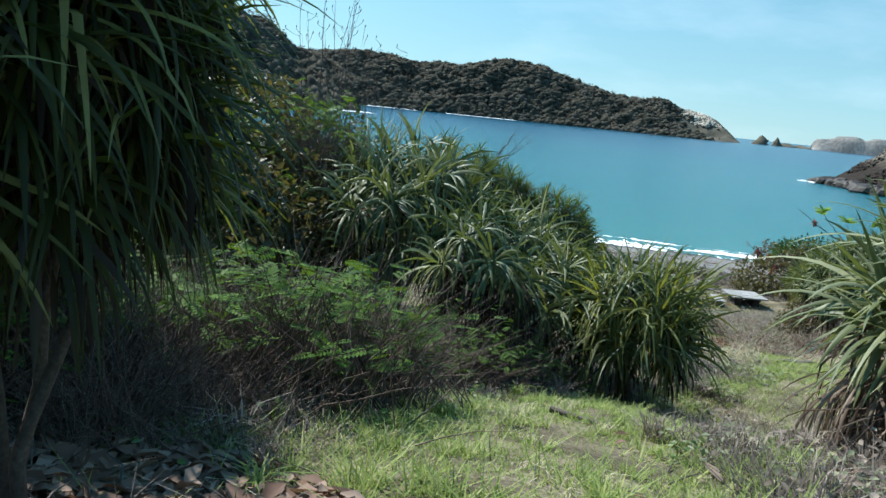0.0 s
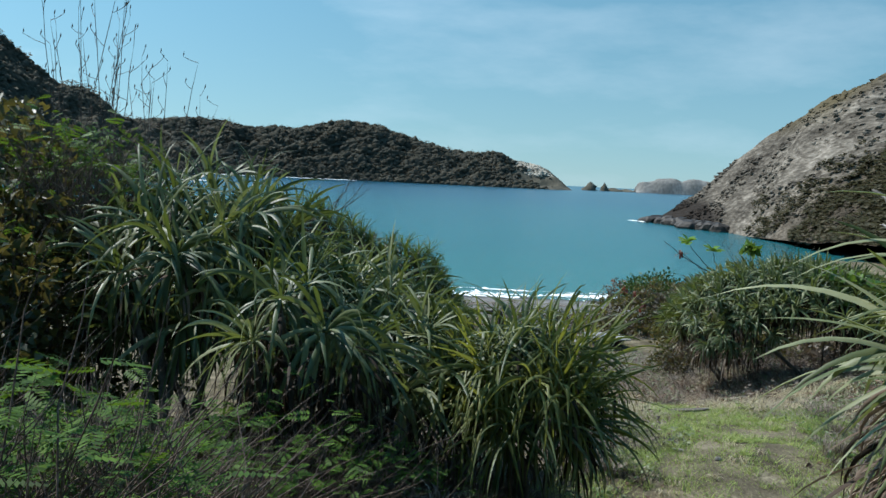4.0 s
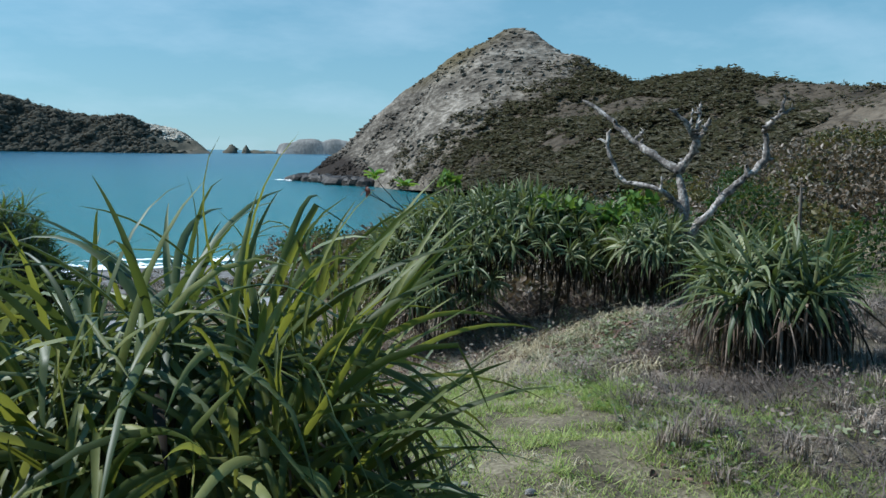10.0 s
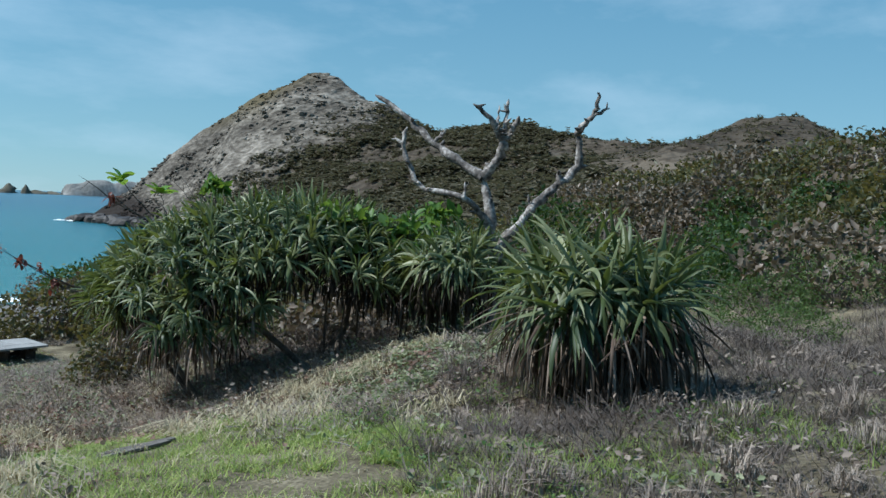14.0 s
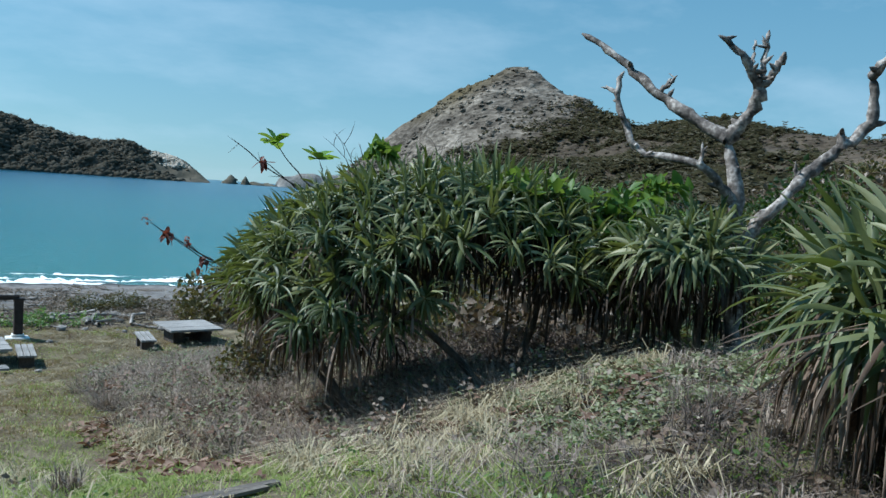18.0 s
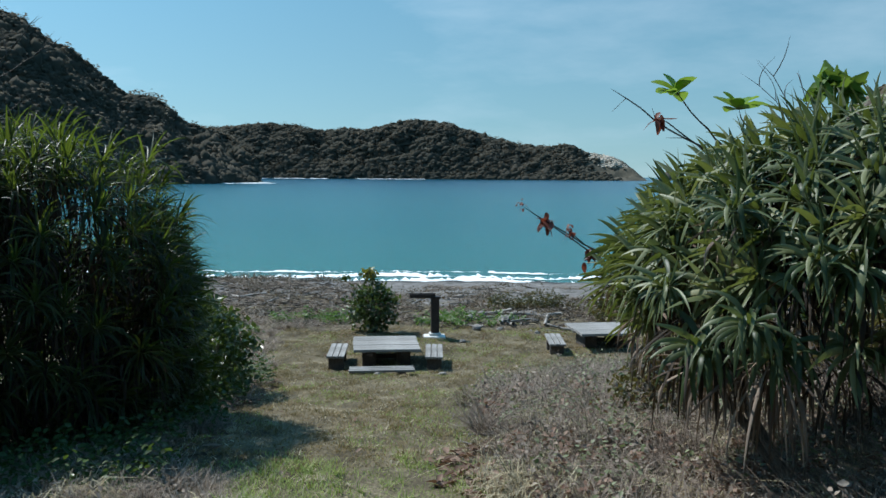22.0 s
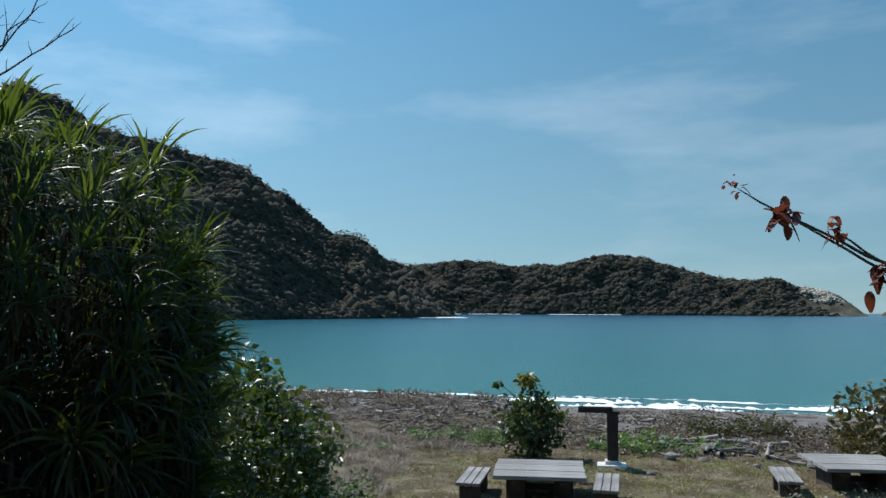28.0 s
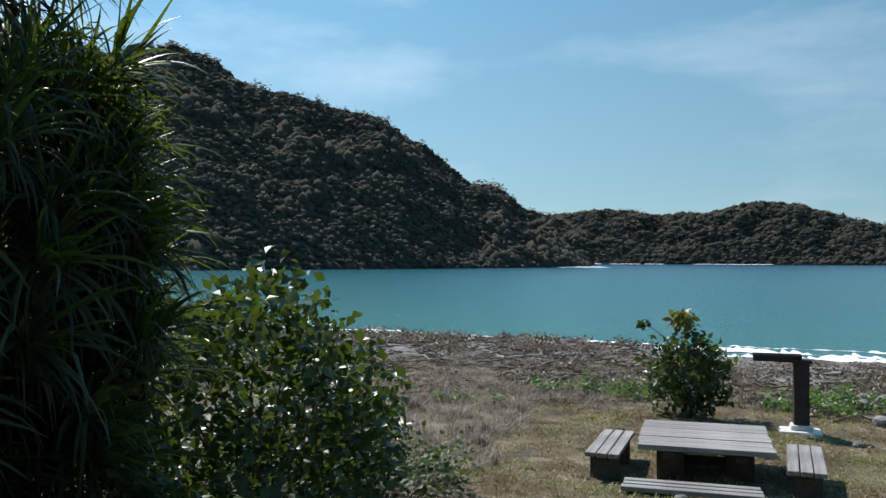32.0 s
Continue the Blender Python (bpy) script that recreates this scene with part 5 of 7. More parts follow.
FEATHER = [(mesh_of("feathery_foliage", *feather_mesh(200, (1.05, 1.05, 0.8)), M_FEATHER), mesh_of("branch_frame", *twigs_of(120, (1.5, 1.5, 1.15), (0, 0, -0.8), 0.009, 0.5), M_DRY_TWIG)) for _ in range(3)]
feather_spots = []
for k in range(1500):
    x, y = rng.uniform(-13.5, -6.6), rng.uniform(-33.6, -26.8)
    if len(feather_spots) >= 62:
        break
    if x > -8.6 + 0.38 * (y + 33.6) or (x > -9.9 and y < -32.4) or (x > -6.9 and y > -28.5):
        continue
    if x > -10.6 and y > -31 and rng.random() < 0.6:
        continue
    if off_track(np.array([x]), np.array([y]))[0] < 1.9:
        continue
    if all((x - a) ** 2 + (y - b) ** 2 > 0.62**2 for a, b in feather_spots):
        feather_spots.append((x, y))
for n, (x, y) in enumerate(feather_spots):
    b = on(x, y, -0.05)
    ob = thing("feathery_shrub", "feathery light green shrub among dry stems", "shrub", pose(*b, 0, 0, rng.uniform(0, 360)), "feathery shrubs on the slope")
    s = rng.uniform(0.42, 1.05)
    lift = Matrix.Translation((0, 0, 0.8 * s)) @ Matrix.Diagonal((s, s, s, 1))
    part("feathery_foliage", FEATHER[n % 3][0], ob, m=lift)
    part("branch_frame", FEATHER[n % 3][1], ob, "thin dry stems", lift)

# dry brush in the shade of the first tall shrubs
for k, (x, y, s) in enumerate(((-11.0, -33.4, 0.6), (-11.8, -33.2, 0.7), (-11.6, -34.2, 0.75), (-12.6, -33.8, 0.9), (-10.9, -34.5, 0.45), (-12.4, -34.9, 0.8), (-11.4, -35.2, 0.55), (-10.4, -33.2, 0.4))):
    b = on(x, y, -0.05)
    ob = thing("dry_bush", "brown dry brush with a few feathery leaves in shade", "shrub", pose(*b, 0, 0, rng.uniform(0, 360)), "dry brush at the path's start")
    lift = Matrix.Translation((0, 0, 0.8 * s)) @ Matrix.Diagonal((s, s, s, 1))
    part("branch_frame", FEATHER[k % 3][1], ob, "tangled dry stems", lift)
    part("branch_frame", FEATHER[(k + 1) % 3][1], ob, "tangled dry stems", lift @ Matrix.Rotation(1.3, 4, "Z"))
    if k % 2:
        part("feathery_foliage", FEATHER[k % 3][0], ob, m=lift)

# taller feathery growth behind the strap leaves
for x, y, top in ((-11.6, -24.6, 8.75), (-12.2, -24.2, 8.9), (-11.0, -24.3, 8.2), (-12.9, -24.9, 8.4), (-12.4, -26.2, 7.6)):
    b = on(x, y, -0.05)
    ob = thing("feathery_shrub", "tall feathery green shrub rising behind strap leaves", "shrub", pose(*b, 0, 0, rng.uniform(0, 360)), "feathery shrubs on the slope")
    lift = Matrix.Translation((0, 0, top - b[2] - 0.8)) @ Matrix.Diagonal((0.9, 0.9, 1.1, 1))
    part("feathery_foliage", FEATHER[0][0], ob, m=lift)
    part("branch_frame", FEATHER[0][1], ob, "thin dry stems", lift)
    part("stem", mesh_of("stem", *tube(bend([(0, 0, 0), (0.1, 0, 1.2), (0, 0, top - b[2] - 0.6)], 8, 0.03), np.linspace(0.035, 0.015, 8), 6), M_TWIG), ob)

# tall dry stalks against the sky
for k in range(26):
    x, y = (-12.15 + rng.normal(0, 0.3), -22.8 + rng.normal(0, 0.5)) if k < 14 else (-11.35 + rng.normal(0, 0.35), -22.4 + rng.normal(0, 0.5))
    b = on(x, y)
    h = (rng.uniform(9.8, 11.2) if k < 14 else rng.uniform(9.2, 10.0)) - b[2]
    ob = thing("dry_stalk", "tall thin dry stalk with withered seed heads", "stalk", b, "dry stalks on the slope")
    line = bend([(0, 0, 0), (rng.normal(0, 0.12), rng.normal(0, 0.1), h * 0.5), (rng.normal(0, 0.3), rng.normal(0, 0.2), h)], 16, 0.012)
    part("stalk", mesh_of("stalk", *tube(line, np.linspace(0.012, 0.004, 16), 5), M_TWIG), ob)
    for i in range(8, 16):
        o = line[i]
        e = o + (rng.normal(0, 0.13), rng.normal(0, 0.13), rng.uniform(0.08, 0.25))
        hv = tube([o, (o + e) / 2 + (0, 0, -0.015), e, e + (0.01, 0, 0.035), e + (0.015, 0, 0.075)], (0.005, 0.004, 0.004, 0.014, 0.003), 4)
        part("seed_head", mesh_of("seed_head", *hv, M_DRY_TWIG), ob, "withered seed head")


# ---- dead tree ----
def dead_tree():
    b = np.array(on(7.55, -18.4, -0.15))
    ob = thing("dead_tree", "bleached dead tree with bare broken limbs", "tree", tuple(b))

    def limb(name, pts, r0, r1, count=16, label=""):
        line = bend(np.array(pts) - b, count, 0.014)
        rad = np.linspace(r0, r1, count) * 1.06 * (1 + 0.13 * np.clip(rng.normal(size=count), -1.5, 1.5))
        o = part(name, mesh_of(name, *tube(line, rad, 9, 0.11), M_BLEACHED), ob, label)
        for _ in range(5 if count > 8 else 1):
            i = int(rng.integers(2, count - 1))
            d = rng.normal(size=3)
            d[2] = abs(d[2]) * 0.6
            d /= np.linalg.norm(d)
            ln = rng.uniform(0.08, 0.2)
            kn = tube([line[i], line[i] + d * ln * 0.6, line[i] + d * ln], (rad[i] * 0.7, rad[i] * 0.6, rad[i] * 0.3), 6, 0.12)
            part("knot", mesh_of("knot", *kn, M_BLEACHED), o)

    root = (7.75, -18.35, float(b[2]))
    limb("trunk", [root, (7.72, -18.3, 4.9), (7.83, -18.17, 5.92), (7.84, -18.05, 6.4), (7.8, -17.94, 6.78)], 0.125, 0.085)
    limb("limb", [(7.8, -17.94, 6.78), (7.57, -17.17, 7.22), (7.42, -16.6, 7.65), (7.36, -16.33, 7.87), (7.15, -15.85, 8.3), (7.09, -15.7, 8.32), (7.03, -15.58, 8.42)], 0.09, 0.045, 22)
    limb("branch", [(7.46, -16.85, 7.45), (7.55, -17.0, 7.58), (7.57, -17.01, 7.68)], 0.045, 0.025, 6)
    limb("branch", [(7.57, -17.01, 7.6), (7.6, -17.1, 7.72)], 0.03, 0.015, 4)
    limb("limb", [(7.8, -17.94, 6.75), (7.86, -18.12, 7.0), (7.88, -18.32, 7.3), (7.84, -18.36, 7.53)], 0.095, 0.08, 12)
    limb("limb", [(7.84, -18.34, 7.5), (7.7, -18.32, 7.68), (7.56, -18.3, 7.87), (7.4, -18.18, 8.0), (7.26, -18.06, 8.14)], 0.065, 0.03, 12)
    limb("branch", [(7.86, -18.34, 7.55), (7.95, -18.32, 7.9), (8.04, -18.29, 8.31)], 0.04, 0.024, 10)
    limb("branch", [(7.66, -18.31, 7.75), (7.8, -18.25, 7.95), (7.87, -18.22, 8.15)], 0.03, 0.016, 7)
    limb("branch", [(7.86, -18.4, 7.52), (7.92, -18.52, 7.68), (7.93, -18.62, 7.85), (7.92, -18.66, 7.95)], 0.06, 0.045, 9)
    limb("limb", [(7.62, -18.5, 5.2), (7.62, -18.57, 5.51), (7.7, -18.88, 5.85), (8.0, -18.98, 6.2), (8.3, -19.1, 6.5), (8.59, -19.21, 6.73), (8.85, -19.38, 7.0), (8.92, -19.43, 7.18), (8.86, -19.42, 7.45), (8.82, -19.38, 7.7)], 0.085, 0.062, 30, "crooked bleached limb")
    limb("branch", [(8.82, -19.38, 7.68), (8.72, -19.5, 7.8), (8.78, -19.72, 7.95), (8.8, -19.8, 8.1), (8.76, -19.86, 8.44)], 0.065, 0.025, 14)
    limb("branch", [(8.79, -19.76, 8.02), (8.88, -19.9, 8.1), (8.95, -20.0, 8.15)], 0.035, 0.02, 6)
    limb("branch", [(8.0, -18.97, 6.15), (7.98, -18.94, 6.3), (7.97, -18.93, 6.48)], 0.04, 0.02, 6)
    limb("branch", [(8.57, -19.2, 6.7), (8.58, -19.2, 6.95)], 0.07, 0.04, 4)
    limb("limb", [(7.8, -18.15, 5.85), (7.5, -18.1, 6.15), (7.21, -17.99, 6.37), (7.05, -17.5, 6.45), (6.91, -17.02, 6.53), (6.89, -16.84, 6.93), (6.83, -16.66, 7.3), (6.81, -16.62, 7.42), (6.89, -16.71, 7.71)], 0.06, 0.04, 26)
    limb("branch", [(7.21, -17.99, 6.37), (7.2, -17.98, 6.5), (7.22, -17.98, 6.68)], 0.035, 0.018, 6)
    limb("branch", [(6.82, -16.64, 7.4), (6.75, -16.5, 7.5)], 0.035, 0.02, 4)
    return ob


dead_tree()
pb = on(17.1, -15.0)
dead_post = thing("dead_stump", "slender grey dead stump in the thicket", "stump", pb)
part("stump", mesh_of("stump", *tube(bend([(0, 0, -0.1), (0.05, 0, 0.9), (0.0, 0.02, 6.3 - pb[2])], 10, 0.02), np.linspace(0.09, 0.05, 10), 8, 0.06), M_STEM), dead_post)


M_FRESH = leaf("sapling_leaf", (0.04, 0.09, 0.016), (0.075, 0.145, 0.026), (0.16, 0.23, 0.05), (0.26, 0.38, 0.04), 0.3, 0.5, 0.25)


# ---- sapling twigs that stand out of the mound ----
def big_leaf(length, width, curl=0.35):
    s = np.linspace(0, 1, 6)
    w = width * np.sin(np.pi * (0.05 + 0.9 * s**1.15)) ** 0.7
    c = np.stack([0 * s, s * length, 0.25 * length * s - curl * length * s**2], 1)
    side = np.stack([w / 2, 0 * s, 0.22 * w], 1)
    return np.stack([c - side * (1, 1, -1), c, c + side], 1).reshape(-1, 3), grid_quads(6, 3)


def sapling(label, base, tips, mats, sizes, count=6):
    b = Vector(base)
    ob = thing("sapling", label, "sapling", base)
    for tip, mat, size in zip(tips, mats, sizes):
        tip = np.array(tip) - np.array(b)
        line = bend([(0, 0, 0), tip * 0.5 + (0.05, 0.05, -0.12), tip], 10, 0.012)
        br = part("branch", mesh_of("branch", *tube(line, np.linspace(0.018, 0.008, 10), 5), M_TWIG), ob)
        if mat is None:
            for i in (4, 6, 8):
                e = line[i] + rng.normal(0, 0.14, 3) + (-0.08, 0, 0.12)
                part("twig", mesh_of("twig", *tube(bend([line[i], (line[i] + e) / 2, e], 4), (0.006, 0.005, 0.004, 0.003), 4), M_TWIG), br)
            continue
        for i in range(count):
            lv, lq = big_leaf(size * rng.uniform(0.8, 1.15), size * rng.uniform(0.58, 0.75), rng.uniform(-0.1, 0.35) if mat is not M_RED else rng.uniform(-0.6, 2.0))
            off = rng.normal(0, 0.045, 3) if mat is M_RED else np.zeros(3)
            m = Matrix.Translation(tip + off) @ Matrix.Rotation(i * 6.283 / count + rng.normal(0, 0.2), 4, "Z") @ Matrix.Rotation(rng.uniform(-0.3, 0.95) if mat is not M_RED else rng.uniform(-1.7, 1.0), 4, "X")
            part("leaf", mesh_of("leaf", lv, lq, mat), br, m=m)
    return ob


sapling("sapling with fresh green leaves and a withered cluster", (4.7, -11.6, 5.4), [(3.77, -11.23, 6.44), (4.5, -11.55, 6.2), (3.56, -11.23, 6.1), (2.93, -11.03, 6.5)], [M_BRIGHT, M_BRIGHT, M_RED, None], [0.34, 0.34, 0.13, 0], 9)
sapling("thin bare branch with withered red leaves", (3.8, -9.8, 3.9), [(3.08, -9.56, 4.12), (2.73, -9.56, 4.45), (2.39, -9.44, 4.6), (2.04, -9.32, 4.85)], [M_RED, M_RED, M_RED, M_RED], [0.12, 0.08, 0.12, 0.05], 16)
for x, y, z, r in ((5.9, -15.6, 5.9, 0.45), (6.5, -15.9, 5.8, 0.5), (5.2, -12.6, 6.4, 0.25), (7.1, -16.6, 5.75, 0.5), (7.4, -17.3, 5.6, 0.45), (6.9, -16.9, 5.3, 0.3), (6.0, -16.0, 5.4, 0.35), (3.9, -12.3, 5.3, 0.25), (8.0, -16.6, 6.0, 0.4)):
    ob = thing("sapling", "sapling with fresh broad leaves in the mound", "sapling", (x, y, z))
    lv, lq = leaf_cloud(60, (r * 1.15, r * 0.9, r * 0.5), 0.25, 0.16, hollow=0.1)
    part("foliage", mesh_of("foliage", lv, lq, M_FRESH), ob)
    part("stem", mesh_of("stem", *tube(bend([(0, 0, 0), (0.1, 0.1, -1.2), (0.3, 0.4, -3.2)], 8, 0.02), np.linspace(0.012, 0.03, 8), 5), M_TWIG), ob)
for k in range(11):
    x, y = 4.2 + rng.uniform(0, 3.2), -12.6 + rng.normal(0, 0.8)
    z0, h = 5.6, rng.uniform(0.7, 1.2)
    ob = thing("bare_twig", "bare thin twig standing out of the mound", "twig", (x, y, z0), "bare twigs")
    line = bend([(0, 0, -1.2), (0, 0, 0), (rng.normal(-0.1, 0.2), rng.normal(0, 0.15), h * 0.6), (rng.normal(-0.25, 0.3), rng.normal(0, 0.2), h)], 10, 0.012)
    part("twig", mesh_of("twig", *join([tube(line, np.linspace(0.012, 0.004, 10), 4)] + [tube(bend([line[i], line[i] + rng.normal(0, 0.1, 3) + (0, 0, 0.1), line[i] + rng.normal(0, 0.2, 3) + (0, 0, 0.22)], 5), np.linspace(0.006, 0.003, 5), 4) for i in (5, 7, 8)]), M_TWIG), ob)


# bare shrub whose branches show above the tall strap leaves
bb = on(-8.2, -6.6)
bare = thing("bare_shrub", "leafless shrub with thin crooked branches", "shrub", bb)
part("stem", mesh_of("stem", *tube(bend([(0, 0, -0.1), (0.1, 0.1, 3.0), (0.35, 0.2, 5.9)], 12, 0.03), np.linspace(0.06, 0.03, 12), 7, 0.05), M_TWIG), bare)
for k in range(9):
    root = np.array((0.1 + 0.03 * k, 0.12, 4.6 + 0.16 * k))
    tip = root + np.array((rng.uniform(0.4, 2.0), rng.uniform(-0.5, 0.7), rng.uniform(0.9, 1.9)))
    line = bend([root, root * 0.55 + tip * 0.45 + (0, 0, -0.15), tip], 12, 0.025)
    br = part("branch", mesh_of("branch", *tube(line, np.linspace(0.022, 0.006, 12), 5), M_TWIG), bare)
    for i in (5, 7, 8, 9, 10):
        e = line[i] + rng.normal(0, 0.12, 3) + (0.1, 0, 0.2)
        part("twig", mesh_of("twig", *tube(bend([line[i], (line[i] + e) / 2, e], 5, 0.008), np.linspace(0.008, 0.003, 5), 4), M_TWIG), br)


# ---- tables, benches, water stand ----
def box_part(name, size, centre, mat, parent, label="", bevel=0.012, wear=0.004):
    """A beam with softened, slightly uneven edges."""
    bm = bmesh.new()
    bmesh.ops.create_cube(bm, size=1)
    for v in bm.verts:
        v.co = Vector((v.co.x * size[0], v.co.y * size[1], v.co.z * size[2]))
    bmesh.ops.bevel(bm, geom=bm.edges[:], offset=min(bevel, min(size) * 0.3), segments=2, affect="EDGES", profile=0.6)
    for v in bm.verts:
        v.co += Vector(rng.normal(0, wear, 3)) * 0.5
    me = bpy.data.meshes.new(name)
    bm.to_mesh(me)
    bm.free()
    me.materials.append(mat)
    return part(name, me, parent, label, Matrix.Translation(centre))


def picnic_table(label, m, w=1.83, d=1.95, h=0.58):
    ob = thing("picnic_table", label, "table", m)
    n = 6
    pw = d / n
    for i in range(n):
        box_part("plank", (w + rng.normal(0, 0.012), pw - 0.016, 0.075), (rng.normal(0, 0.006), -d / 2 + pw * (i + 0.5), h - 0.0375 + rng.normal(0, 0.003)), M_PLANK, ob)
    for sx_ in (-1, 1):
        leg = box_part("leg", (0.38, 1.0, h - 0.065), (sx_ * 0.48, 0, (h - 0.085) / 2 - 0.03), M_PLINTH, ob, "dark stained block support")
        box_part("cross_beam", (0.16, d - 0.2, 0.09), (0, 0, (h - 0.065) / 2 - 0.05), M_PLINTH, leg)
    box_part("stretcher", (0.62, 0.12, 0.12), (0, 0, 0.2), M_PLINTH, ob)
    return ob


def bench(label, m, length=1.75, wide=0.5, h=0.42, group="benches round the picnic table"):
    """Its length runs along y."""
    ob = thing("bench", label, "bench", m, group)
    pw = wide / 3
    for i in range(3):
        box_part("plank", (pw - 0.018, length + rng.normal(0, 0.012), 0.065), (-wide / 2 + pw * (i + 0.5), rng.normal(0, 0.006), h - 0.033 + rng.normal(0, 0.003)), M_PLANK_Y, ob)
    for sy in (-1, 1):
        box_part("leg", (wide - 0.1, 0.24, h - 0.05), (0, sy * (length / 2 - 0.34), (h - 0.065) / 2 - 0.03), M_PLINTH, ob, "dark stained block support")
    return ob


def placed(x, y, rz=0.0, up=-0.01):
    return pose(*on(x, y, up), 0, 0, rz)


picnic_table("weathered grey plank picnic table on the lawn", pose(0.03, 1.1, 0.0, 0, 0, 1.5))
bench("weathered grey plank bench beside the picnic table", pose(-1.32, 0.95, 0.0, 0, 0, -2))
bench("weathered grey plank bench beside the picnic table", pose(1.38, 0.75, 0.0, 0, 0, -4))
bench("low weathered plank bench across the near side of the table", pose(-0.1, -0.95, 0.0, 0, 0, 91.5), 1.68, 0.46, 0.32)
bench("weathered plank bench across the far side of the table", pose(0.05, 2.75, -0.02, 0, 0, 91), 1.7, 0.46, 0.40)
picnic_table("weathered grey plank picnic table half behind shrubs", pose(6.85, 3.3, -0.03, 0, 0, 3), 1.85, 1.95, 0.57)
bench("weathered plank bench beside the second table", pose(5.2, 2.5, -0.03, 0, 0, -6), 1.7, 0.5, 0.40, "benches round the second table")

stand = thing("water_stand", "dark post with a side arm on a concrete pad", "water stand", on(1.64, 5.0, -0.02))
box_part("pad", (0.72, 0.55, 0.12), (0.04, -0.05, 0.03), M_CONCRETE, stand, "pale concrete pad", 0.03, 0.006)
box_part("footing", (0.38, 0.38, 0.12), (0.06, 0, 0.12), M_CONCRETE, stand, "pale concrete footing", 0.06, 0.006)
box_part("post", (0.27, 0.27, 1.22), (0.06, 0, 0.72), M_POST, stand)
box_part("cap", (0.36, 0.34, 0.07), (0.06, 0, 1.36), M_POST, stand)
arm = box_part("arm", (0.85, 0.24, 0.10), (-0.36, 0, 1.39), M_POST, stand, "dark trough-like arm")
box_part("rim", (0.85, 0.03, 0.05), (0, 0.12, 0.06), M_POST, arm)
box_part("rim", (0.85, 0.03, 0.05), (0, -0.12, 0.06), M_POST, arm)
tap = tube([(-0.62, -0.14, 1.33), (-0.62, -0.20, 1.32), (-0.62, -0.24, 1.27), (-0.62, -0.24, 1.22)], (0.014, 0.014, 0.013, 0.012), 7)
part("tap", mesh_of("tap", *tap, surface("dull_brass", (0.25, 0.19, 0.09), (0.36, 0.28, 0.14), (0.45, 0.36, 0.2), 9, 60, 0.4, 0.2, 0.002, 0.1, 0.9)), stand, "dull brass tap")


# ---- planks, driftwood, stones ----
M_OLD_PLANK = surface("old_grey_plank", (0.06, 0.05, 0.042), (0.12, 0.105, 0.09), (0.2, 0.18, 0.16), 4, 50, 0.85, 0.6, 0.006, 0.2, stretch=(0.35, 3, 3))

def log(name, label, x, y, rz, length, r, mat, category, tilt=0.0, group="", lift=0.0):
    ob = thing(name, label, category, pose(*on(x, y, r * 0.55 + lift), 0, tilt, rz), group)
    line = bend([(-length / 2, 0, 0), (0, rng.normal(0, r * 0.6), rng.normal(0, r * 0.2)), (length / 2, 0, 0)], 12, r * 0.08)
    body = tube(line, r * (1 - 0.35 * np.linspace(0, 1, 12)) * (1 + 0.1 * rng.normal(size=12)), 9, 0.07)
    part("log", mesh_of("log", *body, mat), ob)
    if length > 0.8:
        i = int(rng.integers(3, 9))
        d = np.array((0.2, rng.choice((-1, 1)) * 0.7, 0.5)) * r * 3
        part("stub", mesh_of("stub", *tube([line[i], line[i] + d * 0.6, line[i] + d], (r * 0.5, r * 0.4, r * 0.15), 6, 0.1), mat), ob)
    return ob


log("fallen_log", "weathered grey fallen branch lying in grass", -7.65, -32.35, -30, 0.75, 0.035, M_STEM, "log")
log("fallen_branch", "pale bleached branch lying below the mound", 4.2, -10.35, 40, 1.3, 0.06, M_BLEACHED, "branch")
log("fallen_branch", "thin bleached branch in dry litter", 3.5, -12.0, 10, 1.0, 0.035, M_BLEACHED, "branch")
for x, y, rz, ln in ((0.02, -19.1, 15, 1.35), (0.3, -18.9, 11, 1.1)):
    ob = thing("old_plank", "grey weathered plank sunk in the grass", "plank", pose(*on(x, y, 0.035), -4, 2, rz), "planks in the grass")
    box_part("board", (ln, 0.10, 0.045), (0, 0, 0), M_OLD_PLANK, ob, "", 0.012, 0.008)
for k in range(95):
    if k < 26:
        x, y = 5.1 + rng.normal(0, 0.7), 9.0 + rng.normal(0, 1.3)
    else:
        x, y = rng.uniform(-16, 9), rng.normal(13.5, 3.2)
        if abs(x + 0.3) < 1.2 and y < 8.5:
            continue
    log("driftwood", "sun-bleached driftwood on the upper beach", x, y, rng.uniform(0, 180), rng.uniform(0.4, 1.9), rng.uniform(0.02, 0.075), M_DRIFT, "driftwood", rng.normal(0, 5), "driftwood on the beach", rng.uniform(0, 0.12) if k < 26 else 0)


def stone_mesh(mat=None):
    bm = bmesh.new()
    bmesh.ops.create_icosphere(bm, subdivisions=2, radius=1)
    o = Vector(rng.uniform(0, 50, 3))
    for v in bm.verts:
        v.co *= 1 + 0.35 * noise.noise(v.co * 1.3 + o)
        v.co.z *= 0.6
    me = bpy.data.meshes.new("stone")
    bm.to_mesh(me)
    bm.free()
    me.materials.append(mat or M_STONE)
    return me


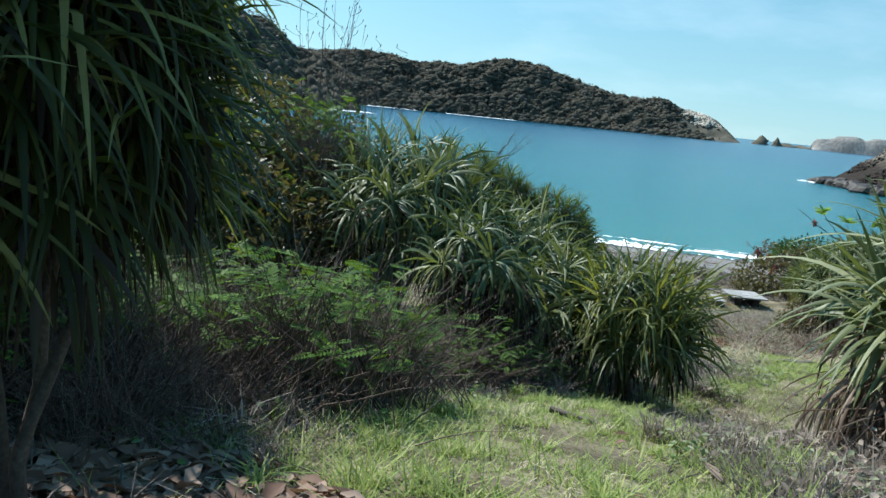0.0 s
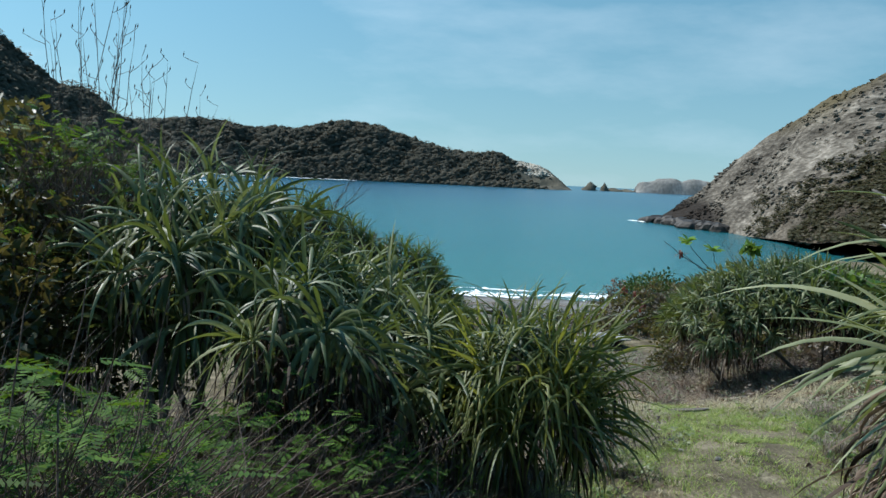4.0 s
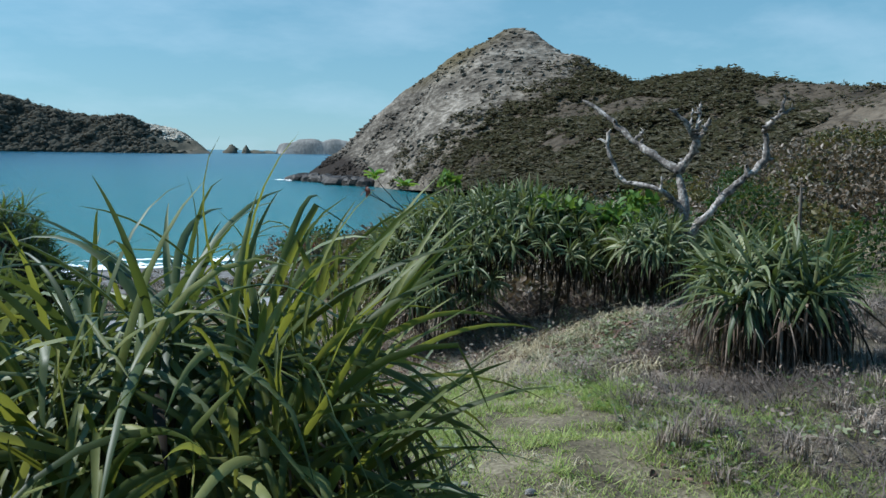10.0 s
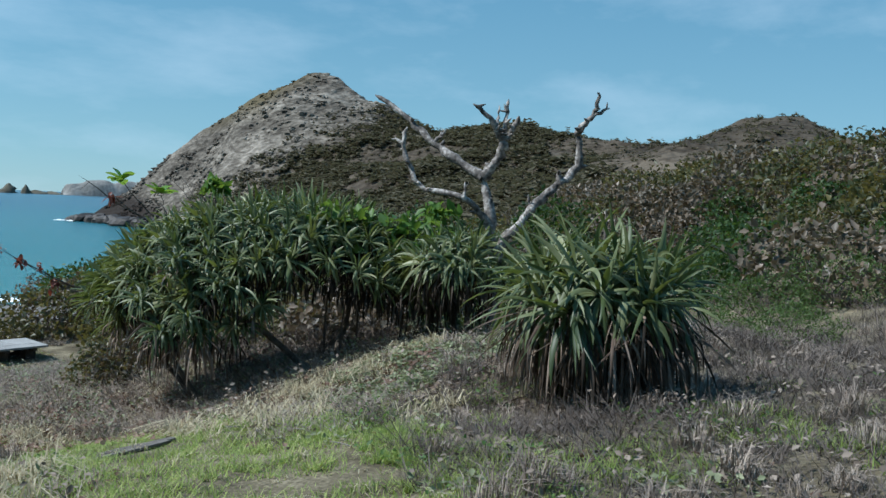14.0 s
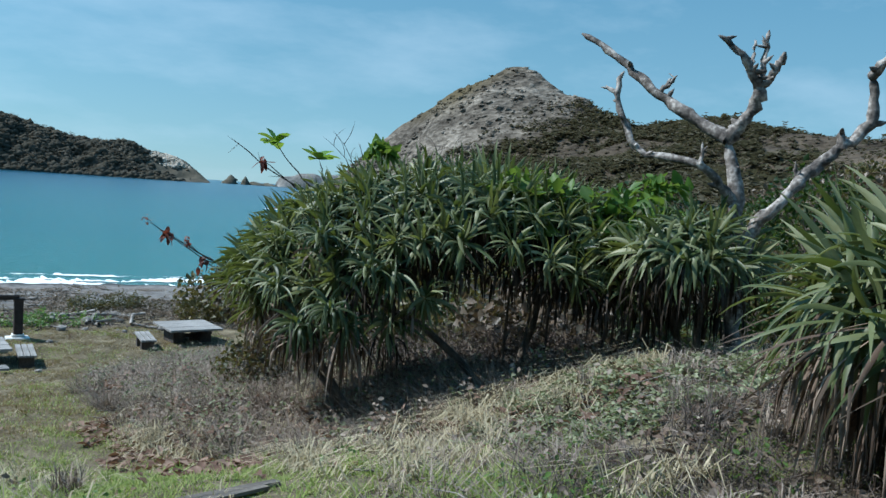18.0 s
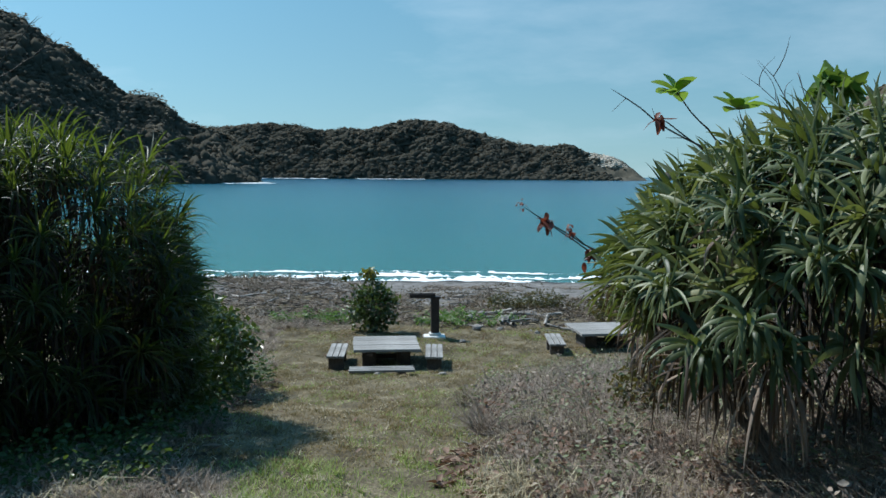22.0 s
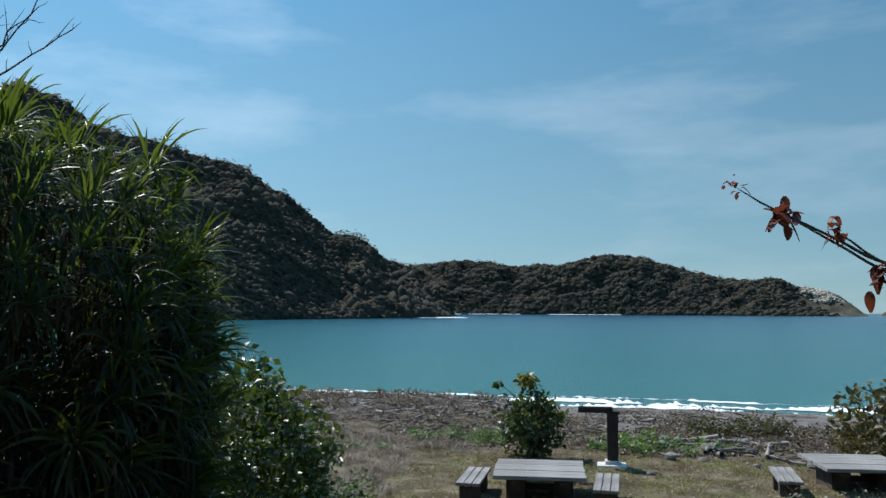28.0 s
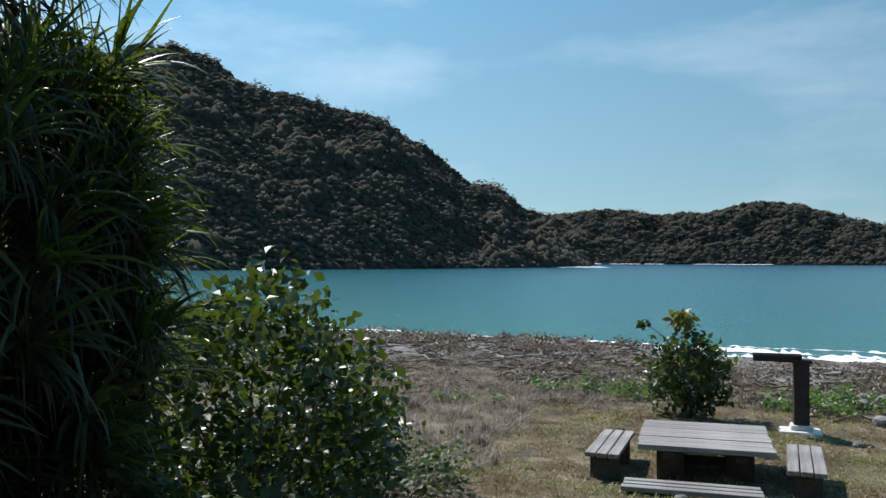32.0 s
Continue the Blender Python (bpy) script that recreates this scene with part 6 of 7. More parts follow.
STONES = [stone_mesh() for _ in range(5)]
stone_spots = [(-2.25, -24.95, 0.06), (-2.6, -24.4, 0.05), (-3.4, -27.2, 0.08), (-5.3, -30.3, 0.06)]
stone_spots += [(rng.normal(5, 1.2), rng.normal(8.5, 1.6), rng.uniform(0.06, 0.22)) for _ in range(22)]
stone_spots += [(rng.uniform(-14, 9), rng.uniform(9, 22), rng.uniform(0.04, 0.14)) for _ in range(40)]
# the last stone stands in for the shadow spot of the water stand's arm
stone_spots += [(1.5, -0.9, 0.1), (-0.2, -1.3, 0.08), (2.55, 4.2, 0.13)]
for n, (x, y, r) in enumerate(stone_spots):
    ob = thing("stone", "grey stone lying on the ground", "stone", pose(*on(x, y, r * 0.3), 0, 0, rng.uniform(0, 360)), "stones", me=STONES[n % 5])
    ob.scale = (r, r * rng.uniform(0.7, 1), r)

SHORE_ROCKS = [stone_mesh(M_SHORE_ROCK) for _ in range(4)]
# rocks at the water under the rocky hill
for k in range(60):
    u = rng.random()
    x, y = 93.5 + rng.normal(0, 1.2), 150 + 43 * u
    s = rng.uniform(0.8, 2.6)
    ob = thing("shore_rock", "dark wet rock at the foot of the hill", "rock", pose(x - 2, y, SEA + s * 0.2, 0, 0, rng.uniform(0, 360)), "rocks at the point", me=SHORE_ROCKS[k % 4])
    ob.scale = (s, s, s * 1.2)
rock_surf = []
for k in range(7):
    x, y = 90 + rng.normal(0, 1.2), 186 + 9 * rng.random()
    a = np.linspace(0, 2 * np.pi, 13)
    w = rng.uniform(0.8, 2.2)
    ring = np.stack([np.stack([x + w * r * np.cos(a) * (1 + 0.2 * rng.normal(size=13)), y + w * 1.6 * r * np.sin(a), np.full(13, SEA + 0.05 + 0.25 * (1 - r))], -1) for r in (0.05, 0.5, 1.0)])
    rock_surf.append((ring.reshape(-1, 3), grid_quads(3, 13)))
for bx, by, n in ((-86, 592, 30), (30, 1262, 30), (-120, 1264, 20)):
    for k in range(n):
        x, y = bx + rng.uniform(-60, 45), by - 6 + rng.normal(0, 3)
        if bx == -86:
            x = bx + rng.uniform(-35, 12)
            y = by - 12 + (bx - x) * 0.9 * -1 + rng.normal(0, 2)
        a = np.linspace(0, 2 * np.pi, 9)
        w = rng.uniform(2, 6)
        ring = np.stack([np.stack([x + w * 1.6 * r * np.cos(a), y + w * r * np.sin(a), np.full(9, SEA + 0.1 + 0.6 * (1 - r))], -1) for r in (0.05, 0.6, 1.0)])
        rock_surf.append((ring.reshape(-1, 3), grid_quads(3, 9)))
thing("rock_foam", "white foam where waves meet the rocks", "foam", kind="stuff", me=mesh_of("rock_foam", *join(rock_surf), M_FOAM))

# ---- grass, straw, weeds, creepers ----
def patchy(x, y, f=0.5, o=0.0):
    return np.sin(x * f * 2.1 + 1.3 * np.sin(y * f + o)) * np.sin(y * f * 1.7 + o + 1.1 * np.sin(x * f * 1.3)) + 0.5 * np.sin(x * f * 5 + o) * np.sin(y * f * 4.3)


def blades(x, y, height, width, lean=0.5, sink=0.01, plain=False):
    n = len(x)
    z = land(x, y) - sink
    a = rng.uniform(0, 2 * np.pi, n)
    h = height * rng.uniform(0.55, 1.25, n)
    ln = h * rng.uniform(0.1, 1, n) * lean
    side = np.stack([-np.sin(a), np.cos(a), 0 * a], 1) * (width * rng.uniform(0.6, 1.2, n))[:, None]
    out = np.stack([np.cos(a), np.sin(a), 0 * a], 1) * ln[:, None]
    p0 = np.stack([x, y, z], 1)
    up = np.array((0, 0, 1)) * h[:, None]
    if plain:
        tip = p0 + out + up * (1 - 0.3 * lean)
        v = np.stack([p0 - side / 2, p0 + side / 2, tip + side * 0.12, tip - side * 0.12], 1)
        return v.reshape(-1, 3), np.arange(4 * n).reshape(-1, 4)
    p1, p2 = p0 + out * 0.35 + up * 0.62, p0 + out + up * (1 - 0.3 * lean)
    v = np.stack([p0 - side / 2, p0 + side / 2, p1 + side * 0.4, p1 - side * 0.4, p2 + side * 0.08, p2 - side * 0.08], 1)
    q = np.arange(n)[:, None, None] * 6 + np.array([(0, 1, 2, 3), (3, 2, 4, 5)])[None]
    return v.reshape(-1, 3), q.reshape(-1, 4)


def sow(name, label, n, box, keep, height, width, mat, lean=0.5, clump=0.0, per=20):
    """Blades over an area; with clump they stand in small bunches of that radius, each of its own height."""
    if clump:
        m = n // per
        cx, cy = rng.uniform(box[0], box[1], m), rng.uniform(box[2], box[3], m)
        hs = rng.uniform(0.45, 1.45, m)
        x = np.repeat(cx, per) + rng.normal(0, clump, m * per)
        y = np.repeat(cy, per) + rng.normal(0, clump, m * per)
        hs = np.repeat(hs, per)
    else:
        x, y, hs = rng.uniform(box[0], box[1], n), rng.uniform(box[2], box[3], n), np.ones(n)
    k = keep(x, y) & ~((np.hypot((x + 11.1) / 2.0, (y + 37.6) / 2.5) < 1) & (rng.random(len(x)) < 0.88))  # little grows under the shrubs at the start
    x, y, hs = x[k], y[k], hs[k]
    hh = (height(x, y) if callable(height) else np.full(len(x), height)) * hs
    return thing(name, label, "grass" if "grass" in name else "weeds", kind="stuff", me=mesh_of(name, *blades(x, y, hh, width, lean, 0.01, not name.startswith("straw")), mat, False))


def lawn_edge(y):
    """Where the knoll's weeds begin beside the lawn."""
    return 1.35 + 0.10 * (y + 11) + 0.75 * np.maximum(y + 4.2, 0) + 0.2 * np.sin(y * 2.3) + 0.15 * np.sin(y * 6.1)


def in_lawn(x, y):
    return (y > -11.5) & (y < 6.8 + 0.5 * np.sin(x)) & (x > -2.9 + 0.25 * np.sin(y * 2) - 0.5 * step(-2, 3, y)) & (x < lawn_edge(y)) & (x < 8.5)


def knoll(x, y):
    return (y < 0.2) & (y > -17) & (x > lawn_edge(y) + 0.35 * patchy(x, y, 1.7, 2)) & (x > 1.25 + 0.28 * np.maximum(-y - 12.5, 0)) & (x < 9)


def ring(x, y, cx, cy, rx, ry):
    return np.hypot((x - cx) / rx, (y - cy) / ry) + 0.25 * patchy(x, y, 1.6, 1) < 1


def straw_here(x, y):
    return ((patchy(x, y, 0.62, 2.0) > 0.55) & (y > -21.5)) | ring(x, y, 4.0, -17.6, 1.5, 1.3) | ring(x, y, 2.3, -18.0, 1.1, 1.5)


def chance(x, p):
    return rng.random(len(x)) < p


weed_zone = lambda x, y: (off_track(x, y) > 1.5 + 0.5 * patchy(x, y, 0.9, 3)) & ~in_lawn(x, y)
near_mat = lambda x, y: off_track(x, y) < 1.9 + 0.6 * patchy(x, y, 1.1)
sow("grass_path", "short green grass along the path", 420000, (-12, 4, -43, -11), lambda x, y: near_mat(x, y) & ~((patchy(x, y, 0.8, 1) > 0.6) & chance(x, 0.85)) & ~((patchy(x, y, 2.3, 3) > 0.4) & chance(x, 0.7)), lambda x, y: 0.06 + 0.07 * np.clip(off_track(x, y) - 0.3, 0, 1.5), 0.013, M_GRASS, 1.3)
sow("grass_bunches", "bunches of longer green grass in the path", 150000, (-12, 4, -43, -11), lambda x, y: (off_track(x, y) < 2.4) & (patchy(x, y, 1.3, 2) > -0.25), lambda x, y: 0.15 + 0.13 * step(-31, -36, y), 0.014, M_GRASS, 1.3, 0.06, 24)
sow("grass_clearing", "patchy green grass in the clearing", 90000, (-3, 7.5, -27, -12), lambda x, y: (off_track(x, y) > 1.2) & (patchy(x, y, 0.7, 4) > 0.1) & ~knoll(x, y), 0.17, 0.014, M_GRASS, 1.4, 0.07)
sow("grass_lawn", "short green grass in patches on the lawn", 60000, (-4, 9, -12, 8), lambda x, y: in_lawn(x, y) & ((patchy(x, y, 0.9, 1) > 0.3) | ring(x, y, 0.9, -7.5, 0.8, 2.8)), 0.09, 0.018, M_GRASS, 1.3)
sow("straw_lawn", "pale dead blades scattered on the lawn", 16000, (-4, 9, -12, 8), lambda x, y: in_lawn(x, y) & (patchy(x, y, 1.5, 5) > -0.2), 0.08, 0.016, M_STRAW, 2.2)
sow("lawn_dry", "yellow-brown grass of the trodden lawn", 120000, (-4, 9, -12, 8), lambda x, y: in_lawn(x, y) & ~((patchy(x, y, 2.1, 4) > 0.5) & chance(x, 0.8)), 0.07, 0.02, M_LAWN, 1.6)
sow("lawn_bunches", "small bunches of dry grass on the lawn", 50000, (-4, 9, -12, 8), lambda x, y: in_lawn(x, y) & (patchy(x, y, 1.2, 3) > -0.2), 0.11, 0.018, M_LAWN, 1.4, 0.05, 16)
sow("straw_clearing", "flattened straw-coloured grass in the clearing", 55000, (-4, 8.5, -28, -9.5), lambda x, y: (off_track(x, y) > 0.8) & straw_here(x, y), 0.30, 0.016, M_STRAW, 2.6, 0.10, 26)
sow("straw_knoll", "straw blades among the weeds of the knoll", 22000, (1.2, 8, -17, -3), lambda x, y: knoll(x, y) & (patchy(x, y, 1.1, 3) > 0), 0.34, 0.014, M_STRAW, 2.0, 0.09, 20)
sow("straw_path", "straw-coloured blades along the path", 26000, (-12.5, 4, -43, -12), lambda x, y: (off_track(x, y) < 2.6) & (patchy(x, y, 1.2, 1) > -0.1), 0.11, 0.012, M_STRAW, 1.8, 0.06)
sow("weeds_right", "grey dry weeds on the clearing's far side", 150000, (-8, 15, -38, -6.5), lambda x, y: weed_zone(x, y) & (x > -7.5 - 0.2 * (y + 37)) & ~knoll(x, y) & (y > -22.5) & ~((x > 2) & (y < -20.5)), lambda x, y: 0.24 + 0.14 * np.clip(patchy(x, y, 0.8, 6), -0.5, 1), 0.014, M_WEED, 1.6, 0.11, 26)
sow("weeds_grey", "dark grey scrubby weeds beside the path", 170000, (-8, 15, -38, -20.5), lambda x, y: weed_zone(x, y) & (x > -7.5 - 0.2 * (y + 37)) & ((y < -22.5) | (x > 2)) & (rng.random(len(x)) < np.clip(np.minimum(15 - x, y + 38) / 4, 0, 1)), lambda x, y: 0.30 + 0.16 * np.clip(patchy(x, y, 0.8, 6), -0.5, 1), 0.014, M_WEED_GREY, 1.6, 0.11, 26)
sow("weeds_left", "dry stems under the shrubs on the slope", 46000, (-15, -5, -42, -24), lambda x, y: weed_zone(x, y) & (x < -6.5 + 0.25 * (y + 27)), lambda x, y: 0.34 + 0.2 * np.clip(patchy(x, y, 0.9, 6), -0.5, 1), 0.011, M_WEED_GREY, 1.5, 0.08, 22)
sow("weeds_knoll", "dry grey-brown weeds on the knoll beside the lawn", 80000, (1.0, 9, -17, 0.3), knoll, lambda x, y: 0.50 + 0.2 * np.clip(patchy(x, y, 0.9, 2), -0.5, 1) - 0.2 * step(-4, 0, y), 0.017, M_WEED, 1.5, 0.09, 22)
sow("weeds_knoll_green", "green stems between the dry weeds of the knoll", 26000, (1.2, 9, -17, 0.3), lambda x, y: knoll(x, y) & (patchy(x, y, 1.0, 5) > 0.2), 0.38, 0.012, M_HERB, 1.2, 0.07, 22)
sow("weeds_lawn_edge", "grey dry weeds at the edge of the lawn", 46000, (-9, -2.2, -13, 9), lambda x, y: ~in_lawn(x, y), 0.30, 0.012, M_WEED, 1.5, 0.08, 20)
sow("weeds_beach", "dry weeds on the upper beach", 140000, (-18, 13, 5.5, 23), lambda x, y: (patchy(x, y, 0.55, 5) > -0.35 + 0.08 * (y - 8 - 6 * step(1, -4, x))) & ~in_lawn(x, y), 0.24, 0.014, M_WEED, 1.6, 0.10, 20)
sow("weeds_far", "pale dry grass below the thicket", 60000, (8, 30, -36, -8), lambda x, y: patchy(x, y, 0.4, 1) > -0.8, 0.40, 0.018, M_WEED_GREY, 1.5, 0.12, 20)


def tuft_of(n, high, width, lean, base, mat):
    """A tuft of bent blades round the origin."""
    v, q = blades(np.zeros(n), np.zeros(n), np.full(n, high), width, lean)
    r, a = base * np.sqrt(rng.random(n)), rng.uniform(0, 2 * math.pi, n)
    v = v.reshape(n, 6, 3) - np.array((0, 0, float(land(0, 0))))
    v[..., 0] += (r * np.cos(a))[:, None]
    v[..., 1] += (r * np.sin(a))[:, None]
    return v.reshape(-1, 3), q, mat


DRY_TUFTS = [tuft_of(70, 0.40, 0.012, 1.1, 0.13, M_WEED) for _ in range(3)] + [tuft_of(70, 0.36, 0.014, 2.4, 0.10, M_STRAW)]
GREEN_TUFTS = [tuft_of(50, 0.24, 0.012, 1.2, 0.06, M_GRASS) for _ in range(3)]
TUFT_MESH = {id(k[0]): mesh_of("tuft", *k) for k in DRY_TUFTS + GREEN_TUFTS}


def tufts(label, n, box, keep, kinds, size, group, solo):
    """The tufts nearest to the path stand as things of their own; the rest is one sheet."""
    x, y = rng.uniform(box[0], box[1], n), rng.uniform(box[2], box[3], n)
    k = keep(x, y)
    x, y = x[k], y[k]
    order = np.argsort(off_track(x, y))
    rest = {}
    for r, i in enumerate(order):
        pick = kinds[int(rng.integers(len(kinds)))]
        s, a = rng.uniform(*size), rng.uniform(0, 2 * math.pi)
        sz = s * rng.uniform(0.7, 1.1)
        p = on(x[i], y[i], -0.01)
        if r < solo:
            ob = thing("grass_tuft", label, "tuft", Matrix.Translation(p) @ Matrix.Rotation(a, 4, "Z") @ Matrix.Diagonal((s, s, sz, 1)), group, me=TUFT_MESH[id(pick[0])])
        else:
            c, d = math.cos(a), math.sin(a)
            v = pick[0] @ np.array(((c * s, d * s, 0), (-d * s, c * s, 0), (0, 0, sz))) + p
            rest.setdefault(pick[2].name, []).append((v, pick[1], pick[2]))
    for pile in rest.values():
        thing("tufted_grass", label, "grass", kind="stuff", me=mesh_of("tufted_grass", *join([q[:2] for q in pile]), pile[0][2]))


tufts("grey dry tuft of weeds", 700, (-8, 14, -37, -12), lambda x, y: weed_zone(x, y) & (x > -7.3 - 0.2 * (y + 37)) & ~knoll(x, y), DRY_TUFTS[:3], (0.4, 1.1), "dry tufts in the clearing", 70)
tufts("straw-coloured tuft of long grass", 420, (-4, 8, -28, -9), lambda x, y: (off_track(x, y) > 1.0) & straw_here(x, y) & ~knoll(x, y), DRY_TUFTS[3:], (0.5, 1.0), "straw tufts in the clearing", 40)
tufts("grey-brown tuft on the knoll", 420, (1.3, 8, -16.5, 0), knoll, DRY_TUFTS[:3], (0.6, 1.2), "dry tufts on the knoll", 60)
tufts("green tuft of longer grass beside the path", 420, (-12, 3.5, -42, -13), lambda x, y: (off_track(x, y) > 0.6) & (off_track(x, y) < 2.4) & (patchy(x, y, 0.7, 2) > -0.2), GREEN_TUFTS, (0.5, 1.2), "green tufts beside the path", 70)
tufts("dry tuft under the shrubs", 200, (-14, -5, -41, -26), lambda x, y: weed_zone(x, y) & (x < -6.8 + 0.25 * (y + 27)) & (np.hypot(x + 10.6, y + 37.6) > 2.4), DRY_TUFTS[:3], (0.6, 1.1), "dry tufts on the slope", 30)
tufts("dry tuft at the edge of the lawn", 120, (-8, -2.3, -13, 8), lambda x, y: ~in_lawn(x, y), DRY_TUFTS[:3], (0.5, 0.9), "dry tufts by the lawn", 20)
tufts("dry tuft on the upper beach", 160, (-14, 11, 5, 15), lambda x, y: ~in_lawn(x, y) & (patchy(x, y, 0.55, 5) > 0), DRY_TUFTS[:3], (0.4, 0.8), "dry tufts on the beach", 10)


def creep(label, n, box, keep, size=0.055, mat=None, high=0.12, name="creeper"):
    x, y = rng.uniform(box[0], box[1], n), rng.uniform(box[2], box[3], n)
    k = keep(x, y)
    x, y = x[k], y[k]
    p = np.stack([x, y, land(x, y) + high * rng.random(len(x)) ** 0.7 * (0.4 + 0.6 * np.clip(patchy(x, y, 2.6, 3) + 0.5, 0, 1.4))], 1)
    lv, lq = oval_leaf(size, size * 0.7, 0.15, 2)
    thing(name, label, "creeper" if name == "creeper" else "weeds", kind="stuff", me=mesh_of(name, *spray(None, p, turns(len(p), (0, 1.1)), lv, lq), mat or M_CREEPER))


beach_green = lambda x, y: (patchy(x, y, 1.3, 2) > -0.25) & (ring(x, y, -2.6, 8.3, 1.5, 0.8) | ring(x, y, 2.9, 7.9, 1.9, 1.1) | ring(x, y, -5.2, 6.2, 1.0, 0.6))
creep("bright green creeper on the sand", 34000, (-8, 7, 4.5, 11), beach_green, 0.10, None, 0.42)
creep("green leafy weeds in the clearing", 26000, (-6, 9, -33, -12), lambda x, y: (patchy(x, y, 0.75, 5) > 0.55) & (off_track(x, y) > 1.0) & ~knoll(x, y), 0.06, None, 0.2, "leafy_weeds")
creep("pale leafy herbs among straw", 34000, (3.0, 9.5, -21, -15), lambda x, y: ring(x, y, 5.4, -18.9, 2.2, 1.5), 0.06, M_HERB, 0.16, "leafy_weeds")
creep("pale herbs beside the path", 26000, (-9, 2, -40, -20), lambda x, y: (off_track(x, y) > 1.0) & (off_track(x, y) < 3.5) & (patchy(x, y, 1.2, 6) > 0.45), 0.07, M_HERB, 0.22, "leafy_weeds")
creep("dead leaves and seed heads on the dry weeds", 30000, (-7, 11, -36, -8), lambda x, y: weed_zone(x, y) & ~knoll(x, y) & (patchy(x, y, 2.2, 1) > 0.1), 0.075, M_WEED, 0.3, "dry_weeds")
creep("dead leaves on the weeds of the knoll", 16000, (1.2, 9, -17, 0.3), lambda x, y: knoll(x, y) & (patchy(x, y, 2.2, 1) > -0.3), 0.075, M_WEED, 0.5, "dry_weeds")
creep("green leaves among the weeds of the knoll", 26000, (1.2, 9, -17, 0.3), lambda x, y: knoll(x, y) & (patchy(x, y, 0.9, 5) > 0.05), 0.075, M_HERB, 0.45, "leafy_weeds")
creep("brown withered leaves on the knoll", 30000, (1.5, 8, -17, -5), lambda x, y: knoll(x, y) & (patchy(x, y, 1.4, 5) > 0.0), 0.085, M_BROWN, 0.34, "dry_weeds")
creep("small weeds beside the slope", 9000, (-13, -6, -36, -26), lambda x, y: (patchy(x, y, 0.9, 2) > 0.3) & (off_track(x, y) > 1.2), 0.06, None, 0.2, "leafy_weeds")
creep("low leafy weeds under the tall shrub", 16000, (-8.5, -2.4, -12.5, 0), lambda x, y: (x < -2.7 - 0.2 * np.sin(y)) & ~in_lawn(x, y), 0.10, M_BROAD, 0.55, "leafy_weeds")
creep("low bronze scrub along the top of the beach", 52000, (-16, 9, 7.5, 22), lambda x, y: (patchy(x, y, 0.7, 4.4) > -0.05 + 0.25 * np.abs(y - 10 - 7 * step(1, -4, x)) / 3) & ~beach_green(x, y), 0.09, M_BRONZE, 0.3, "beach_scrub")
creep("low scrub on the beach beside driftwood", 14000, (3, 9, 9, 14), lambda x, y: ring(x, y, 5.9, 11.3, 1.8, 0.9), 0.10, M_OLIVE, 0.6, "beach_scrub")
creep("red and bronze weeds on the beach slope", 7000, (-12, 12, 6, 12), lambda x, y: (patchy(x, y, 0.8, 1.2) > 0.4) & ~beach_green(x, y), 0.08, M_BRONZE, 0.25, "leafy_weeds")


def litter(label, n, box, keep, size=0.16):
    x, y = rng.uniform(box[0], box[1], n), rng.uniform(box[2], box[3], n)
    k = keep(x, y)
    x, y = x[k], y[k]
    p = np.stack([x, y, land(x, y) + rng.uniform(0.005, 0.05, len(x))], 1)
    lv, lq = oval_leaf(size, size * 0.3, 0.25, 2)
    thing("leaf_litter", label, "leaf litter", kind="stuff", me=mesh_of("leaf_litter", *spray(None, p, turns(len(p), (0, 0.6), (0.6, 2.0)), lv, lq), M_DEAD))


def litter_of(label, n, box, keep, size=0.12, mat=None):
    x, y = rng.uniform(box[0], box[1], n), rng.uniform(box[2], box[3], n)
    k = keep(x, y)
    x, y = x[k], y[k]
    p = np.stack([x, y, land(x, y) + rng.uniform(0.01, 0.06, len(x))], 1)
    lv, lq = oval_leaf(size, size * 0.6, 0.3, 2)
    thing("leaf_litter", label, "leaf litter", kind="stuff", me=mesh_of("leaf_litter", *spray(None, p, turns(len(p), (0, 0.7), (0.6, 1.6)), lv, lq), mat or M_BROWN))


litter("fallen strap leaves under the mound", 3500, (2, 10, -17, -9), lambda x, y: np.hypot((x - 6) / 4.2, (y + 13.4) / 3.4) < 1.1)
litter("fallen strap leaves under the shrub with dry leaves", 600, (2.8, 7, -24.3, -20), lambda x, y: np.hypot(x - 4.8, y + 22.3) < 1.9, 0.16)
litter("fallen strap leaves on the slope", 2600, (-13, -5, -40, -25), lambda x, y: off_track(x, y) > 1.5)
litter("fallen pale leaves under the tall shrub", 1800, (-8, -2.4, -12, -2), lambda x, y: x < -2.6)
litter("fallen strap leaves beside the path plant", 250, (-7, -3, -35, -30), lambda x, y: np.hypot(x + 4.7, y + 32.4) < 1.7, 0.17)
litter_of("brown fallen leaves in the clearing", 19000, (0.5, 10, -20, -8), lambda x, y: (np.hypot((x - 4.6) / 5.0, (y + 14.2) / 4.6) < 1.1) & (patchy(x, y, 1.1, 2) > -0.3))
litter_of("brown fallen leaves in the shade of the lobes", 3000, (0.8, 6.5, -17.5, -11), lambda x, y: ring(x, y, 3.5, -14.9, 1.5, 1.4), 0.1)
litter_of("pale dead leaf pieces in front of the shrub", 1400, (2.4, 7.6, -21.6, -18.4), lambda x, y: ring(x, y, 5.0, -20.1, 2.3, 1.3), 0.09, M_DEAD)
litter_of("reddish fallen leaves and scraps beside the dry shrub", 1500, (3.4, 8.0, -20.6, -17.2), lambda x, y: ring(x, y, 5.7, -18.9, 1.9, 1.2), 0.08)
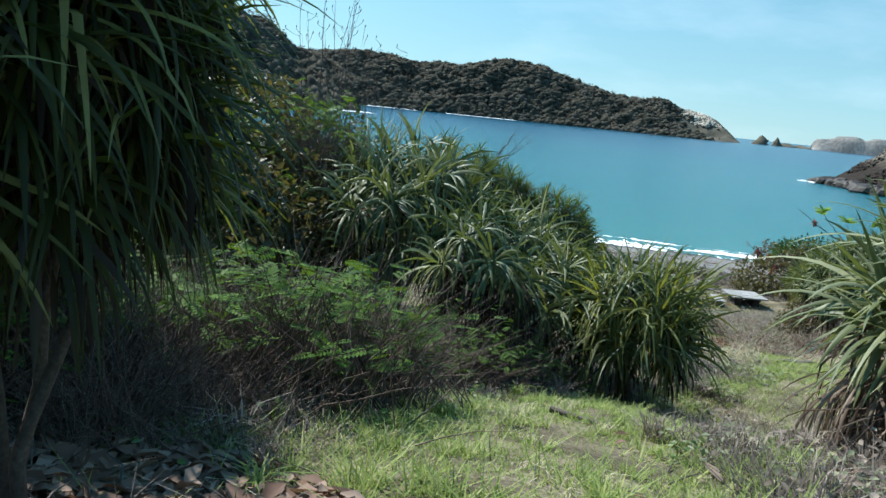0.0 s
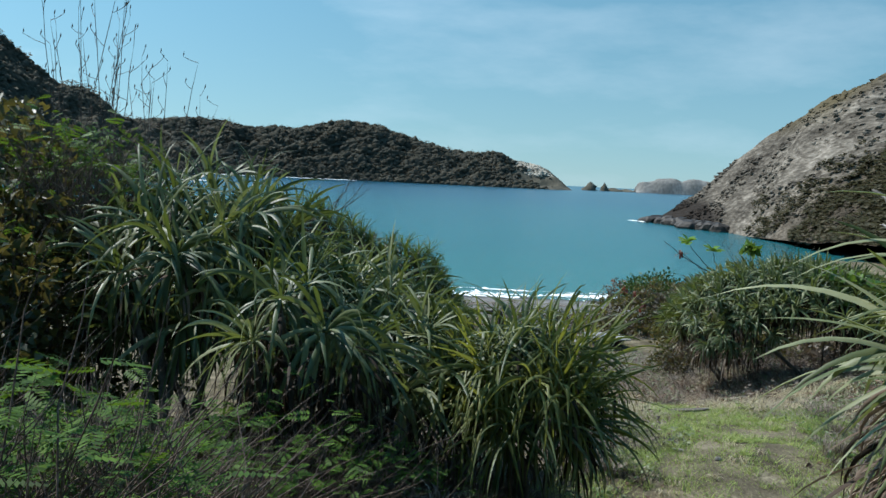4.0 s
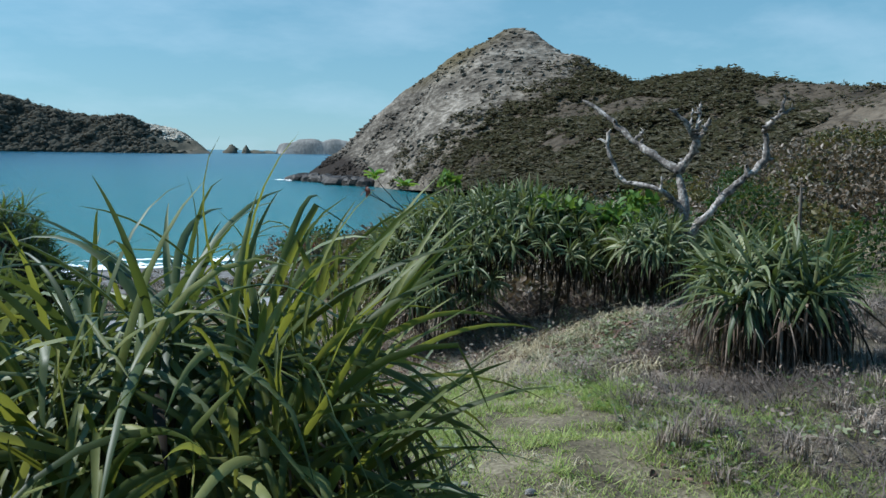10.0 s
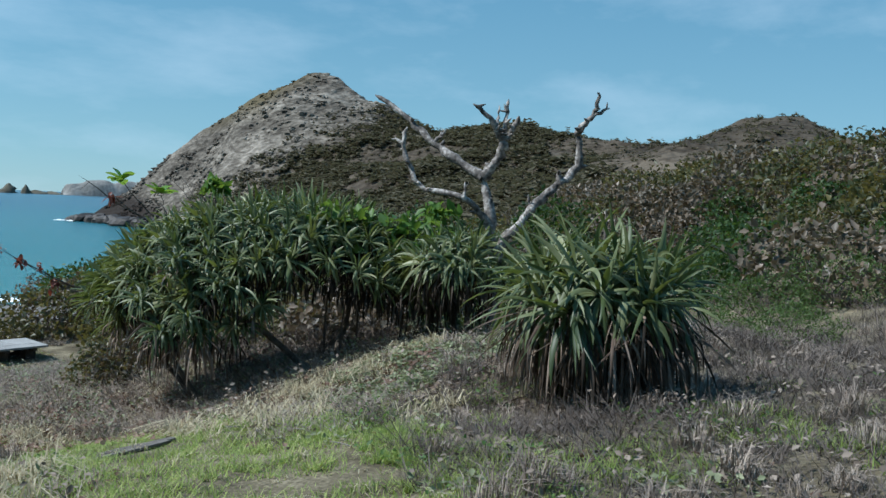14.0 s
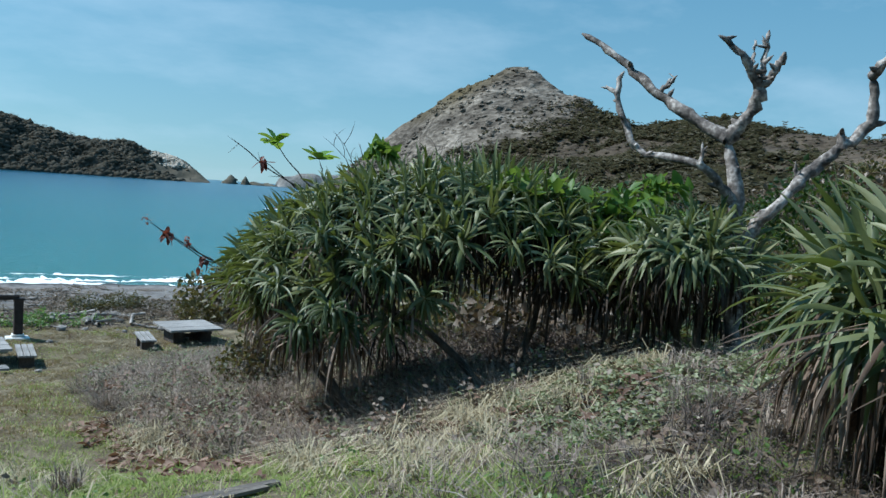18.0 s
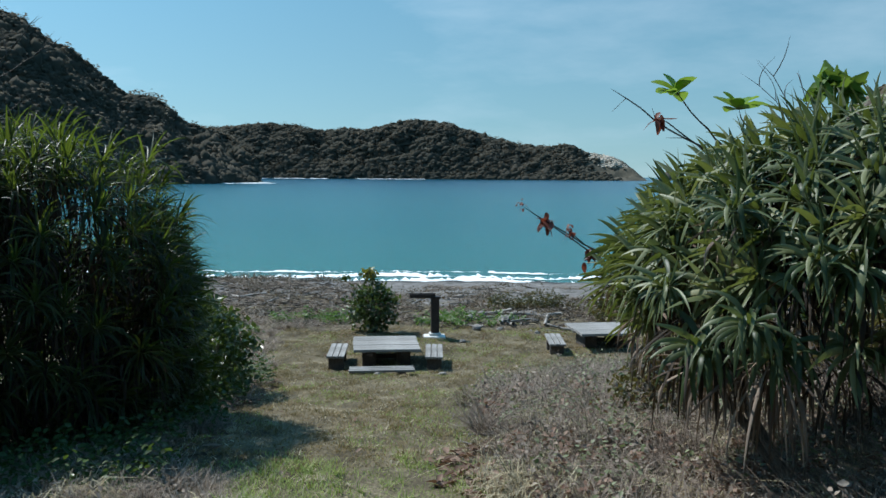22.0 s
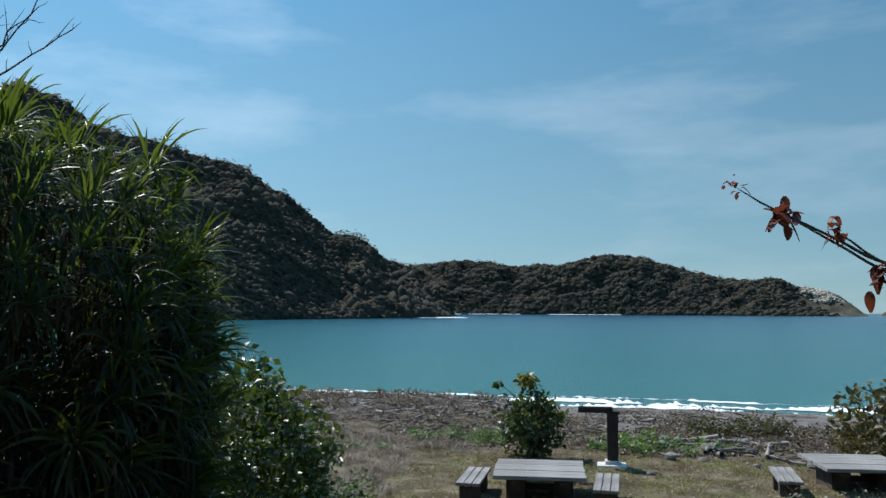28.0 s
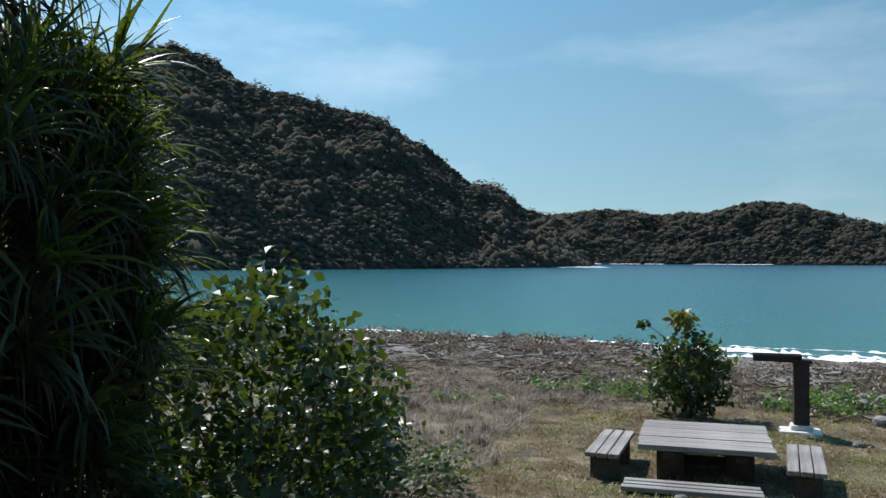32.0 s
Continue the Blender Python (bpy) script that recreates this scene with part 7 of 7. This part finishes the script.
litter_of("dark fallen leaves under the shrubs at the path's start", 6000, (-13.5, -9, -40.5, -35), lambda x, y: np.hypot((x + 11.1) / 2.0, (y + 37.6) / 2.5) < 1, 0.13)
litter_of("brown fallen leaves along the path", 4500, (-12, 3, -42, -14), lambda x, y: (off_track(x, y) > 0.7) & (patchy(x, y, 1.0, 4) > 0.25), 0.09)
litter_of("brown fallen leaves on the lawn", 900, (-4, 8, -11, 7), lambda x, y: patchy(x, y, 1.2, 4) > 0.1, 0.08)


def sticks(label, n, box, keep, length, r, mat):
    """Small broken sticks strewn on the ground."""
    out = []
    x, y = rng.uniform(box[0], box[1], n), rng.uniform(box[2], box[3], n)
    k = keep(x, y)
    for a, b_ in zip(x[k], y[k]):
        t, ln = rng.uniform(0, math.pi), rng.uniform(*length)
        d = np.array((math.cos(t), math.sin(t), rng.normal(0, 0.12))) * ln / 2
        c = np.array(on(a, b_, rng.uniform(0.015, 0.05)))
        mid = c + rng.normal(0, ln * 0.06, 3)
        mid[2] = max(mid[2], c[2])
        w = rng.uniform(*r)
        out.append(tube([c - d, mid, c + d], (w, w * 0.9, w * 0.5), 4))
    thing("stick_litter", label, "sticks", kind="stuff", me=mesh_of("stick_litter", *join(out), mat))


sticks("dark broken sticks and bark on the upper beach", 5600, (-17, 12, 6.5, 22), lambda x, y: (patchy(x, y, 0.6, 3) + 0.35 - 0.12 * np.abs(y - 10 - 6 * step(1, -4, x)) > -0.5 * step(1, -4, x)) & ~beach_green(x, y), (0.15, 0.9), (0.008, 0.03), M_STEM)
sticks("pale driftwood splinters on the upper beach", 900, (-15, 12, 7, 16), lambda x, y: patchy(x, y, 0.6, 3) + 0.4 - 0.12 * np.abs(y - 11) > 0, (0.1, 0.6), (0.006, 0.022), M_DRIFT)
sticks("dry sticks in the clearing", 500, (0.5, 9, -22, -8), lambda x, y: off_track(x, y) > 1.0, (0.15, 0.7), (0.004, 0.012), M_DRIFT)
sticks("dry sticks under the shrubs on the slope", 700, (-13, -4, -41, -25), lambda x, y: off_track(x, y) > 1.2, (0.2, 0.8), (0.003, 0.009), M_TWIG)
